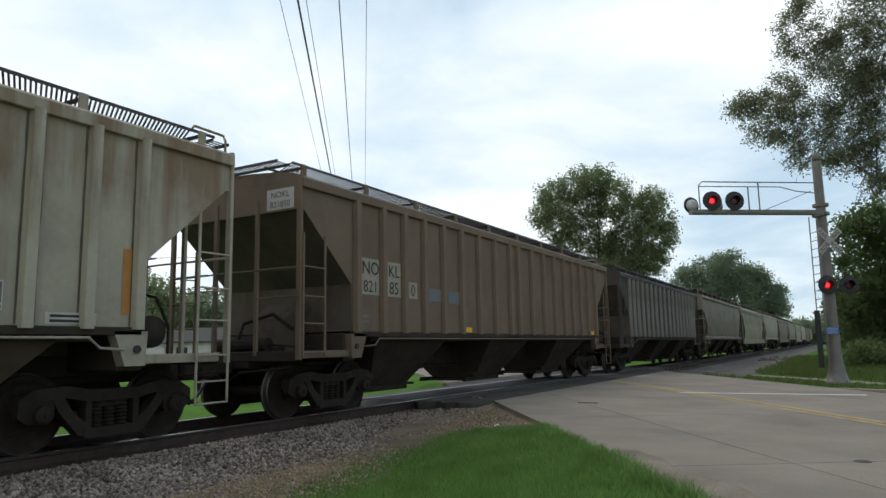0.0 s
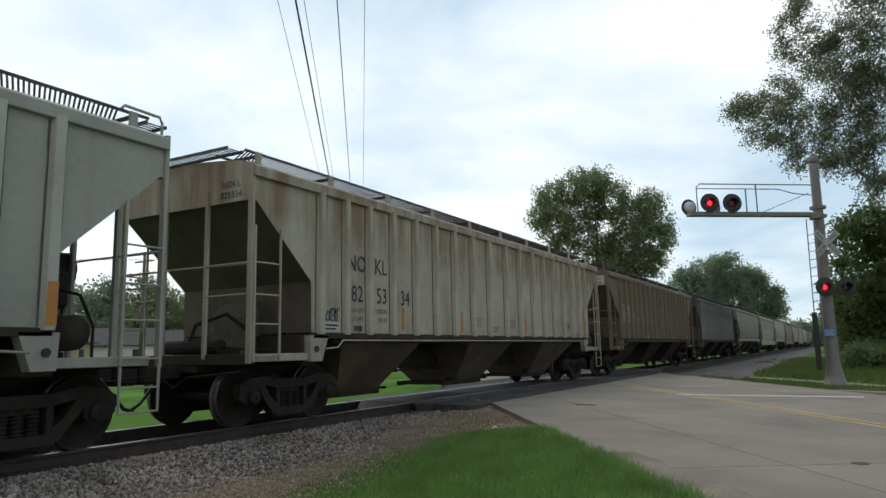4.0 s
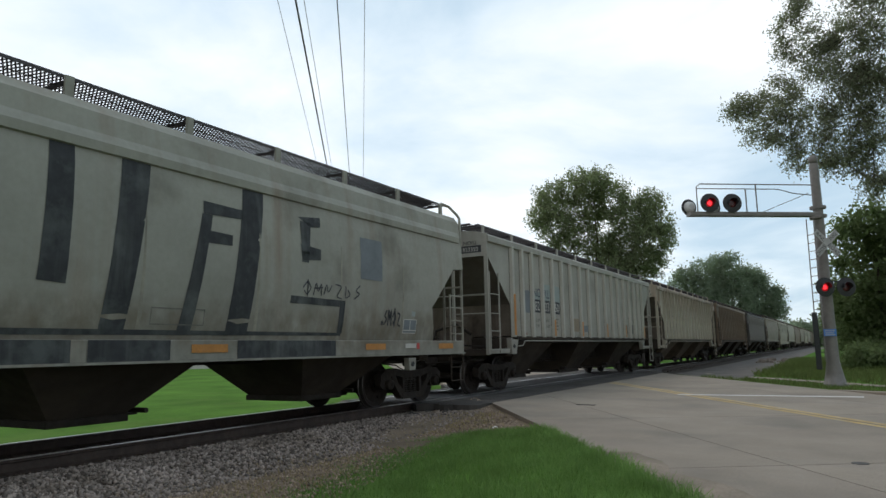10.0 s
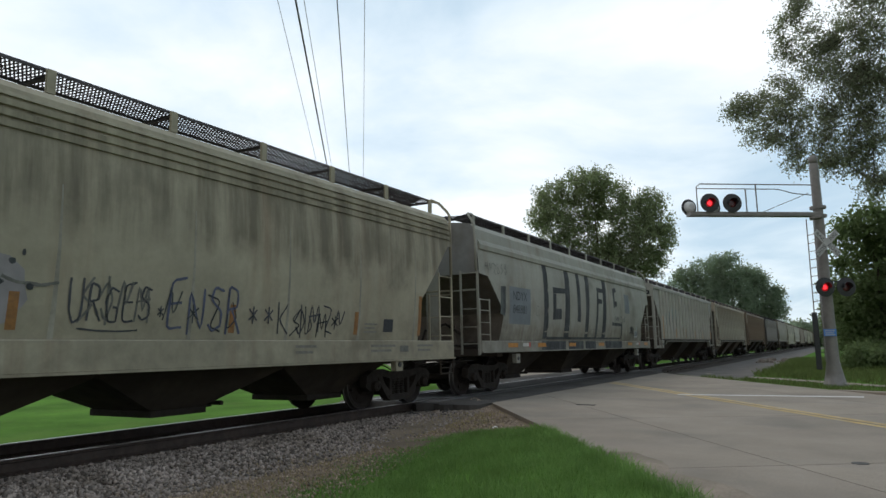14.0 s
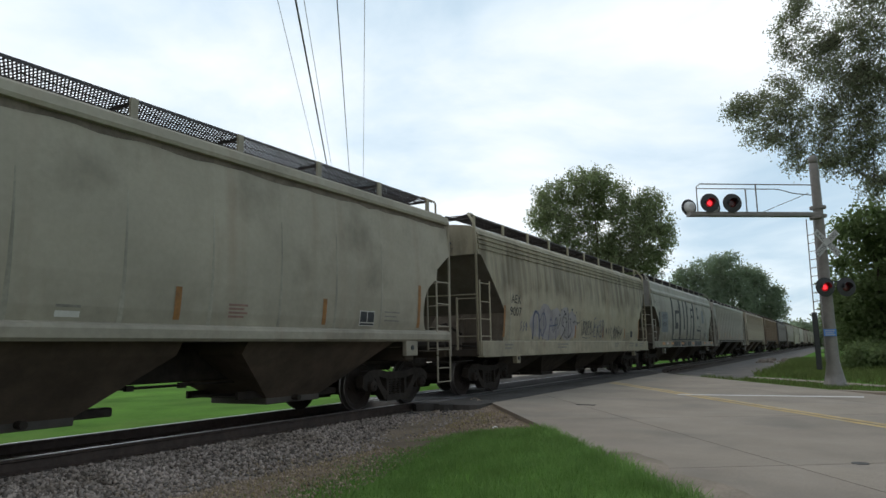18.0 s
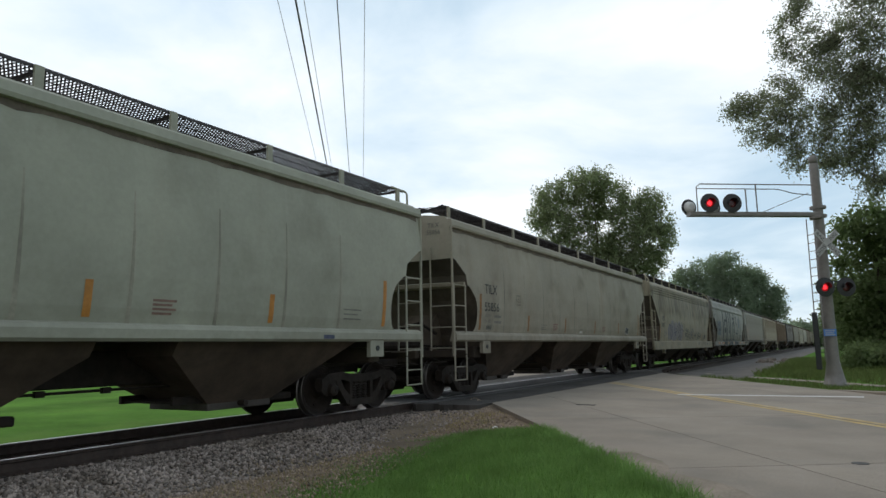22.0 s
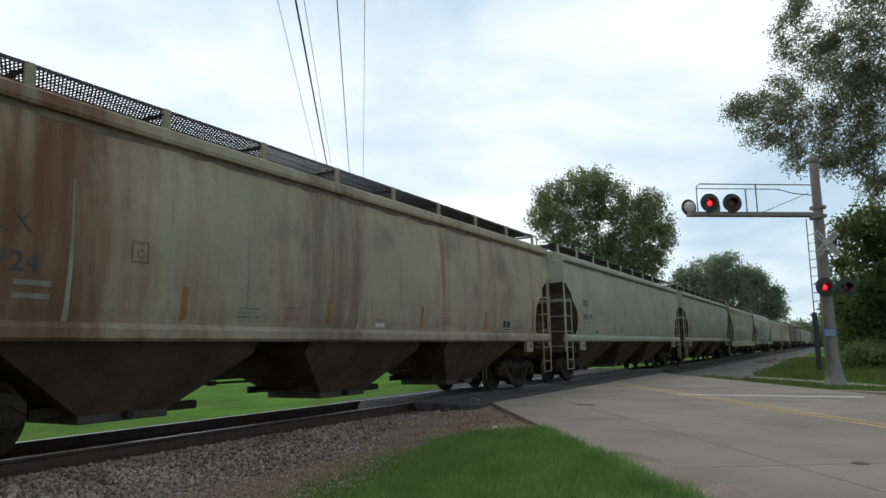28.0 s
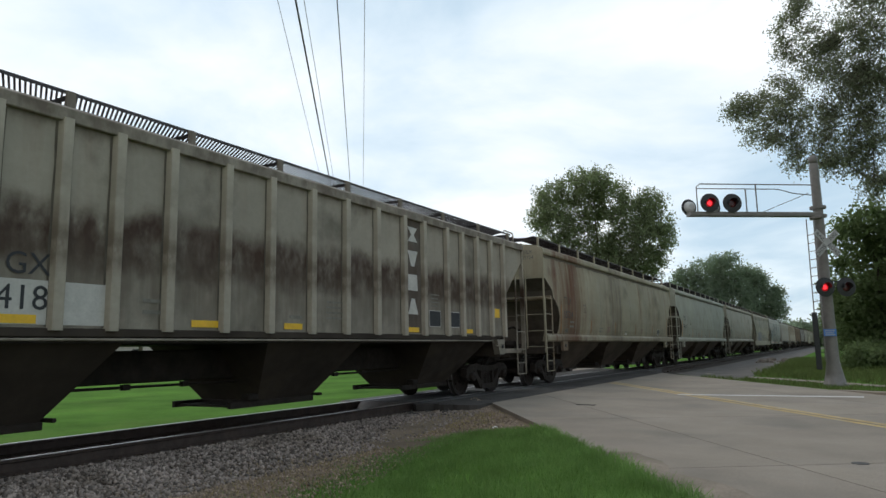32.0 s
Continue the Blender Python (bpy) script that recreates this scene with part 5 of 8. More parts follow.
def truck_parts():
    """Meshes of one two-axle truck, shared by all cars."""
    g = Geo()
    # cast side frame: arched top chord, dropped bottom chord, two windows, pedestal ends
    top = [(-1.16, 0.64), (-1.0, 0.74), (-0.62, 0.77), (-0.32, 0.71), (0.32, 0.71), (0.62, 0.77), (1.0, 0.74), (1.16, 0.64)]
    for (ya, za), (yb, zb) in zip(top, top[1:]):
        g.prism([(ya, za - 0.14), (yb, zb - 0.14), (yb, zb), (ya, za)], "x", -0.085, 0.085)
    for q in (1, -1):
        g.prism([(q * 0.30, 0.16), (q * 0.44, 0.18), (q * 0.70, 0.48), (q * 0.78, 0.64), (q * 0.64, 0.64), (q * 0.52, 0.46), (q * 0.30, 0.28)], "x", -0.08, 0.08)
        g.prism([(q * 0.28, 0.2), (q * 0.36, 0.2), (q * 0.36, 0.62), (q * 0.28, 0.62)], "x", -0.075, 0.075)
        g.prism([(q * 0.74, 0.42), (q * 0.78, 0.36), (q * 1.04, 0.36), (q * 1.15, 0.44), (q * 1.16, 0.66), (q * 0.74, 0.70)], "x", -0.065, 0.065)
    g.prism([(-0.38, 0.14), (0.38, 0.14), (0.38, 0.26), (-0.38, 0.26)], "x", -0.09, 0.09)
    frame_ = fix_normals(g.mesh("side_frame", [M_TRUCK]))
    g = Geo()
    pr = []
    for k in range(7):
        z = 0.26 + 0.046 * k
        pr += [(0.055, z), (0.08, z + 0.012), (0.08, z + 0.026), (0.055, z + 0.038)]
    g.lathe(pr, 10, "z")
    spring = fix_normals(g.mesh("spring", [M_TRUCK]))
    g = Geo().prism([(-1.05, 0.50), (1.05, 0.50), (1.05, 0.66), (0.5, 0.72), (-0.5, 0.72), (-1.05, 0.66)], "y", -0.2, 0.2)
    g.lathe([(0.0, 0.70), (0.2, 0.70), (0.2, 0.86), (0.0, 0.86)], 14, "z")
    g.box(-0.92, 0.92, -0.27, 0.27, 0.24, 0.495)
    bolster = fix_normals(g.mesh("truck", [M_TRUCK]))
    g = Geo().lathe([(0.0, 0.13), (0.03, 0.13), (0.035, 0.115), (0.07, 0.11), (0.105, 0.085), (0.11, -0.12), (0.0, -0.12)], 14, "x")
    cap = fix_normals(g.mesh("axle_cap", [M_TRUCK]))
    brake = fix_normals(Geo().box(-0.95, 0.95, -0.05, 0.05, 0.36, 0.46, 0.01).mesh("brake_beam", [M_TRUCK]))
    g = Geo()
    g.lathe([(0.0, -1.0), (0.075, -1.0), (0.075, 1.0), (0.0, 1.0)], 12, "x")
    for s in (1, -1):
        g.lathe([(r, s * h) for r, h in [(0.075, 0.79), (0.13, 0.80), (0.16, 0.765), (0.34, 0.745), (0.40, 0.785), (WHEEL_R - 0.012, 0.79)]], 36, "x")
        g.lathe([(WHEEL_R - 0.012, s * 0.79), (WHEEL_R - 0.003, s * 0.78), (WHEEL_R, s * 0.70), (WHEEL_R + 0.02, s * 0.688)], 36, "x", mi=1)
        g.lathe([(WHEEL_R + 0.02, s * 0.688), (WHEEL_R + 0.025, s * 0.68), (WHEEL_R + 0.02, s * 0.665), (0.42, s * 0.655), (0.39, s * 0.66), (0.32, s * 0.70), (0.14, s * 0.68), (0.075, s * 0.66)], 36, "x")
        for k in range(3):
            a = k * 2.094
            g.box(s * 0.765 - 0.012, s * 0.765 + 0.012, math.cos(a) * 0.26 - 0.03, math.cos(a) * 0.26 + 0.03, math.sin(a) * 0.26 - 0.02, math.sin(a) * 0.26 + 0.02)
    wheelset = fix_normals(g.mesh("wheelset", [M_WHEEL, M_TREAD], smooth=False))
    return frame_, spring, bolster, cap, brake, wheelset


TRUCK = truck_parts()
WHEELSETS = []                            # (wheelset, keyed)
CARS = []                                 # (car, place along the train)


def add_truck(car, y, keyed):
    frame_, spring, bolster, cap, brake, wheelset = TRUCK
    tk = part("truck", bolster, None, car, "dark oily two-axle truck")
    tk.matrix_basis = pose(0, y, 0)
    for s in (1, -1):
        part("side_frame", frame_, None, tk).matrix_basis = pose(s * 1.02, 0, 0)
        if s > 0 or keyed:
            for q in (-0.17, 0.0, 0.17):
                part("spring", spring, None, tk).matrix_basis = pose(s * 1.0, q, 0)
        for q in (-0.89, 0.89):
            part("axle_cap", cap, None, tk).matrix_basis = pose(s * 1.08, q, WHEEL_R, 0, 0, 0 if s > 0 else 180)
        part("brake_beam", brake, None, tk).matrix_basis = pose(0, s * 0.42, 0)
    for q in (-0.89, 0.89):
        w = part("wheelset", wheelset, None, tk, "steel wheels on an axle")
        w.matrix_basis = pose(0, q, WHEEL_R)
        if keyed:
            WHEELSETS.append(w)


def side_sheet(kind, half, s, z0, z1, n=13, inner=False):
    rows = []
    zs = sorted(set([z0 + (z1 - z0) * i / n for i in range(n + 1)] + ([1.48 + 0.045 * i for i in range(25)] if kind == "round" else []) + [z for z, _ in ENDS[kind] + SIDES[kind] if z0 <= z <= z1]))
    for z in zs:
        e = half - inset(kind, z)
        rows.append([(s * side_x(kind, z), -e + 2 * e * i / 16, z) for i in range(17)])
    return Geo().grid(rows, flip=(s < 0))


def end_sheet(kind, half, s, z0, z1):
    """The sloping end of the body between the two sides."""
    rows = []
    prof = SLOPES.get(kind, ENDS[kind])
    zs = sorted(set([z0 + (z1 - z0) * i / 10 for i in range(11)] + [z for z, _ in prof if prof[0][0] <= z <= z1]))
    for z in zs:
        e = half - interp(z, prof)
        w = side_x(kind, z) - 0.004
        rows.append([(-w, s * e, z), (0, s * e, z), (w, s * e, z)])
    return rows


def hoppers(car, kind, half, pockets, mat_, span=None):
    """Discharge pockets under the floor, with their gates, and the centre sill through them."""
    zt = {"ribbed": 1.44, "sill": 1.28, "slant": 1.28, "round": 1.46}[kind]
    gap = {"ribbed": 4.65, "sill": 4.55, "slant": 3.25, "round": 4.68}[kind]
    wtop = side_x(kind, zt + 0.01) - 0.03
    if span:
        gap = span
    gl = {"ribbed": 0.66, "sill": 0.52, "slant": 0.45, "round": 0.80}[kind]
    run, zm = {"ribbed": (0.55, 1.28), "sill": (0.76, 1.10), "slant": (1.17, 0.88), "round": (0.95, 1.12)}[kind]
    zs = {"ribbed": 0.74, "sill": 0.96, "slant": 0.96, "round": 0.72}[kind]
    part("centre_sill", Geo().box(-0.33, 0.33, -half + 0.5, half - 0.5, zs, 1.2, 0.02), [M_TRUCK], car, "long centre sill under the car")
    if kind in ("ribbed", "round"):
        g = Geo().tube([(0.36, -half + 2.6, zs - 0.03), (0.36, -0.4, zs - 0.06), (0.36, 0.6, zs - 0.05), (0.36, half - 2.6, zs - 0.03)], 0.022, 6)
        for y in (-2.9, -1.9, 1.7, 2.6):
            g.box(0.33, 0.40, y - 0.06, y + 0.06, zs - 0.085, zs - 0.005)
        part("brake_rod", g, [M_TRUCK], car, "thin brake rod slung below the sill")
    # near-black floor paints in the shade between the pockets
    part("floor_sheet", Geo().box(-wtop + 0.03, wtop - 0.03, -half + 2.0, half - 2.0, zt - (0.16 if kind in ("ribbed", "round") else 0.10), zt - 0.012), [M_TRUCK], car, "floor darkened for the shade between the hoppers")
    for i in range(pockets):
        c = gap * (i - (pockets - 1) / 2)
        ya, yb = max(c - gl - run, c - gap / 2), min(c + gl + run, c + gap / 2)
        za = zb = zm
        if i == 0:
            ya, za = max(c - gl - run * 1.5, -half + 1.5), zt - 0.1
        if i == pockets - 1:
            yb, zb = min(c + gl + run * 1.5, half - 1.5), zt - 0.1
        w_at = lambda z: 0.62 + (wtop - 0.62) * max(0.0, (z - 0.36) / (zt - 0.36)) ** 0.85
        z_out = 0.36
        g = Geo()
        top = [(-wtop, ya, zt), (wtop, ya, zt), (wtop, yb, zt), (-wtop, yb, zt)]
        mid = [(-w_at(za), ya, za), (w_at(za), ya, za), (w_at(zb), yb, zb), (-w_at(zb), yb, zb)]
        ga, gb = (c - gl + 0.20, c + gl - 0.06) if kind == "round" else (c - gl - 0.04, c + gl + 0.04)
        low = [(x, y, z_out) for x, y in ((-0.64, ga + 0.04), (0.64, ga + 0.04), (0.64, gb - 0.04), (-0.64, gb - 0.04))]
        f = [(r + k, r + (k + 1) % 4, r + 4 + (k + 1) % 4, r + 4 + k) for r in (0, 4) for k in range(4)]
        g.add(top + mid + low, f + [(11, 10, 9, 8)])
        hp = part("hopper", g, [mat_], car, "discharge hopper in shade-darkened steel")
        if kind == "round":
            g = Geo().box(-0.66, 0.66, ga, gb, 0.28, 0.46, 0.012)
        else:
            g = Geo().box(-0.68, 0.68, ga, gb, 0.27, 0.37, 0.012)
        part("outlet_gate", g, [M_TRAY if kind == "round" else M_TRUCK], hp, "outlet gate frame")
        def gear(name, geo, label=""):
            part(name, geo, [M_TRUCK], hp, label)
        if kind == "round":
            gear("gate_slide", Geo().box(-0.54, 0.54, ga - 0.55, ga - 0.004, 0.42, 0.45), "sliding outlet gate")
            for q in (-0.58, 0.58):
                gear("slide_rail", Geo().box(q - 0.03, q + 0.03, ga - 0.58, ga - 0.004, 0.40, 0.52))
            gear("operating_shaft", Geo().tube([(-0.72, ga + 0.13, 0.52), (0.74, ga + 0.13, 0.52)], 0.045, 8))
            gear("outlet_pipe", Geo().tube([(0.665, c + 0.05, 0.36), (0.80, c + 0.05, 0.36)], 0.05, 9))
            gear("latch", Geo().box(0.45, 0.62, gb + 0.004, gb + 0.56, 0.34, 0.46, 0.02))
        elif kind == "ribbed":
            slide = 0.55 if i else 0.3
            gear("gate_slide", Geo().box(-0.60, 0.60, c - gl - slide, c - gl - 0.045, 0.29, 0.325), "sliding outlet gate")
            for q in (-0.64, 0.64):
                gear("slide_rail", Geo().box(q - 0.035, q + 0.035, c - gl - slide - 0.05, c - gl - 0.045, 0.27, 0.37))
            gear("latch", Geo().box(0.55, 0.75, c - gl - 0.28, c - gl - 0.06, 0.374, 0.48, 0.02))
            gear("operating_shaft", Geo().tube([(-0.7, c + gl + 0.1, 0.38), (0.8, c + gl + 0.1, 0.38)], 0.03, 6))
        else:
            gear("gate_slide", Geo().box(-0.5, 0.5, c + gl + 0.045, c + gl + 0.30, 0.33, 0.36), "sliding outlet gate")
            gear("operating_shaft", Geo().tube([(-0.7, c + gl + 0.18, 0.40), (0.85, c + gl + 0.18, 0.40)], 0.035, 7))


def walkway(car, half, kind, mpaint):
    """Grating on the roof, on brackets."""
    zt, x_out, x_in = (4.28, 1.27, 0.62) if kind == "ribbed" else (4.47, 1.26, 0.62)
    y0 = half - (0.10 if kind == "ribbed" else 0.16)
    for s in (1, -1):
        g = Geo()
        xa, xb = (x_in, x_out) if s > 0 else (-x_out, -x_in)
        for x in (xa, xb - 0.02):
            g.box(x, x + 0.02, -y0, y0, zt - 0.04, zt)
        pitch = 0.062 if kind == "ribbed" else 0.048
        k = int(2 * y0 / pitch)
        w = 0.028 if kind == "ribbed" else 0.023
        for i in range(k - int(0.36 / pitch) - 1):
            y = -y0 + pitch * i
            ya, yb = (y + 0.36, y) if s > 0 else (y, y + 0.36)
            za, zb = zt - 0.012, zt - 0.002
            v = [(xa, ya, za), (xa, ya + w, za), (xb, yb + w, za), (xb, yb, za)]
            g.add(v + [(p[0], p[1], zb) for p in v], [(0, 1, 2, 3), (7, 6, 5, 4), (0, 3, 7, 4), (2, 1, 5, 6)])
        if kind != "ribbed":
            for i in range(int((2 * y0 - 0.2) / 0.075)):
                y = -y0 + 0.02 + 0.075 * i
                ya, yb = (y, y + 0.14) if s > 0 else (y + 0.14, y)
                v = [(xa, ya, zt - 0.022), (xa, ya + 0.016, zt - 0.022), (xb, yb + 0.016, zt - 0.022), (xb, yb, zt - 0.022)]
                g.add(v + [(p[0], p[1], zt - 0.0135) for p in v], [(0, 1, 2, 3), (7, 6, 5, 4), (0, 3, 7, 4), (2, 1, 5, 6)])
            x = x_in + 0.32
            g.box(s * x - 0.006, s * x + 0.006, -y0, y0, zt - 0.032, zt - 0.0225)
        part("running_board", g, [M_WALK], car, "open grating walkway on the roof")
    n = 10
    zr = zt - (0.26 if kind == "ribbed" else 0.30)
    post = fix_normals(Geo().box(-0.02, 0.02, -0.055, 0.055, zr, zt - 0.01).mesh("bracket", [mpaint]))
    beam = fix_normals(Geo().box(-x_out, x_out, -0.02, 0.02, zt - 0.09, zt - 0.045).mesh("crossbar", [M_WALK]))
    for i in range(n):
        y = -y0 + 0.25 + (2 * y0 - 0.5) * i / (n - 1)
        for s in (1, -1):
            part("bracket", post, None, car).matrix_basis = pose(s * (x_out + 0.02), y, 0)
        part("crossbar", beam, None, car).matrix_basis = pose(0, y, 0)
    zc = {"ribbed": 4.17, "sill": 4.30, "slant": 4.26, "round": 4.29}[kind]
    for k in range(4):
        c = (k - 1.5) * (2 * half - 3.0) / 4
        part("roof_hatch", Geo().box(-0.42, 0.42, c - 1.6, c + 1.6, zc - 0.06, zc + 0.05, 0.02), [mpaint], car, "long roof hatch")
    if kind == "ribbed":
        for s in (1, -1):
            g = Geo()
            ya, yb = sorted((s * (half - 0.1), s * (half + 0.22)))
            for i in range(31):
                x = -1.2 + 0.078 * i
                g.box(x, x + 0.026, ya, yb, zt - 0.045, zt - 0.035)
            for y in (ya, yb - 0.02):
                g.box(-1.22, 1.22, y, y + 0.02, zt - 0.075, zt - 0.028)
            part("end_platform", g, [M_WALK], car, "grating platform across the roof end")
    else:
        for s in (1, -1):
            g = Geo()
            ya, yb = sorted((s * (y0 - 0.02), s * (y0 - 0.50)))
            for i in range(17):
                x = -x_in + 0.02 + i * (2 * x_in - 0.05) / 16
                g.box(x, x + 0.008, ya, yb, zt - 0.030, zt - 0.004)
            for k in range(4):
                y = ya + (yb - ya - 0.02) * k / 3
                g.box(-x_in, x_in, y, y + 0.02, zt - 0.04, zt - 0.006)
            part("end_platform", g, [M_WALK], car, "grating platform across the roof end")
    # hand rails at the roof ends
    for s in (1, -1):
        for q in (1, -1):
            g = Geo()
            e = s * half
            if kind in ("sill", "slant"):
                foot = 1.0 if kind == "slant" else 3.0
                g.tube([(q * 1.54, e + s * 0.03, foot), (q * 1.54, e + s * 0.03, 3.7), (q * 1.52, e + s * 0.05, 4.15), (q * 1.46, e + s * 0.04, 4.25), (q * 1.31, e - s * 0.06, zt - 0.03), (q * 1.27, e - s * 0.35, zt)], 0.032, 7)
            elif kind == "round":
                if s < 0:
                    continue
                g.tube([(q * 1.26, s * (y0 - 0.45), zt), (q * 1.26, s * (y0 + 0.10), zt - 0.01), (q * 1.26, s * (y0 + 0.15), zt - 0.05), (q * 1.26, s * (y0 + 0.15), zt - 0.40)], 0.022, 6)
            elif s < 0:
                continue
            else:
                g.tube([(q * 1.25, s * (y0 - 0.4), zt), (q * 1.25, s * (y0 - 0.36), zt + 0.06), (q * 1.25, s * (y0 + 0.18), zt + 0.05), (q * 1.25, s * (y0 + 0.22), zt - 0.02), (q * 1.25, s * (y0 + 0.22), zt - 0.3)], 0.02, 6)
            part("roof_rail", g, [mpaint], car, "bent hand rail at the roof end", smooth=True)


def lettering(car, kind, body, y, z, size, mat_, stretch=1.0, label="black stencilled car mark", base=None):
    """Painted letters that follow the side sheet; y: their middle, z: their foot."""
    me = text_mesh(body, size)
    x_of = (lambda zz: base) if base else (lambda zz: side_x(kind, zz))
    for v in me.vertices:
        u, w = v.co.x * stretch, v.co.y
        v.co = (x_of(z + w) + 0.008, y + u, z + w)
    me.materials.append(mat_)
    return part("lettering", me, None, car, label)


def patch(car, kind, name, y0, y1, z0, z1, mat_, label="", lift=0.006, base=None, n=3):
    """A painted or taped patch that follows the side sheet."""
    rows = []
    for i in range(n + 1):
        z = z0 + (z1 - z0) * i / n
        x = (base if base else side_x(kind, z)) + lift
        rows.append([(x, y0, z), (x, y1, z)])
    return part(name, Geo().grid(rows), [mat_], car, label, fix=False)


def bars(car, kind, y, z, w, rows, mat_, h=0.035, gap=0.075, base=None):
    """Small writing that cannot be read."""
    mat_ = M_FAINTER if mat_ is M_FAINT else mat_
    for i in range(rows):
        patch(car, kind, "text_bar", y, y + w * (1 - 0.18 * (i % 2)), z - gap * i, z - gap * i + h, mat_, "faded small lettering", base=base, n=1)


def end_gear(car, kind, half, s, mpaint, brakewheel):
    """Posts, ladders, steps, draft gear and hoses at one end; s is +1 at the head."""
    deep = kind in ("sill", "slant")
    ztop = {"ribbed": 4.0, "sill": 4.0, "slant": 4.2, "round": 3.95}[kind]
    def span(a, b):
        return sorted((s * (half - a), s * (half - b)))

    # end sill, draft sill and platform
    y0, y1 = span(0.0, 0.14)
    part("end_sill", Geo().box(-1.5, 1.5, y0, y1, 0.96, 1.12, 0.012), [M_UNDER], car, "sooty end sill")
    y0, y1 = span(0.02, 2.2)
    part("draft_sill", Geo().box(-0.40, 0.40, y0, y1, 0.84, 1.12, 0.02), [M_UNDER], car)
    for x in (-0.95, 0.95):
        y0, y1 = span(0.2, 0.9)
        part("platform", Geo().box(x - 0.48, x + 0.48, y0, y1, 1.09, 1.105), [M_UNDER], car)
    # body bolster over the truck
    y0, y1 = span(1.28, 1.62)
    part("body_bolster", Geo().box(-1.42, 1.42, y0, y1, 0.92, {"ribbed": 1.42, "round": 1.19}.get(kind, 1.3), 0.02), [M_UNDER], car, "dark cross beam over the truck")
    # upright web over the centre sill
    ya = {"ribbed": 0.98, "sill": 0.95, "slant": 1.0, "round": 1.0}[kind]
    g = Geo().prism([(s * (half - ya), 1.12), (s * (half - 2.0), 1.12), (s * (half - 2.0), 2.0), (s * (half - ya - 0.3), 2.0), (s * (half - ya), 1.72)], "x", -0.40, 0.40)
    part("centre_web", g, [M_BULK], car, "dark blotched web plate over the centre sill")
    # corner posts and inner posts: place across, foot, top, half width
    posts = {"ribbed": ((1.52, 0.98, ztop, 0.05), (-1.52, 0.98, ztop, 0.05), (0.58, 1.05, 3.66, 0.036), (-0.40, 1.05, 3.72, 0.045)),
             "sill": ((1.56, 0.98, 3.02, 0.03), (-1.56, 0.98, 3.02, 0.03), (1.10, 1.0, 3.02, 0.028), (-1.10, 1.0, 3.02, 0.028), (0.30, 1.0, 3.95, 0.18)),
             "slant": ((0.97, 1.1, 2.38, 0.026), (-0.97, 1.1, 2.38, 0.026)),
             "round": ((1.57, 0.98, 3.95, 0.026), (-1.57, 0.98, 3.95, 0.026), (1.0, 1.1, 3.47, 0.018), (-1.0, 1.1, 3.47, 0.018))}[kind]
    for x, zf, zt_, w in posts:
        y0, y1 = span(-0.02, 0.04 if kind == "ribbed" else 0.015)
        part("end_post", Geo().box(x - w, x + w, y0, y1, zf, zt_, 0.008), [mpaint], car)
    # rungs across the end, and the ladder round the corner
    xi, levels = {"ribbed": (0.58, (2.0, 2.47)), "sill": (1.10, (1.25, 1.65, 2.08, 2.55, 2.95)), "slant": (0.97, (1.43, 1.85, 2.34)), "round": (1.0, (1.16, 1.62, 2.10))}[kind]
    zl, steps = {"ribbed": (3.03, (1.09, 1.56, 2.0, 2.48)), "sill": (2.34, (1.12, 1.47, 1.76, 2.05, 2.31)), "slant": (2.78, (1.10, 1.43, 1.84, 2.26, 2.71)), "round": (2.61, (1.13, 1.63, 2.11, 2.58))}[kind]
    rail_z = {"ribbed": 2.47, "sill": 2.55, "slant": 2.45, "round": 2.63}[kind]
    for q in (1, -1):
        x = q * 1.58
        b = half - 0.58
        for z in levels:
            part("end_rung", Geo().tube([(q * xi, s * (half + 0.02), z), (q * 1.54, s * (half + 0.02), z)], 0.014, 6), [mpaint], car)
        ya_, yb_ = span(0.56, 0.60)
        lad = part("ladder", Geo().box(x - 0.016, x + 0.016, ya_, yb_, 1.02, zl, 0.006), [mpaint], car, "side ladder at the corner")
        ya_, yb_ = span(0.02, 0.06)
        part("stile", Geo().box(x - 0.016, x + 0.016, ya_, yb_, 1.0, zl, 0.006), [mpaint], lad)
        for z in steps:
            part("rung", Geo().tube([(x, s * (half - 0.04), z), (x, s * b, z)], 0.014, 6), [mpaint], lad)
        if kind == "round" or s > 0:
            zs_ = 0.45 if kind != "slant" else 0.62
            part("stirrup", Geo().tube([(x, s * (half - 0.04), 1.0), (x, s * (half - 0.04), zs_), (x, s * b, zs_), (x, s * b, 1.0)], 0.02, 6), [M_UNDER if kind in ("sill", "slant") else mpaint], lad)
            part("step", Geo().tube([(x, s * (half - 0.04), 0.74), (x, s * b, 0.74)], 0.013, 5), [M_UNDER if kind in ("sill", "slant") else mpaint], lad)
    part("handrail", Geo().tube([(-1.5, s * (half + 0.005), rail_z - 0.02), (0.0, s * (half + 0.01), rail_z), (1.5, s * (half + 0.005), rail_z - 0.02)], 0.016, 6), [mpaint], car)
    if kind == "round":
        # ledge where the slope breaks
        part("ledge", Geo().prism([(s * (half - 0.56), 2.60), (s * (half - 0.70), 2.56), (s * (half - 0.66), 2.66), (s * (half - 0.56), 2.68)], "x", -1.56, 1.56), [mpaint], car, "pale stiffener across the end slope")
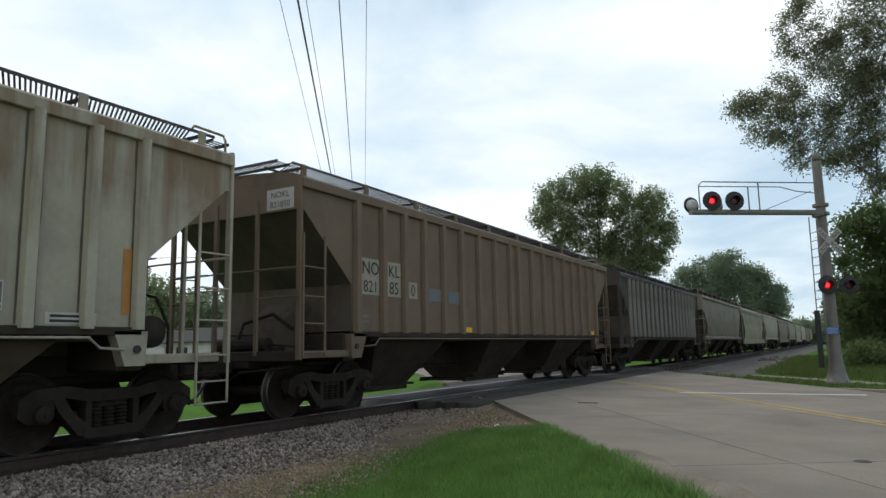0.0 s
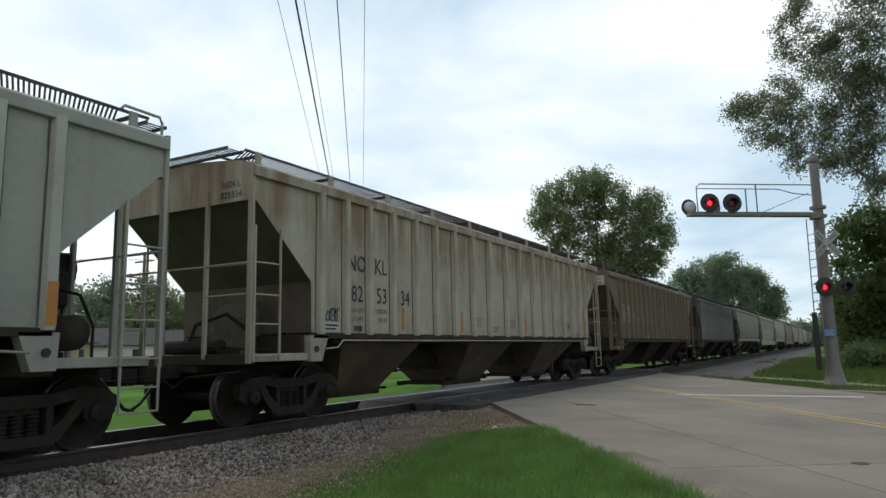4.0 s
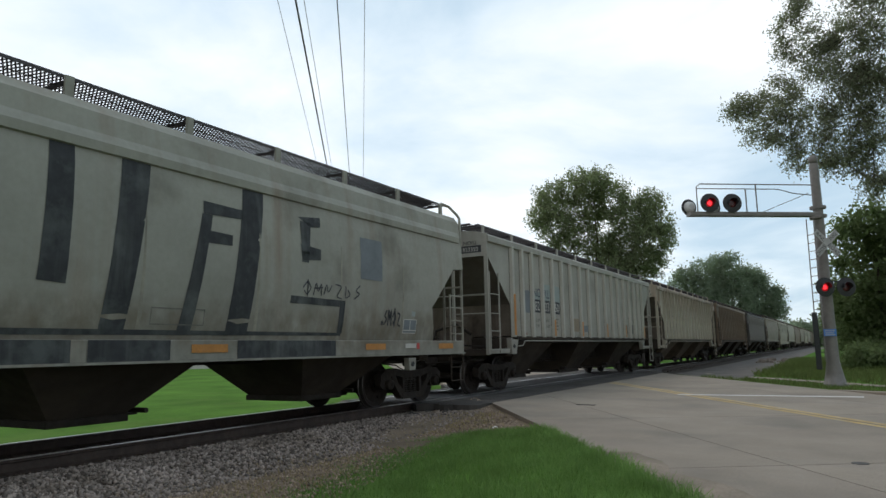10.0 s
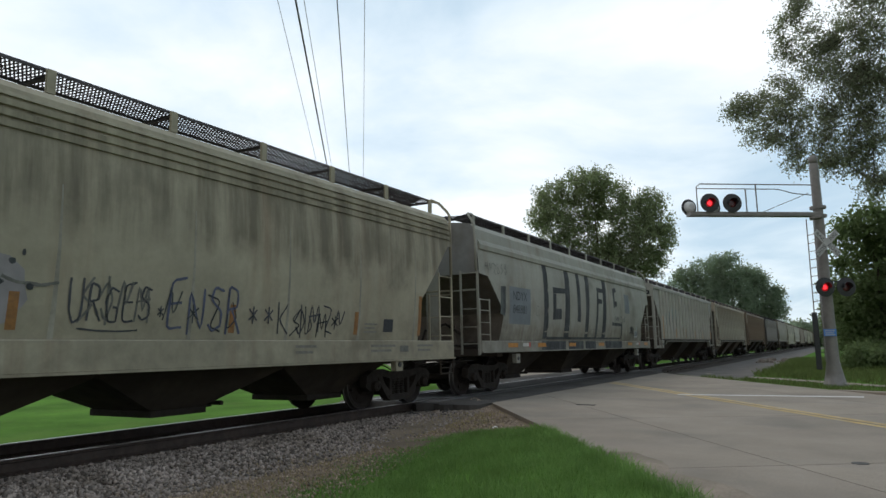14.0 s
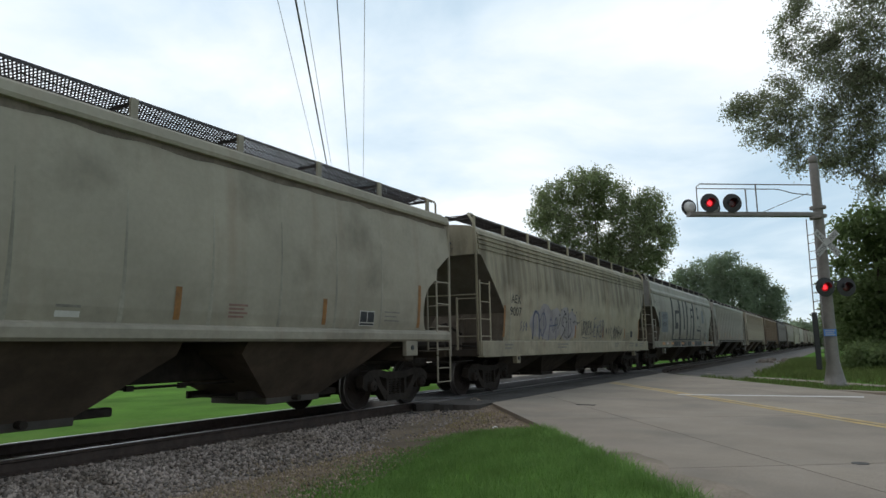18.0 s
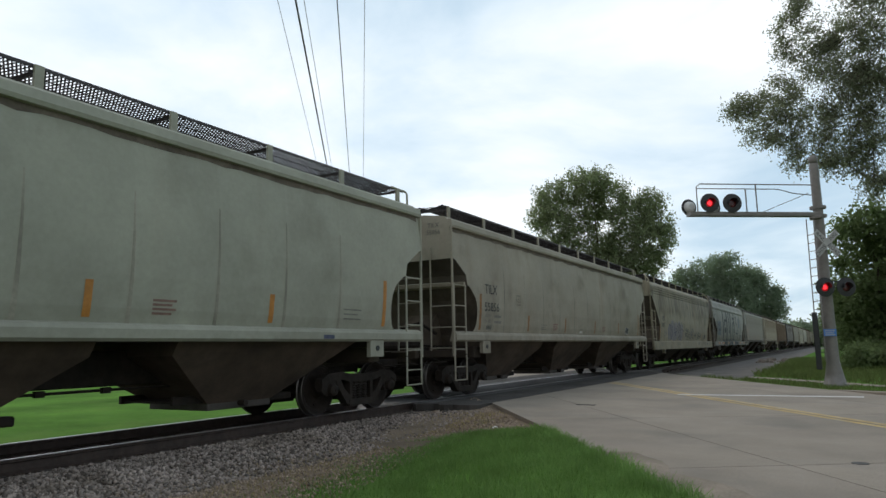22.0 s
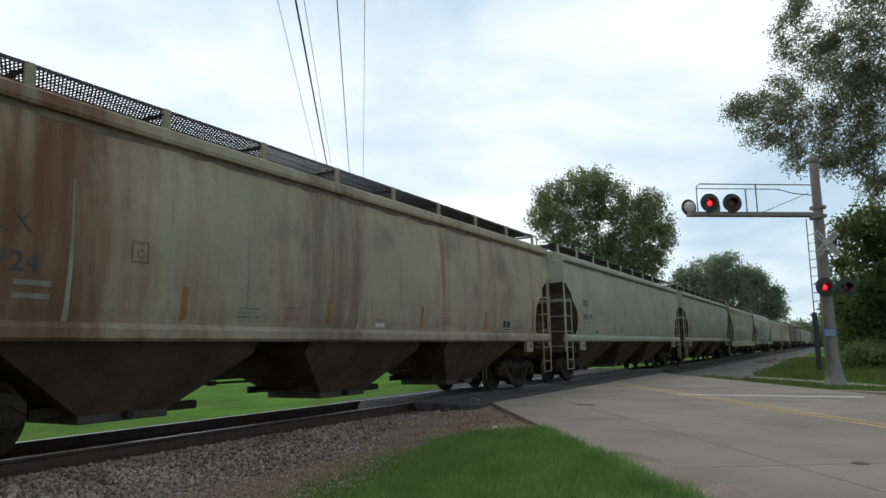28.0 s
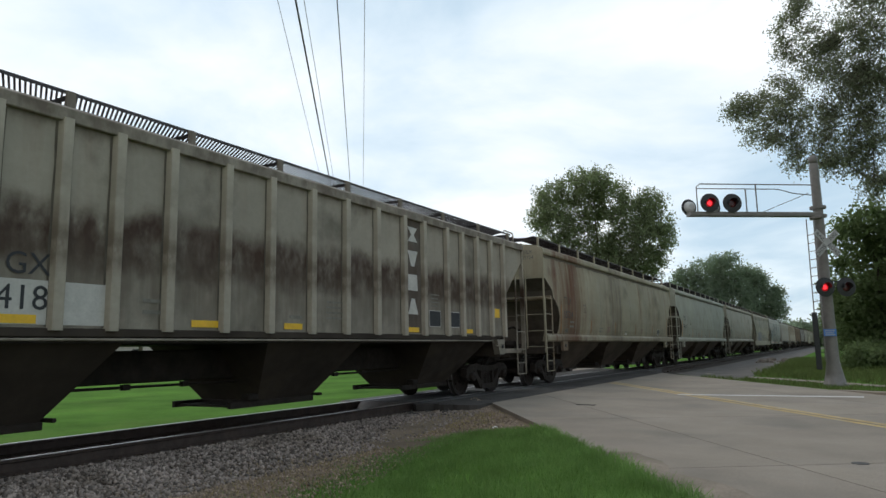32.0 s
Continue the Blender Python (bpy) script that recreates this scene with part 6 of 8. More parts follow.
    if s < 0:
        # brake pipes and dirt-laden gear on the platform
        g = Geo()
        g.tube([(-0.95, s * (half - 0.55), 1.24), (0.35, s * (half - 0.55), 1.24)], 0.12, 10)
        g.tube([(-0.35, s * (half - 0.5), 1.3), (-0.3, s * (half - 0.6), 1.62), (0.2, s * (half - 0.8), 1.78), (0.6, s * (half - 0.9), 1.5)], 0.035, 6)
        g.tube([(0.35, s * (half - 0.55), 1.24), (0.9, s * (half - 0.5), 1.2), (1.2, s * (half - 0.8), 1.18)], 0.022, 6)
        part("brake_pipework", g, [M_TRUCK], car, "sooty brake pipes on the end platform")
    # jacking bracket under the side, by the truck
    if kind == "ribbed":
        g = Geo().prism([(s * (half - 1.32), 1.40), (s * (half - 1.78), 1.40), (s * (half - 1.62), 0.98), (s * (half - 1.34), 0.98)], "x", 1.40, 1.56)
        g.box(-1.5, 1.5, min(s * (half - 0.1), s * (half - 1.40)), max(s * (half - 0.1), s * (half - 1.40)), 1.0, 1.12, 0.01)
    elif kind == "round":
        g = Geo().box(1.50, 1.60, min(s * (half - 1.40), s * (half - 1.82)), max(s * (half - 1.40), s * (half - 1.82)), 1.02, 1.32, 0.01)
    else:
        g = Geo().prism([(s * (half - 2.06), 0.98), (s * (half - 2.32), 0.98), (s * (half - 2.30), 0.74), (s * (half - 2.08), 0.74)], "x", 1.48, 1.60)
    g.tube([(1.56 if kind == "ribbed" else 1.60, s * (half - (1.47 if kind == "ribbed" else 1.61 if kind == "round" else 2.19)), 1.18 if not deep else 0.86), (1.585 if kind == "ribbed" else 1.615, s * (half - (1.47 if kind == "ribbed" else 1.61 if kind == "round" else 2.19)), 1.18 if not deep else 0.86)], 0.05, 12, mi=1)
    part("jacking_pad", g, [mpaint, M_BLACK], car, "painted bracket with a round hole")
    # coupler and hoses
    g = Geo().box(-0.09, 0.09, min(s * half, s * (half + 0.42)), max(s * half, s * (half + 0.42)), 0.76, 0.96, 0.02)
    g.box(-0.17, 0.17, min(s * (half + 0.36), s * (half + 0.74)), max(s * (half + 0.36), s * (half + 0.74)), 0.70, 1.0, 0.05)
    part("coupler", g, [M_TRUCK], car, "knuckle coupler")
    g = Geo().tube([(0.35 * s, s * half, 0.82), (0.38 * s, s * (half + 0.15), 0.62), (0.32 * s, s * (half + 0.4), 0.40), (0.12 * s, s * (half + 0.72), 0.32)], 0.026, 6)
    part("air_hose", g, [M_HOSE], car, "drooping black air hose", smooth=True)
    g = Geo().tube([(-1.4, s * (half + 0.03), 0.86), (-0.3, s * (half + 0.05), 0.78), (0.0, s * (half + 0.06), 0.62), (0.3, s * (half + 0.05), 0.78), (1.4, s * (half + 0.03), 0.86)], 0.016, 5)
    part("uncoupling_rod", g, [M_TRUCK], car)
    if brakewheel:
        g = Geo()
        y = s * (half + 0.03)
        ring = [(-0.62 + 0.26 * math.cos(k * math.pi / 8), y, 2.35 + 0.26 * math.sin(k * math.pi / 8)) for k in range(17)]
        g.tube(ring, 0.018, 5, caps=False)
        for k in range(4):
            g.tube([(-0.62, y, 2.35), (-0.62 + 0.26 * math.cos(k * math.pi / 2), y, 2.35 + 0.26 * math.sin(k * math.pi / 2))], 0.012, 4)
        part("brake_wheel", g, [M_TRUCK], car, "spoked hand brake wheel")
        part("brake_housing", Geo().box(-0.8, -0.44, min(s * half, s * (half - 0.2)), max(s * half, s * (half - 0.2)), 2.1, 2.6, 0.03), [M_TRUCK], car)
        g = Geo().box(-0.35, 0.30, min(s * (half - 0.95), s * (half - 0.45)), max(s * (half - 0.95), s * (half - 0.45)), 1.75, 2.25, 0.05)
        g.tube([(-0.02, s * (half - 0.7), 1.1), (-0.02, s * (half - 0.7), 1.8)], 0.07, 8)
        g.tube([(0.35, s * (half - 0.7), 2.0), (0.75, s * (half - 0.6), 1.9), (0.9, s * (half - 0.5), 1.5), (0.9, s * (half - 0.5), 1.1)], 0.022, 6)
        g.tube([(-0.2, s * (half - 0.5), 1.9), (-0.45, s * (half - 0.4), 1.6), (-0.5, s * (half - 0.3), 1.1)], 0.02, 6)
        part("brake_valve", g, [M_TRUCK], car, "dark brake valve with its pipes")
        g = Geo().tube([(-0.62, s * (half + 0.02), 2.1), (-0.62, s * (half - 0.02), 1.1)], 0.022, 6)
        part("brake_rod", g, [M_TRUCK], car)
        g = Geo().tube([(-0.9, s * (half - 0.75), 1.42), (0.9, s * (half - 0.75), 1.42)], 0.22, 12)
        part("air_tank", g, [M_UNDER], car, "brake air reservoir", smooth=True)


def weld_geo():
    """Uneven dark lines on both sides of a rib."""
    g = Geo()
    for q in (1, -1):
        rows = []
        for i in range(25):
            z = 1.46 + 2.32 * i / 24
            w = 0.012 + 0.012 * (1 + noise.noise((z * 2.3, q * 4.0, 1.0))) + 0.006 * noise.noise((z * 9, q * 2.0, 3.0))
            rows.append([(1.534, q * 0.08, z), (1.534, q * (0.088 + w), z)])
        g.grid(rows, flip=(q < 0))
    return g


WELD = weld_geo().mesh("weld_line", [M_WELD])


def build_car(kind, mid, length, mpaint, label, pockets=3, ribs=(), keyed=True, brake=1, dark=None, mrib=None, span=None, under=None, tail=None, mend=None):
    """One covered hopper car; mid: its middle along the train at 16 s."""
    half = length / 2
    car = thing("hopper_car", label, "hopper car", group="cars of the freight train", at=pose(TRACK_X, mid + travel(0), 0))
    CARS.append((car, mid))
    z0 = ENDS[kind][0][0]
    z1 = SIDES[kind][-1][0]
    for s in (1, -1):
        part("side_panel", side_sheet(kind, half, s, z0, z1), [mpaint], car, smooth=(kind != "ribbed"), fix=False)
        rows = end_sheet(kind, half, s, z0, z1)
        cut = next(i for i, r in enumerate(rows) if abs(r[0][1]) >= half - 0.05)
        knee = {"ribbed": 2.28, "sill": 2.02, "slant": 2.04, "round": 2.56}[kind]
        low = max(i for i, r in enumerate(rows[:cut]) if r[0][2] <= knee + 0.001)
        part("bulkhead", Geo().grid(rows[:low + 1]), [M_BULK], car, "dark blotched lower end sheet")
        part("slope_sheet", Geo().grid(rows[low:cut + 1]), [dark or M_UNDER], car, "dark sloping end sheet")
        part("end_panel", Geo().grid(rows[cut:]), [mend or mpaint], car)
    # roof and eave
    ev = {"ribbed": 0.06, "sill": 0.36, "slant": 0.22, "round": 0.16}[kind]
    w1 = side_x(kind, z1)
    top = z1 + ev + {"ribbed": 0.0, "sill": 0.08, "slant": 0.05, "round": 0.04}[kind]
    roof_prof = [(w1, z1), (w1 + 0.015, z1 + 0.01), (w1 - 0.03, z1 + ev), (1.40, top + 0.05), (1.25, top + 0.08), (0.85, top + 0.13), (0.4, top + 0.17), (0, top + 0.18)]
    roof_prof = roof_prof + [(-x, z) for x, z in roof_prof[-2::-1]]
    yy = half + 0.003
    g = Geo().grid([[(x, y, z) for x, z in roof_prof] for y in (-yy, -yy / 2, 0, yy / 2, yy)], flip=True)
    for s in (1, -1):
        g.add([(x, s * yy, z) for x, z in roof_prof], [tuple(range(len(roof_prof)))], 1)
    part("roof", g, [mpaint, mend or mpaint], car, fix=True)
    for s in (1, -1):
        g = Geo()
        if kind == "ribbed":
            g.box(min(s * 1.53, s * 1.60), max(s * 1.53, s * 1.60), -half, half, z1 - 0.14, z1 + 0.02, 0.01)
        elif kind == "round":
            g.prism([(s * 1.50, z1 - 0.02), (s * 1.585, z1 - 0.01), (s * 1.60, z1 + 0.04), (s * 1.575, z1 + 0.16), (s * 1.48, z1 + 0.2)], "y", -half, half)
        elif kind == "sill":
            g.prism([(s * 1.50, z1 - 0.16), (s * 1.59, z1 - 0.13), (s * 1.60, z1 - 0.02), (s * 1.56, z1 + 0.06), (s * 1.46, z1 + 0.22), (s * 1.42, z1 + 0.1)], "y", -half + 0.1, half - 0.1)
        else:
            for k in range(3):
                m = Geo().prism([(s * 1.50, z1 - 0.26 + 0.12 * k), (s * 1.59 - s * 0.012 * k, z1 - 0.24 + 0.12 * k), (s * 1.59 - s * 0.012 * k, z1 - 0.17 + 0.12 * k), (s * 1.50, z1 - 0.15 + 0.12 * k)], "y", -half + 0.05, half - 0.05)
                part("moulding", m, [mpaint], car)
            g.prism([(s * 1.46, z1 + 0.10), (s * 1.56, z1 + 0.11), (s * 1.54, z1 + 0.16), (s * 1.44, z1 + 0.17)], "y", -half + 0.05, half - 0.05)
        part("eave", g, [mpaint], car, "roof edge rail")
        if kind == "round" and keyed and s > 0:
            # one dark strip for the grime and the eave's shade below it
            rnd = random.Random(round(half * 100) + len(car.name))
            rows = []
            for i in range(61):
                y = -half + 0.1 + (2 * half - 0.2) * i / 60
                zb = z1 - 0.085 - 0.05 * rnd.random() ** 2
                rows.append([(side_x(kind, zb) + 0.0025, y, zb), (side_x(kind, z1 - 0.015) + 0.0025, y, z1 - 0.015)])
            part("grime_line", Geo().grid(rows), [M_EDGE], car, "grime and painted shade along the foot of the roof edge", fix=False)
        # side sill
        g = Geo()
        if kind == "ribbed":
            g.box(min(s * 1.46, s * 1.56), max(s * 1.46, s * 1.56), -half + 1.40, half - 1.40, z0 - 0.10, z0 - 0.004, 0.008)
            pts = [(s * 1.60, -half + 1.66, z0 - 0.27), (s * 1.60, -half + 1.98, z0 - 0.25), (s * 1.60, -half + 2.12, z0 - 0.13), (s * 1.60, half - 2.12, z0 - 0.13), (s * 1.60, half - 1.98, z0 - 0.25), (s * 1.60, half - 1.66, z0 - 0.27)]
            part("air_pipe", Geo().tube(pts, 0.017, 6), [mpaint], car, "thin pipe along the side sill", smooth=True)
        elif kind == "round":
            g.prism([(s * 1.44, 1.31), (s * 1.58, 1.30), (s * 1.62, 1.34), (s * 1.62, 1.45), (s * 1.59, 1.50), (s * 1.50, 1.54)], "y", -half + 0.06, half - 0.06)
        else:
            zl = 1.05 if kind == "sill" else 0.95
            g.box(min(s * 1.52, s * 1.625), max(s * 1.52, s * 1.625), -half + 0.04, half - 0.04, zl, 1.32, 0.015)
            g.box(min(s * 1.48, s * 1.66), max(s * 1.48, s * 1.66), -half + 0.04, half - 0.04, zl - 0.02, zl + 0.01)
        part("side_sill", g, [M_UNDER if kind == "ribbed" else mpaint], car, "long side sill")
    if kind == "ribbed":
        for s in (1, -1):
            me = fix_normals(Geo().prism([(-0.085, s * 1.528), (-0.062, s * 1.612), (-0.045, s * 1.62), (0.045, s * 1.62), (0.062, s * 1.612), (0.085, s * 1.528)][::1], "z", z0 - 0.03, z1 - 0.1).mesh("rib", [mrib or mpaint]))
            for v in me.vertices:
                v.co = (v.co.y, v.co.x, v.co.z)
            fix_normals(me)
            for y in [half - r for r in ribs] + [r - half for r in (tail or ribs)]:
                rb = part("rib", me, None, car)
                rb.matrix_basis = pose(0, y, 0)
                if s > 0 and keyed:
                    part("weld_line", WELD, None, rb)
    else:
        # welded seams, with a darker strip that widens towards the foot
        first, gap, count = {"round": (0.67, 1.352, 5), "sill": (0.0, 1.96, 4), "slant": (1.02, 1.855, 4)}[kind]
        ys = sorted(set(round(q * (first + gap * k), 3) for k in range(count) for q in (1, -1))) if kind != "slant" else [1.02 + gap * k for k in range(-4, 4)]
        for y in ys:
            for w, lift, zlo, zhi, m in ((0.050, 0.0015, z0 + 0.02, z1 - 0.12, mpaint), (0.030, 0.0040, z0 + 0.02, z1 - 0.75, M_SEAM)):
                zs = sorted(set([zlo + (zhi - zlo) * j / 12 for j in range(13)] + [z for z, _ in SIDES[kind] if zlo < z < zhi]))
                rows = []
                for z in zs:
                    ww = w if m is mpaint else w * (1.15 - 0.85 * (z - zlo) / (zhi - zlo))
                    x = side_x(kind, z) + lift
                    rows.append([(x, y - ww, z), (x + 0.0015, y, z), (x, y + ww, z)])
                part("seam", Geo().grid(rows), [m], car, fix=False)
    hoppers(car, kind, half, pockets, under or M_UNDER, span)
    walkway(car, half, kind, mpaint)
    for s in (1, -1):
        end_gear(car, kind, half, s, mpaint, s == brake)
        add_truck(car, s * (half - 1.42), keyed)
    return car, half


RIBS = (1.47, 2.13, 2.82, 3.60, 4.43, 5.25, 6.08, 7.0, 7.9)


def stripe(car, kind, ys, z0=1.55, z1=2.0, w=0.10, mat_=None, base=None):
    for y in ys:
        patch(car, kind, "reflective_stripe", y - w / 2, y + w / 2, z0, z1, mat_ or M_ORANGE, "faded orange reflective stripe", base=base, n=9)


RIBS_B = (1.50, 2.32, 3.06, 3.82, 4.62, 5.45, 6.32, 7.21, 8.13)
RIBS_J = (1.30, 2.04, 2.80, 3.55, 4.27, 5.25, 6.01, 6.94, 7.88)
PANEL, RIB = 1.532, 1.622                 # faces of a ribbed side's sheet and of its ribs


def shape(car, kind, tl, tr, br, bl, mat_, name="paint_patch", label="", lift=0.007, base=None, n=7):
    """A painted four-cornered patch on the side; corners as (y, z)."""
    rows = []
    for i in range(n + 1):
        t = i / n
        row = []
        for a, b in ((bl, tl), (br, tr)):
            y, z = a[0] + (b[0] - a[0]) * t, a[1] + (b[1] - a[1]) * t
            row.append(((base or side_x(kind, z)) + lift, y, z))
        rows.append(row)
    return part(name, Geo().grid(rows), [mat_], car, label, fix=False)


def scribble(car, kind, y0, y1, z0, z1, seed, mat_, letters=6, w=0.028, base=None):
    """Loose spray-painted strokes that spell nothing."""
    rnd = random.Random(seed)
    g = Geo()
    step = (y1 - y0) / letters
    for k in range(letters):
        a = y0 + step * k
        for _ in range(2):
            pts = []
            py, pz = a + rnd.uniform(0, 0.4) * step, z0 + rnd.uniform(0, 1) * (z1 - z0)
            ang = rnd.uniform(0, 6.28)
            for j in range(14):
                pts.append((py, pz))
                ang += rnd.uniform(-0.2, 0.95)
                py += math.cos(ang) * step * 0.16
                pz += math.sin(ang) * (z1 - z0) * 0.24
                py, pz = min(max(py, a - 0.1 * step), a + 1.05 * step), min(max(pz, z0), z1)
            rows = []
            for j, (y, z) in enumerate(pts):
                q = pts[min(j + 1, len(pts) - 1)]
                p = pts[max(j - 1, 0)]
                dy, dz = q[0] - p[0], q[1] - p[1]
                ln_ = math.hypot(dy, dz) or 1.0
                oy, oz = -dz / ln_ * w / 2, dy / ln_ * w / 2
                rows.append([((base or side_x(kind, z + oz)) + 0.008, y + oy, z + oz), ((base or side_x(kind, z - oz)) + 0.008, y - oy, z - oz)])
            g.grid(rows)
    return part("graffiti", g, [mat_], car, "loose spray-painted scrawl", fix=False)


STROKES = {
    "U": [[(0, 1), (0, 0.25), (0.3, 0), (0.75, 0.1), (0.85, 1)]], "R": [[(0, 0), (0.05, 1), (0.7, 0.9), (0.65, 0.55), (0.1, 0.5)], [(0.3, 0.5), (0.9, 0)]],
    "G": [[(0.9, 0.85), (0.4, 1), (0, 0.6), (0.2, 0.05), (0.8, 0), (0.85, 0.4), (0.5, 0.42)]], "E": [[(0.9, 1), (0.05, 0.95), (0, 0), (0.85, 0.05)], [(0.03, 0.5), (0.7, 0.52)]],
    "S": [[(0.9, 0.9), (0.3, 1), (0.1, 0.7), (0.8, 0.45), (0.8, 0.1), (0.3, 0), (0, 0.15)]], "N": [[(0, 0), (0.05, 1), (0.8, 0), (0.9, 1)]],
    "K": [[(0.05, 1), (0.1, 0)], [(0.8, 0.95), (0.12, 0.45), (0.9, 0.0)]], "*": [[(0.5, 0.7), (0.5, 0.2)], [(0.2, 0.6), (0.8, 0.3)], [(0.2, 0.3), (0.8, 0.6)]],
    "1": [[(0, 0.2), (0.3, 1), (0.5, 0.3), (0.9, 0.9)]], "2": [[(0.1, 1), (0.2, 0), (0.8, 0.3), (0.4, 0.7)]], "3": [[(0, 0.5), (0.5, 1), (0.9, 0.5), (0.5, 0), (0.2, 0.3)], [(0.5, 1.1), (0.6, -0.1)]],
    "4": [[(0.1, 0.9), (0.9, 0.8), (0.3, 0.1), (1, 0)]], "5": [[(0.8, 1), (0.2, 0.6), (0.9, 0.4), (0.1, 0)]], "6": [[(0, 0), (0.2, 1), (0.5, 0.2), (0.8, 1), (0.9, 0)], [(0, 0.5), (1, 0.6)]],
    "_": [[(0, 0.3), (0.3, 0.1), (0.7, 0.05), (1, 0.2)]], "b": [[(0, 1), (0.05, 0), (0.7, 0.1), (0.7, 0.45), (0.1, 0.5)]], " ": [],
}


def tag(car, kind, word, y0, y1, z0, z1, mat_, w=0.025, seed=1, base=None, label="hand-sprayed graffiti letters"):
    """Hand-drawn spray letters along the side."""
    rnd = random.Random(seed)
    g = Geo()
    step = (y1 - y0) / len(word)
    for k, ch in enumerate(word):
        hgt, low_, lean = rnd.uniform(0.82, 1.05), rnd.uniform(-0.06, 0.08), rnd.uniform(-0.05, 0.12)
        for line in STROKES[ch]:
            way = []
            for (ua, va), (ub, vb) in zip(line, line[1:]):
                for j in range(4):
                    t = j / 4
                    way.append((ua + (ub - ua) * t + rnd.uniform(-0.025, 0.025), va + (vb - va) * t + rnd.uniform(-0.02, 0.02)))
            way.append(line[-1])
            sm = [way[0]] + [((a[0] + 2 * b[0] + c[0]) / 4, (a[1] + 2 * b[1] + c[1]) / 4) for a, b, c in zip(way, way[1:], way[2:])] + [way[-1]]
            pts = [(y0 + step * (k + 0.08 + (u + lean * v) * 0.84), z0 + (z1 - z0) * (low_ + v * hgt)) for u, v in sm]
            rows = []
            for j, (y, z) in enumerate(pts):
                q, p = pts[min(j + 1, len(pts) - 1)], pts[max(j - 1, 0)]
                dy, dz = q[0] - p[0], q[1] - p[1]
                ln_ = math.hypot(dy, dz) or 1.0
                ww = w * rnd.uniform(0.75, 1.2) / 2
                oy, oz = -dz / ln_ * ww, dy / ln_ * ww
                rows.append([((base or side_x(kind, z + oz)) + 0.0085, y + oy, z + oz), ((base or side_x(kind, z - oz)) + 0.0085, y - oy, z - oz)])
            g.grid(rows)
    return part("graffiti", g, [mat_], car, label, fix=False)


def blotch(car, kind, y, z, ry, rz, mat_, seed, lift=0.005, label="blotch of old paint"):
    """A ragged-edged patch of paint."""
    rnd = random.Random(seed)
    n = 26
    rr = [1 + 0.22 * noise.noise((math.cos(6.283 * i / n) * 1.6 + seed, math.sin(6.283 * i / n) * 1.6, 0.3)) + rnd.uniform(-0.05, 0.05) for i in range(n)]
    rows = []
    for f in (0.02, 0.35, 0.7, 1.0):
        row = []
        for i in range(n + 1):
            a = 6.283185 * i / n
            yy, zz = y + ry * f * rr[i % n] * math.cos(a), z + rz * f * rr[i % n] * math.sin(a)
            row.append((side_x(kind, zz) + lift, yy, zz))
        rows.append(row)
    return part("paint_blotch", Geo().grid(rows), [mat_], car, label, fix=False)


def inspection(car, kind, y0, y1, z0, z1, mat_, base=None):
    """White-framed inspection stencil with two dark fields and a bar."""
    patch(car, kind, "stencil_panel", y0, y1, z0, z1, M_PLATE, "white-framed inspection stencil", base=base)
    w, h = y1 - y0, z1 - z0
    for a, b, c, e in ((0.035, 0.475, 0.25, 0.95), (0.525, 0.965, 0.25, 0.95), (0.035, 0.965, 0.05, 0.18)):
        patch(car, kind, "stencil_field", y0 + a * w, y0 + b * w, z0 + c * h, z0 + e * h, mat_, lift=0.010, base=base)


def box_mark(car, kind, y, z, w, h, mat_, base=None):
    """A thin outlined square stencil."""
    t = 0.014
    for y0, y1, z0, z1 in ((y - w / 2, y + w / 2, z + h / 2 - t, z + h / 2), (y - w / 2, y + w / 2, z - h / 2, z - h / 2 + t), (y - w / 2, y - w / 2 + t, z - h / 2 + t, z + h / 2 - t), (y + w / 2 - t, y + w / 2, z - h / 2 + t, z + h / 2 - t)):
        patch(car, kind, "stencil_line", y0, y1, z0, z1, mat_, base=base, n=1)


def end_mark(car, half, lines, mat_, z=3.66, plate=None, x=1.10, size=0.15, number=None):
    """Small lettering on the upper end sheet that faces back along the train."""
    y = -half - 0.012
    if plate:
        part("mark_plate", Geo().box(x - 0.30, x + 0.30, y + 0.004, y + 0.010, z - 0.03 - 0.17 * (len(lines) - 1), z + (0.15 if number is None else -0.02)), [plate], car, "painted panel behind the end mark")
    for i, body in enumerate(lines):
        me = text_mesh(body, size)
        for v in me.vertices:
            v.co = (x + v.co.x, y, z - 0.165 * i + v.co.y)
        me.materials.append(number if number and i else mat_)
        part("lettering", me, None, car, "small end mark")


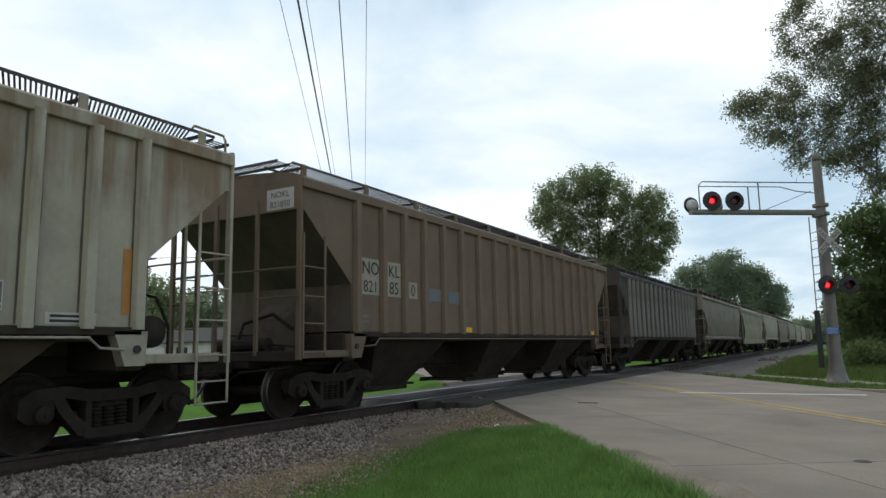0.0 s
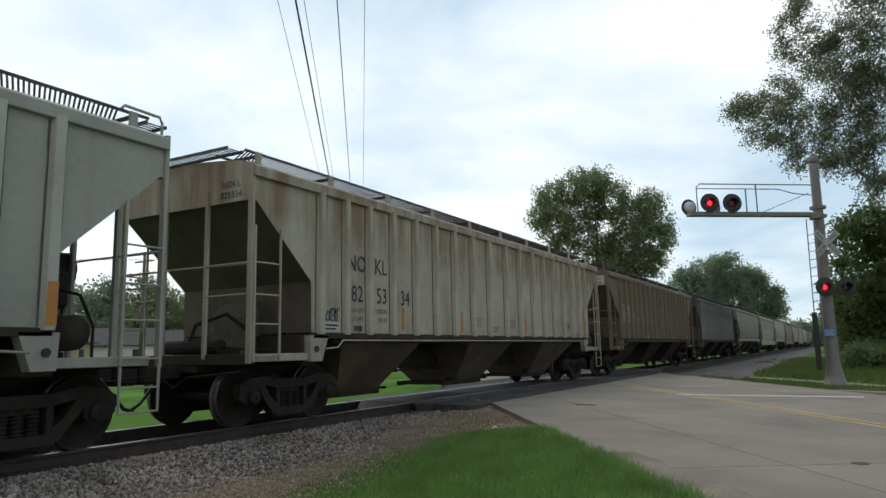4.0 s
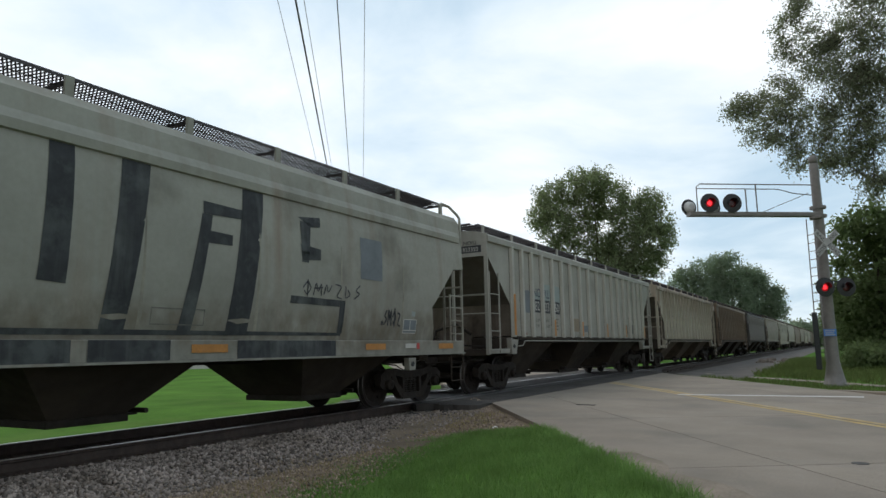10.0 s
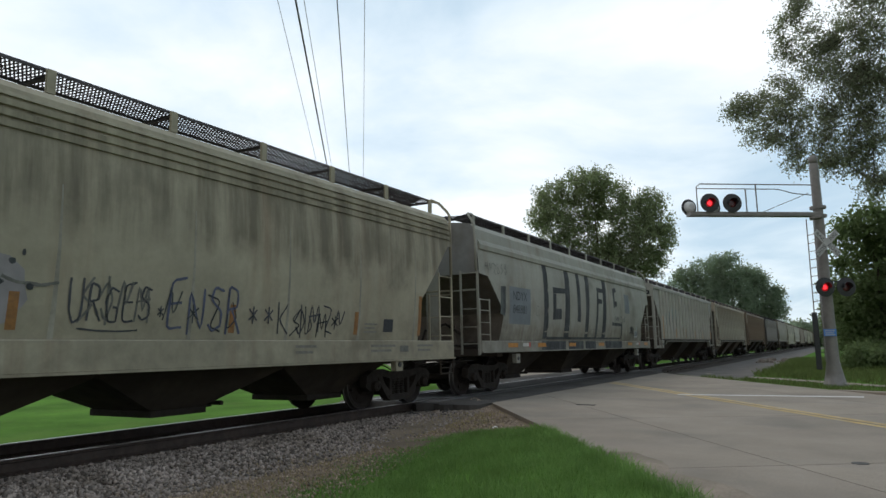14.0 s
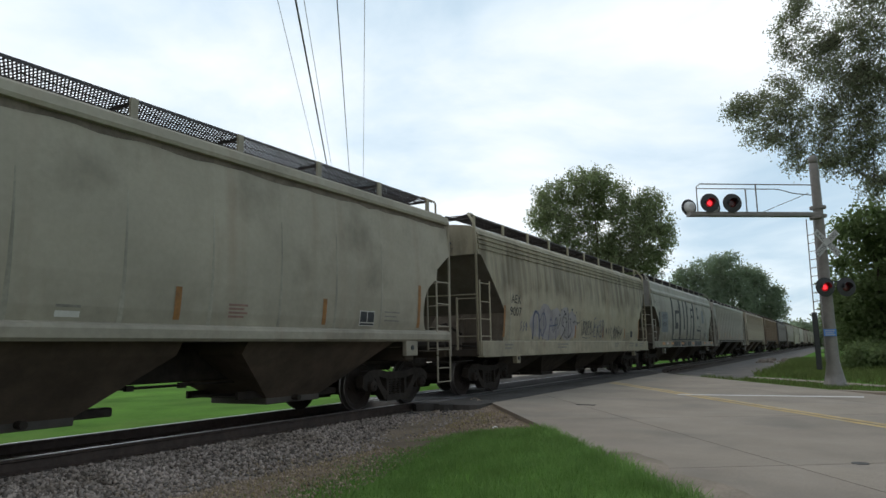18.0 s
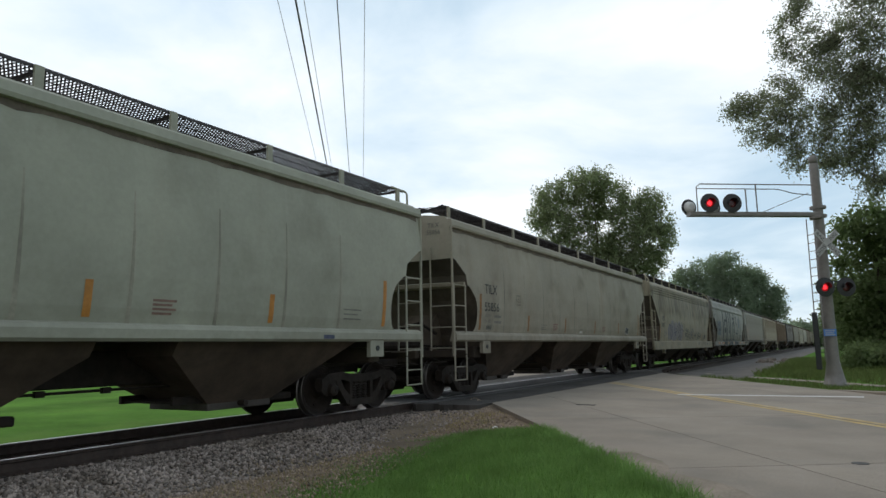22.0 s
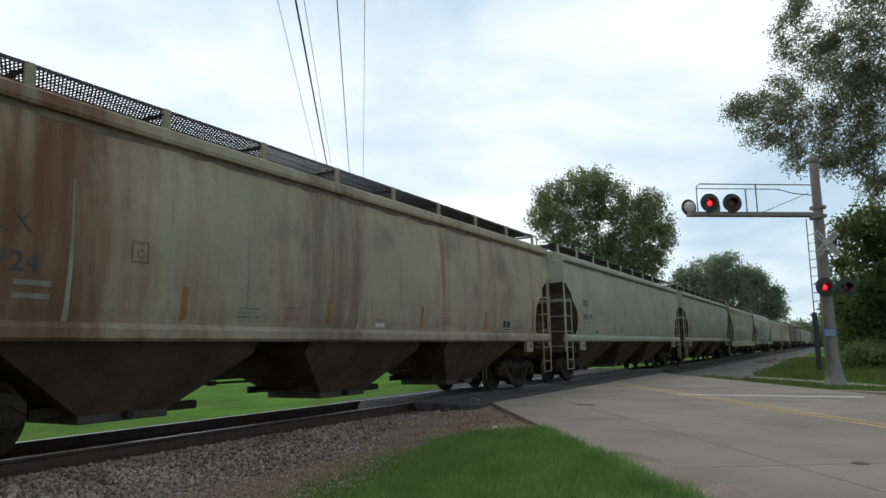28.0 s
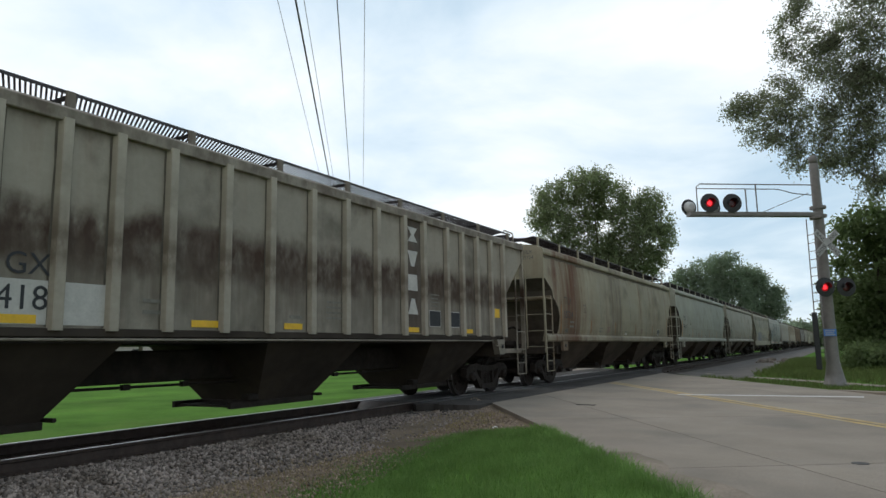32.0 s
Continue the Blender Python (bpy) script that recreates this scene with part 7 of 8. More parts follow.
def decorate(cars):
    # pale beige car
    car, half = cars["a"]
    for body, y, z in (("NO", -5.85, 2.56), ("KL", -5.10, 2.56), ("82", -5.84, 2.01), ("53", -5.07, 2.01), ("34", -4.26, 2.01)):
        lettering(car, "ribbed", body, y, z, 0.42, M_LETTER, 0.84, base=PANEL)
    stripe(car, "ribbed", (-6.82, 6.82), 1.60, 2.40, 0.11, base=PANEL)
    stripe(car, "ribbed", (-4.33, -1.86, 1.85, 4.33), 1.52, 1.96, 0.10, base=PANEL)
    scribble(car, "ribbed", -6.80, -6.30, 1.66, 1.86, 3, M_SPRAYB, 3, 0.025, base=PANEL)
    patch(car, "ribbed", "stencil_panel", -6.78, -6.34, 1.47, 1.63, M_PLATE, "white panel with tiny black print", base=PANEL)
    bars(car, "ribbed", -6.75, 1.56, 0.36, 2, M_LETTER, 0.03, 0.06, base=PANEL + 0.004)
    inspection(car, "ribbed", 4.98, 5.40, 1.60, 1.91, M_FAINT, base=PANEL)
    patch(car, "ribbed", "stencil_panel", 5.85, 6.45, 1.47, 1.60, M_PLATE, "white panel with tiny black print", base=PANEL)
    bars(car, "ribbed", 5.9, 1.545, 0.48, 2, M_LETTER, 0.03, 0.055, base=PANEL + 0.004)
    for body, y, z in (("LD LMT", -5.82, 1.82), ("203900", -5.08, 1.82), ("LT WT", -5.84, 1.66), ("64100", -5.04, 1.66)):
        lettering(car, "ribbed", body, y, z, 0.115, M_FAINT, base=PANEL, label="small stencilled load limit")
    patch(car, "ribbed", "data_plate", -5.95, -5.70, 1.48, 1.58, M_FADED, "small dark data plate", base=PANEL)
    bars(car, "ribbed", -1.25, 1.84, 0.42, 4, M_FAINT, 0.03, 0.065, base=PANEL)
    bars(car, "ribbed", 0.65, 1.84, 0.52, 4, M_FAINTR, 0.03, 0.065, base=PANEL)
    bars(car, "ribbed", -0.3, 1.62, 0.40, 2, M_FAINT, 0.04, 0.08, base=PANEL)
    end_mark(car, half, ("NOKL", "825334"), M_LETTER)
    # brown car
    car, half = cars["b"]
    for y0, y1, z0, z1 in ((-6.74, -6.20, 2.12, 2.79), (-5.93, -5.46, 2.12, 2.79), (-5.18, -4.84, 2.12, 2.45)):
        patch(car, "ribbed", "mark_panel", y0, y1, z0, z1, M_MARKTAN, "pale panel behind the car mark", base=PANEL)
    for body, y, z in (("NO", -6.47, 2.50), ("KL", -5.70, 2.50), ("821", -6.47, 2.17), ("85", -5.70, 2.17), ("0", -5.01, 2.17)):
        lettering(car, "ribbed", body, y, z, 0.34 if len(body) < 3 else 0.31, M_LETTER, base=PANEL + 0.004)
    patch(car, "ribbed", "paint_patch", -4.38, -3.78, 2.10, 2.37, M_PRIMER, "pale touch-up patch", base=PANEL)
    patch(car, "ribbed", "paint_patch", -3.55, -3.0, 2.09, 2.36, M_PRIMER, "pale touch-up patch", base=PANEL)
    patch(car, "ribbed", "reflective_patch", -2.95, -2.45, 1.465, 1.58, M_TAPEY, "yellow reflective patch", base=PANEL)
    patch(car, "ribbed", "reflective_patch", 6.2, 6.7, 1.465, 1.58, M_TAPEY, "yellow reflective patch", base=PANEL)
    bars(car, "ribbed", -6.75, 1.70, 0.3, 2, M_FAINT, 0.05, 0.1, base=PANEL)
    end_mark(car, half, ("NOKL", "821850"), M_LETTER, plate=M_PLATE)
    # bluish grey car
    car, half = cars["d"]
    for a, b in ((-6.15, -5.68), (-5.48, -4.92), (-4.72, -4.10), (-3.88, -3.28)):
        patch(car, "ribbed", "paint_patch", a, b, 2.42 if a > -6 else 2.1, 2.98 if a > -5 else 2.72, M_PRIMER if a < -5.6 else M_PRIMERL, "blue-grey touch-up patch", lift=0.004, base=PANEL)
    for body, y in (("NO", -5.16), ("KL", -4.40)):
        lettering(car, "ribbed", body, y, 2.57, 0.36, M_LETTERB, base=PANEL + 0.003)
    for body, y in (("82", -5.16), ("33", -4.40), ("50", -3.58)):
        patch(car, "ribbed", "mark_panel", y - 0.24, y + 0.24, 2.13, 2.50, M_LETTER, "black panel behind the car number", base=PANEL)
        lettering(car, "ribbed", body, y, 2.19, 0.37, M_LETTERW, label="white stencilled car number", base=PANEL + 0.004)
    for body, y, z in (("LD LMT", -5.17, 1.87), ("208100", -4.41, 1.87), ("LT WT", -5.19, 1.70), ("59900", -4.38, 1.70)):
        lettering(car, "ribbed", body, y, z, 0.125, M_FAINT, base=PANEL, label="small stencilled load limit")
    bars(car, "ribbed", -3.82, 1.95, 0.36, 4, M_FAINT, 0.04, 0.10, base=PANEL)
    stripe(car, "ribbed", (-6.93,), 1.47, 2.55, 0.125, base=RIB)
    stripe(car, "ribbed", (-3.97, -1.40, 1.40, 3.97, 6.93), 1.47, 1.95, 0.125, base=RIB)
    patch(car, "ribbed", "paint_patch", -2.22, -1.55, 1.62, 2.04, M_TAN, "tan touch-up patch", base=PANEL)
    patch(car, "ribbed", "paint_patch", -1.25, -0.65, 1.62, 1.84, M_PRIMER, "grey touch-up patch", base=PANEL)
    for y in (4.10, 4.94):
        patch(car, "ribbed", "stencil_panel", y, y + 0.36, 1.60, 1.97, M_FADED, "black inspection panel", base=PANEL)
        bars(car, "ribbed", y + 0.07, 1.86, 0.2, 2, M_FAINT, 0.05, 0.13, base=PANEL + 0.004)
    patch(car, "ribbed", "reflective_patch", -6.1, -5.95, 1.49, 1.56, M_FAINTR, "pink reflective patch", base=PANEL)
    end_mark(car, half, ("NOKL", "823350"), M_LETTER, 3.73, plate=M_LETTER, number=M_LETTERW)
    # grey car with the giant faded letters
    car, half = cars["e"]
    K = "sill"
    for tl, tr, br, bl in (((-4.22, 3.58), (-3.88, 3.58), (-3.91, 1.40), (-4.28, 1.37)), ((-3.51, 2.93), (-2.34, 2.95), (-2.34, 2.80), (-3.51, 2.74)), ((-3.51, 2.74), (-3.23, 2.74), (-3.26, 2.28), (-3.53, 2.28)),
                           ((-3.53, 2.28), (-2.81, 2.30), (-2.79, 1.98), (-3.55, 1.95)), ((-2.36, 3.58), (-1.96, 3.58), (-2.09, 1.43), (-2.54, 1.42)), ((-1.24, 3.57), (-0.94, 3.58), (-0.98, 1.94), (-1.31, 1.96)),
                           ((-0.33, 3.58), (0.08, 3.58), (-0.19, 1.44), (-0.53, 1.40)), ((0.90, 3.22), (1.62, 3.20), (1.62, 3.06), (0.90, 3.04)), ((0.92, 2.82), (1.42, 2.80), (1.42, 2.65), (0.92, 2.64)),
                           ((0.88, 3.04), (1.06, 3.04), (0.80, 1.45), (0.57, 1.41)), ((1.65, 3.58), (2.07, 3.58), (1.81, 1.43), (1.39, 1.38)), ((2.82, 3.30), (3.36, 3.36), (3.36, 3.20), (3.10, 3.16)),
                           ((2.86, 3.24), (3.12, 3.24), (3.06, 2.57), (2.90, 2.57)), ((2.86, 2.86), (3.36, 2.82), (3.36, 2.64), (2.90, 2.60)), ((2.67, 2.02), (4.05, 2.0), (4.05, 1.89), (2.67, 1.90)), ((3.90, 1.89), (4.05, 1.89), (4.02, 1.44), (3.88, 1.44)),
                           ((-3.96, 1.44), (4.0, 1.45), (4.0, 1.40), (-3.96, 1.36))):
        shape(car, K, tl, tr, br, bl, M_FADED, label="faded black painted bar")
    patch(car, K, "paint_patch", 4.47, 5.15, 2.42, 3.18, M_PRIMER, "blue-grey touch-up square", n=5)
    patch(car, K, "mark_panel", -6.69, -5.27, 1.76, 2.74, M_PRIMER, "blue-grey panel behind the car mark", n=6)
    lettering(car, K, "NDYX", -6.0, 2.40, 0.33, M_LETTER)
    lettering(car, K, "848881", -6.0, 2.05, 0.32, M_LETTER)
    shape(car, K, (-7.22, 2.70), (-6.92, 2.72), (-6.95, 1.95), (-7.25, 2.0), M_FADED, label="dark painted bar")
    box_mark(car, K, -4.75, 2.16, 0.2, 0.28, M_FAINT)
    tag(car, K, "614253", -8.1, -6.75, 2.98, 3.30, M_FAINT, 0.018, 12)
    tag(car, K, "361425", 2.9, 4.5, 2.04, 2.3, M_SPRAY, 0.022, 13)
    tag(car, K, "5634", 5.22, 5.82, 1.60, 1.93, M_LETTER, 0.034, 14)
    tag(car, K, "*", 5.12, 5.26, 1.56, 1.74, M_LETTER, 0.024, 17)
    box_mark(car, K, 0.58, 1.62, 0.85, 0.22, M_FAINT)
    inspection(car, K, 5.93, 6.42, 1.46, 1.74, M_PRIMER)
    patch(car, K, "paint_patch", 6.22, 6.36, 1.80, 1.90, M_PRIMERL, "pale green touch-up square", n=1)
    for a, b in ((-4.6, -2.6), (-2.35, -0.9), (-0.7, 0.42), (1.55, 3.75)):
        patch(car, K, "paint_patch", a, b, 1.06, 1.315, M_FADED, "dark paint on the sill", base=1.627)
    for a in (-6.9, -4.9, -2.3, 0.75, 4.6, 7.2):
        patch(car, K, "reflective_stripe", a, a + 0.62, 1.15, 1.26, M_ORANGE, "orange reflective stripe", base=1.632)
    for a in (-5.95, 5.9):
        patch(car, K, "stencil_panel", a, a + 0.4, 1.17, 1.26, M_PLATE, "small white data label", base=1.632)
        patch(car, K, "reflective_patch", a + 0.42, a + 0.52, 1.15, 1.27, M_RED, "red tag", base=1.632)
    # cream car with graffiti
    car, half = cars["f"]
    K = "slant"
    lettering(car, K, "AEX", -6.05, 2.31, 0.33, M_LETTER)
    lettering(car, K, "9007", -6.07, 1.98, 0.33, M_LETTER, 1.15)
    stripe(car, K, (-6.77, 6.78), 1.42, 2.22, 0.11, M_ORANGED)
    stripe(car, K, (-1.27, 1.75, 4.65), 1.42, 1.82, 0.11, M_ORANGED)
    # the large half-buffed tag, then the smaller ones
    for i, (y, z, ry, rz) in enumerate(((-4.6, 1.8, 0.5, 0.38), (-3.9, 1.95, 0.55, 0.42), (-3.1, 1.85, 0.6, 0.45), (-2.3, 1.9, 0.55, 0.45), (-1.6, 1.85, 0.45, 0.42), (-2.0, 1.6, 0.6, 0.25), (-3.6, 1.6, 0.7, 0.25))):
        blotch(car, K, y, z, ry, rz, M_BUFF, 40 + i, 0.003 + 0.0006 * i)
    tag(car, K, "U", -4.95, -4.25, 2.22, 1.36, M_SPRAYB, 0.075, 25)
    tag(car, K, "36", -4.55, -2.9, 1.40, 2.2, M_SPRAYB, 0.04, 35)
    tag(car, K, "14", -3.3, -1.9, 1.38, 2.1, M_FAINT, 0.05, 36)
    tag(car, K, "52", -2.8, -1.45, 1.38, 2.2, M_FADED, 0.04, 26)
    tag(car, K, "_", -1.5, -0.75, 1.9, 2.2, M_FAINT, 0.04, 37)
    for i in range(14):
        blotch(car, K, -2.75 + 0.125 * i + 0.05 * math.sin(7 * i), 2.1 + 0.22 * math.sin(i * 2.3), 0.05 + 0.03 * math.sin(i * 5.1), 0.035, M_FADED, 60 + i, 0.009, "flaked dark spot")
    tag(car, K, "URGES", -0.68, 0.42, 1.52, 2.02, M_SPRAY, 0.028, 22)
    tag(car, K, "_", -0.62, 0.30, 1.42, 1.55, M_SPRAY, 0.022, 28)
    tag(car, K, "*", 0.45, 0.62, 1.55, 1.85, M_SPRAY, 0.02, 29)
    tag(car, K, "ENSR", 0.62, 1.95, 1.40, 2.06, M_SPRAYB, 0.035, 23)
    tag(car, K, "**K", 1.98, 2.95, 1.42, 1.95, M_SPRAY, 0.025, 24)
    tag(car, K, "3641", 3.0, 4.35, 1.42, 1.95, M_SPRAY, 0.026, 31)
    tag(car, K, "526*", 2.9, 4.2, 1.40, 1.90, M_FADED, 0.022, 32)
    tag(car, K, "1*42", 0.55, 1.9, 1.44, 2.02, M_FADED, 0.024, 33)
    tag(car, K, "5316", -0.6, 0.4, 1.50, 2.05, M_FAINT, 0.03, 34)
    tag(car, K, "553", -5.82, -5.25, 1.58, 1.84, M_SPRAYB, 0.024, 27)
    patch(car, K, "stencil_panel", 5.5, 5.82, 1.48, 1.72, M_LETTER, "black inspection panel")
    bars(car, K, 4.9, 1.60, 0.4, 3, M_FAINT, 0.03, 0.07)
    for a, w in ((-6.9, 0.5), (-3.1, 0.9), (3.0, 0.5), (5.0, 0.8), (6.6, 0.6)):
        bars(car, K, a, 1.20, w, 2, M_FAINT, 0.04, 0.09, base=1.627)
    patch(car, K, "data_plate", 5.95, 6.25, 1.10, 1.22, M_FAINT, "small grey data plate", base=1.632)
    end_mark(car, half, ("AEX", "9007"), M_LETTER, 3.68, x=0.75)
    # round-sided cars
    for key, num in (("g", "55856"), ("h", "540169"), ("i", "55724")):
        car, half = cars[key]
        K = "round"
        ink = M_WORN if key == "i" else M_LETTER
        lettering(car, K, "TILX", -6.86 if key != "g" else -6.88, 2.46, 0.335, ink)
        lettering(car, K, num, -6.72 if len(num) > 5 else -6.83, 2.04, 0.30, M_SPRAY if key == "i" else ink, 1.12)
        stripe(car, K, (-7.45, 7.42), 1.58, 2.44, 0.105, M_ORANGE if key == "h" else M_ORANGED)
        stripe(car, K, (-4.48, -1.52, 1.48, 4.44), 1.58, 2.01, 0.10, M_ORANGE if key == "h" else M_ORANGED)
        box_mark(car, K, -5.2, 2.39, 0.24, 0.26, M_WORN)
        lettering(car, K, "C", -5.2, 2.32, 0.15, M_WORN, label="small stencilled plate letter")
        bars(car, K, -5.27, 2.49, 0.14, 1, M_FAINT, 0.03)
        for z, left, right in ((1.89, "LD LMT", "221700"), (1.75, "LT  WT", "64300")):
            lettering(car, K, left, -7.02, z, 0.105, M_FAINT, label="small stencilled load limit")
            if key == "h":
                lettering(car, K, right, -6.48, z, 0.105, M_FAINT, label="small stencilled load limit")
            else:
                bars(car, K, -6.68, z, 0.40, 1, M_FAINT, 0.06)
        for a, b in ((-7.1, -6.8), ) if key != "h" else ((-5.63, -5.4),):
            box_mark(car, K, (a + b) / 2 + 0.05, 1.64, 0.36, 0.13, M_FAINT)
            patch(car, K, "stencil_panel", a, b, 1.60, 1.68, M_FAINT, "dark data panel", n=1)
        bars(car, K, -3.55, 1.76, 0.42, 3, M_FAINT, 0.025, 0.06)
        bars(car, K, -2.6, 1.80, 0.42, 4, M_FAINTR, 0.03, 0.055)
        bars(car, K, 2.35, 1.80, 0.36, 4, M_FAINTR, 0.03, 0.055)
        bars(car, K, 6.2, 1.84, 0.5, 3, M_FAINT, 0.025, 0.08)
        patch(car, K, "stencil_panel", -0.13, 0.16, 1.57, 1.64, M_PLATE, "small white panel", n=1)
        bars(car, K, -0.13, 1.68, 0.29, 1, M_FAINT, 0.03, 0.06)
        if key != "h":
            inspection(car, K, 5.42, 5.87, 1.58, 1.85, M_LETTER)
        else:
            patch(car, K, "data_plate", 5.62, 5.90, 1.345, 1.41, M_SPRAYB, "small blue data plate", base=1.624, n=1)
        end_mark(car, half, ("TILX", num), M_FAINT, 3.92)
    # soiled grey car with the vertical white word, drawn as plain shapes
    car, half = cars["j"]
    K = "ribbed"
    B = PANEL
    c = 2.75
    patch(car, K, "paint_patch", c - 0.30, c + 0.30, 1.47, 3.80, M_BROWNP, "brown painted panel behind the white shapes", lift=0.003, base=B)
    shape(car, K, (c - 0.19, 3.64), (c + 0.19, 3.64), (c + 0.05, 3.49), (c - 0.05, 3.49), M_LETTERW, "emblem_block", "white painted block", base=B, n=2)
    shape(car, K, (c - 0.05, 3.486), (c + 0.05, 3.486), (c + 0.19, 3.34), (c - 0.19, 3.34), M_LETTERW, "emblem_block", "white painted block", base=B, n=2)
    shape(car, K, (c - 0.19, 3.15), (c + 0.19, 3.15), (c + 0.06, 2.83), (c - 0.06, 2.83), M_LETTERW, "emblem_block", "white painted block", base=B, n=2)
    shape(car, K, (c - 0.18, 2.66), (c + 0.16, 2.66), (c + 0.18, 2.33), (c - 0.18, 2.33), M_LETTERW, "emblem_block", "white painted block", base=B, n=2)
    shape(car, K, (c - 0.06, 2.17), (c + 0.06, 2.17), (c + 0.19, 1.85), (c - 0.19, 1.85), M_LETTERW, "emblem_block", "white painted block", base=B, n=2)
    for y0, y1 in ((-5.30, -4.86), (-2.80, -2.34), (-1.02, -0.60), (2.54, 2.96), (4.98, 5.36)):
        patch(car, K, "reflective_patch", y0, y1, 1.49, 1.585, M_TAPEY, "yellow reflective patch", base=B + 0.004)
    patch(car, K, "reflective_patch", 6.47, 6.86, 1.90, 2.12, M_TAPEY, "yellow reflective patch", base=B + 0.004)
    patch(car, K, "mark_panel", -5.78, -4.75, 1.48, 1.96, M_PLATE, "white panel behind the car number", base=B)
    patch(car, K, "mark_panel", -4.62, -4.02, 1.48, 1.96, M_PLATE, "white painted panel", base=B)
    lettering(car, K, "GX", -4.98, 2.02, 0.34, M_LETTER, base=B)
    lettering(car, K, "418", -5.02, 1.64, 0.38, M_LETTER, base=B + 0.003)
    for y in (3.40, 4.27):
        patch(car, K, "stencil_frame", y - 0.02, y + 0.46, 1.61, 1.96, M_PLATE, "worn white frame of the inspection stencil", base=B)
        patch(car, K, "stencil_panel", y - 0.005, y + 0.445, 1.625, 1.945, M_LETTER, "black inspection panel", base=B + 0.004)
    bars(car, K, -3.55, 1.78, 0.42, 2, M_FAINT, 0.05, 0.14, base=B)
    bars(car, K, 0.0, 1.95, 0.55, 4, M_FAINT, 0.03, 0.09, base=B)
    bars(car, K, -0.9, 1.66, 0.3, 1, M_FAINT, 0.05, 0.14, base=B)
    bars(car, K, 3.45, 2.28, 0.36, 4, M_FAINT, 0.03, 0.08, base=B)
    end_mark(car, half, (), M_FAINT)


def build_train():
    def tint(c, f):
        return tuple(v * f for v in c)
    ca, cb, cc, cd, cj = (0.40, 0.382, 0.312), (0.178, 0.136, 0.099), (0.062, 0.059, 0.057), (0.335, 0.338, 0.303), (0.32, 0.298, 0.246)
    top_rust = ("Z", 3.0, 4.6, 0.6, (0.18, 0.09, 0.042), 0.72, True, 3.6)
    rib_rust = ("Z", 2.6, 4.6, 0.6, (0.13, 0.065, 0.032), 0.85, True, 3.6)
    p_a = paint("pale_beige_car_paint", ca, 0.8, 0.25, stains=(top_rust,))
    p_b = paint("brown_car_paint", cb, 0.4, 0.4)
    p_c = paint("dark_grey_car_paint", cc, 0.3, 0.5)
    p_d = paint("bluish_grey_car_paint", cd, 0.2, 0.3)
    p_e = paint("pale_grey_car_paint", (0.30, 0.305, 0.266), 0.4, 0.5, stains=(("Z", 1.2, 1.8, 0.25, (0.15, 0.11, 0.07), 0.6, False, 3.6),))
    p_f = paint("cream_car_paint", (0.335, 0.313, 0.232), 0.4, 0.45, stains=(("Z", 2.6, 3.9, 0.5, (0.09, 0.072, 0.05), 0.75, True, 3.6),))
    p_g = paint("putty_grey_car_paint", (0.315, 0.298, 0.24), 0.25, 0.45)
    p_h = paint("sage_grey_car_paint", (0.335, 0.347, 0.285), 0.05, 0.2)
    p_i = paint("rust_stained_car_paint", (0.33, 0.302, 0.22), 0.8, 0.55, stains=(("Y", -7.6, -5.2, 0.5, (0.17, 0.085, 0.036), 0.8, True, 1.6), ("Y", -8.2, -5.6, 0.7, (0.13, 0.055, 0.03), 0.92, True, 3.6), ("Y", -2.2, -0.6, 0.5, (0.10, 0.07, 0.045), 0.7, True, 3.6)))
    p_j = paint("soiled_grey_car_paint", cj, 0.35, 0.8, stains=(("Z", 2.15, 2.85, 0.30, (0.055, 0.03, 0.02), 1.0, False, 2.6), ("Z", 2.2, 2.8, 0.25, (0.06, 0.033, 0.022), 1.0, False, 4.2), ("Z", 1.45, 2.6, 0.4, (0.045, 0.03, 0.022), 0.32, True, 8.0), ("Z", 3.72, 4.4, 0.2, (0.115, 0.085, 0.066), 0.8, False, 3.6), ("Z", 1.75, 2.5, 0.35, (0.10, 0.07, 0.05), 0.5, True, 3.6)))
    p_k = paint("dusty_tan_car_paint", (0.225, 0.20, 0.155), 0.4, 0.6)
    # lightened copies of the side paints: sky light on the ribs as colour
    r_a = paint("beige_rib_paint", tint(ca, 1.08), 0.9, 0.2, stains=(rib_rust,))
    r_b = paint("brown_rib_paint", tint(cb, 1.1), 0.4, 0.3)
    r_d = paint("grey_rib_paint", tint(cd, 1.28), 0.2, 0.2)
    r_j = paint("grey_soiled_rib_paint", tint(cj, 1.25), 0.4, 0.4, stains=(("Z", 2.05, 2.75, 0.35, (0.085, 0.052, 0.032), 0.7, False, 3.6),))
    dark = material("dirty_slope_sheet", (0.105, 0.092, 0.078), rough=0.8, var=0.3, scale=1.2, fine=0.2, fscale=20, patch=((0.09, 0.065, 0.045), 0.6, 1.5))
    cars = {}
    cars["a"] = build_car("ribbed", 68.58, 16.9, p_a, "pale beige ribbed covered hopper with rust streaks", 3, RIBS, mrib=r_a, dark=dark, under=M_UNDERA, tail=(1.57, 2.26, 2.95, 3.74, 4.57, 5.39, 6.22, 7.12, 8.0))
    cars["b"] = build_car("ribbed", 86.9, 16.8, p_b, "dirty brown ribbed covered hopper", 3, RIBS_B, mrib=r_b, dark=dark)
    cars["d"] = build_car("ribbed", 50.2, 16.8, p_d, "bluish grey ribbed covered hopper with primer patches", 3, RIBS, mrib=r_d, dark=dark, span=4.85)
    cars["e"] = build_car("sill", 32.0, 16.8, p_e, "pale grey covered hopper with faded giant bars and graffiti", 3, dark=dark, mend=paint("sooty_end_paint", (0.205, 0.212, 0.205), 0.4, 0.7))
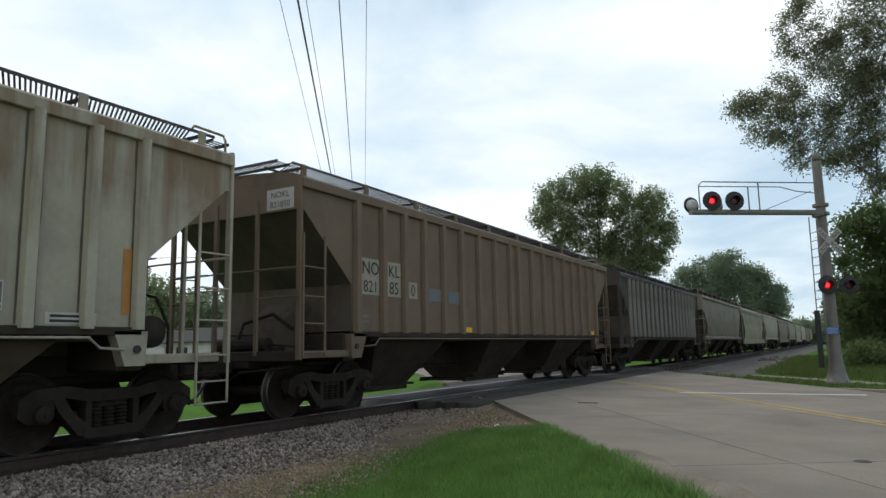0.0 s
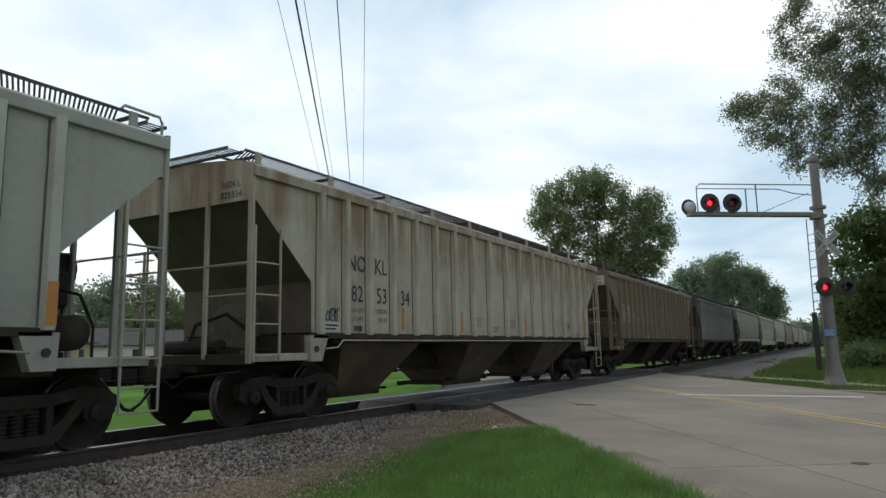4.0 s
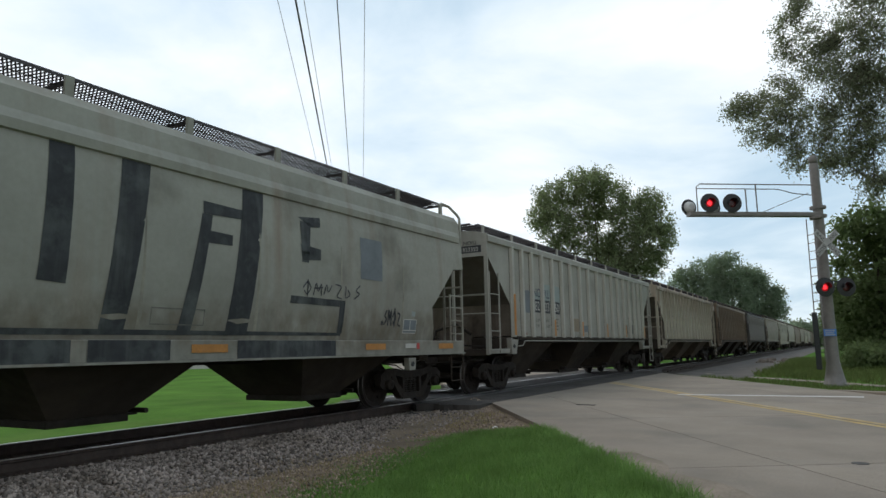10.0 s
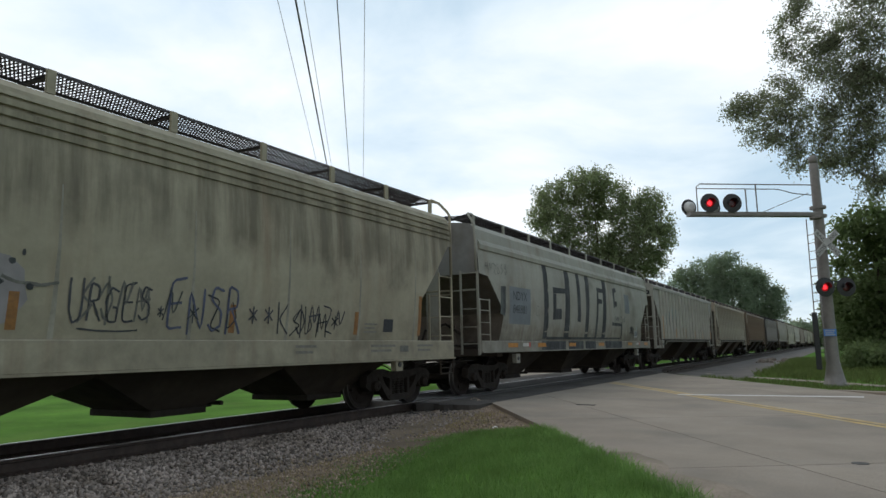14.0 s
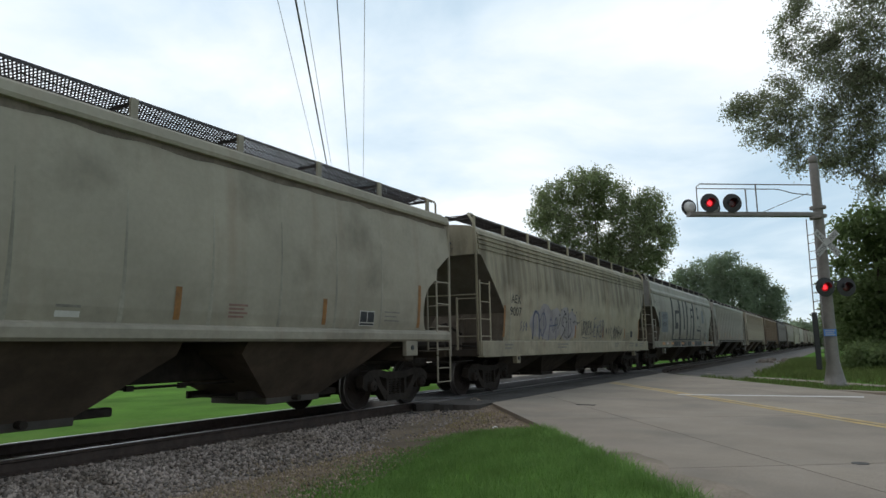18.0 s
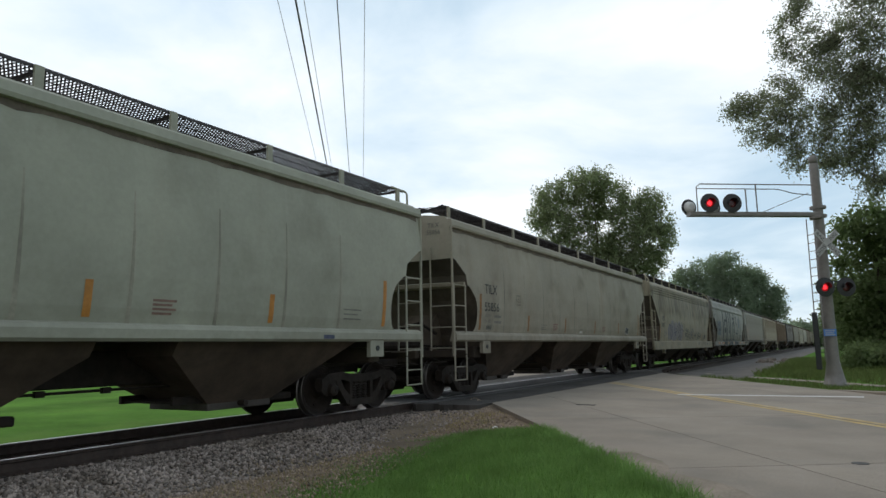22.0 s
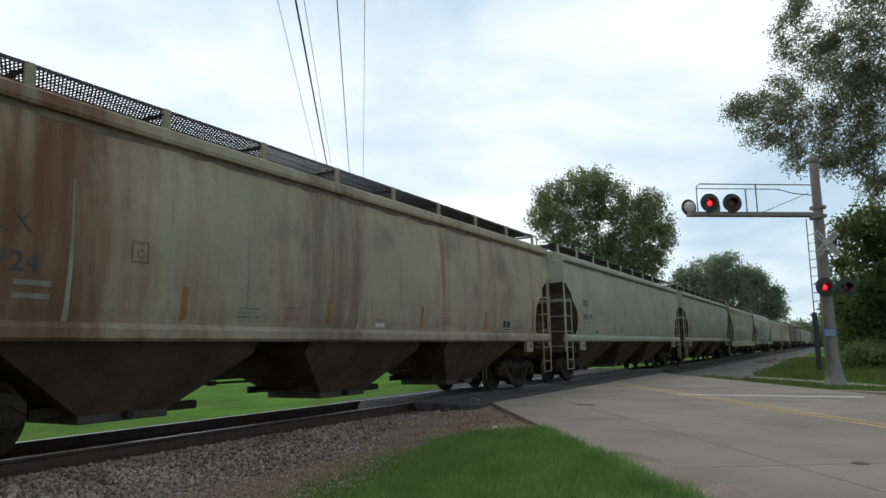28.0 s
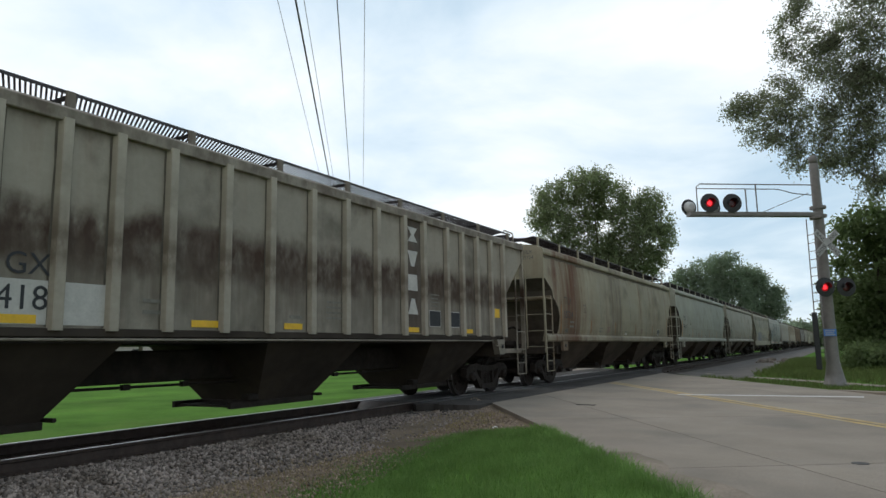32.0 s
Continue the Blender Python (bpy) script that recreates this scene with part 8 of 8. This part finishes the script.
    cars["f"] = build_car("slant", 14.12, 16.35, p_f, "cream covered hopper with blue and black graffiti", 4, dark=dark)
    cars["g"] = build_car("round", -4.25, 17.5, p_g, "putty grey round-sided covered hopper", 3, dark=dark, under=M_UNDERL)
    cars["h"] = build_car("round", -23.15, 17.6, p_h, "clean sage grey round-sided covered hopper", 3, dark=dark, under=M_UNDERL)
    cars["i"] = build_car("round", -42.05, 17.5, p_i, "rust-stained round-sided covered hopper", 3, dark=dark, under=M_UNDERL)
    cars["j"] = build_car("ribbed", -60.7, 16.8, p_j, "soiled light grey ribbed covered hopper with white emblem shapes", 3, RIBS_J, mrib=r_j, dark=dark, span=4.9, tail=(1.40, 2.20, 2.98, 3.74, 4.42, 5.2, 6.15, 7.04, 8.0))
    cars["c"] = build_car("ribbed", 105.4, 16.8, p_c, "dark grey ribbed covered hopper", 3, RIBS, keyed=False, dark=dark, mrib=paint("pale_grey_rib_paint", (0.27, 0.265, 0.255), 0.3, 0.5))
    y = 105.4 + 18.9
    for k in range(9):
        kind, mp, lb = [("round", p_k, "dusty grey-tan round-sided covered hopper"), ("slant", p_f, "cream smooth covered hopper"), ("round", p_g, "putty grey round-sided covered hopper"), ("slant", p_b, "brown smooth covered hopper")][k % 4]
        build_car(kind, y, 17.6, mp, lb, 3, keyed=False, dark=dark)
        y += 19.2
    decorate(cars)
    return cars


# ---- build ----
build_ground()
build_ballast()
build_track()
build_road()
build_apron()
build_kerb()
build_rubble()
build_crumbs()
build_signal()
build_wires()
build_train()
build_far_side()
build_trees()
build_grass()


def motions():
    times = [float(t) for t in range(33)]
    for car, mid in CARS:
        walk(car, [(t, pose(TRACK_X, mid + travel(t), 0)) for t in times])
    # wheels roll with the train
    step = 4.0 / 30
    n = int(32 / step)
    for w in WHEELSETS:
        y = w.location.y
        walk(w, [(i * step, pose(0, y, WHEEL_R, -math.degrees((travel(i * step) - travel(0)) / WHEEL_R))) for i in range(n + 1)])
    # the lamps of each pair take turns
    period, first = 1.393, 18.4
    for lens, flipped in FLASHERS:
        rows = [(0.0, 0.0)]
        k = math.ceil((0 - first) / (period / 2))
        start_right = (k % 2 == 1)            # state before the first change
        lit_right = start_right
        ang = 0.0 if (lit_right == bool(flipped)) else 180.0
        rows = [(0.0, ang)]
        while first + k * period / 2 < 31.9:
            t = first + k * period / 2
            if t > 0.12:
                for j in range(4):
                    rows.append((t - 0.05 + j / 30, ang + 60.0 * j))
                ang += 180.0
            k += 1
        rows.append((32.0, ang))
        loc = lens.location.copy()
        walk(lens, [(t, pose(loc.x, loc.y, loc.z, 0, 0, a)) for t, a in rows])


motions()
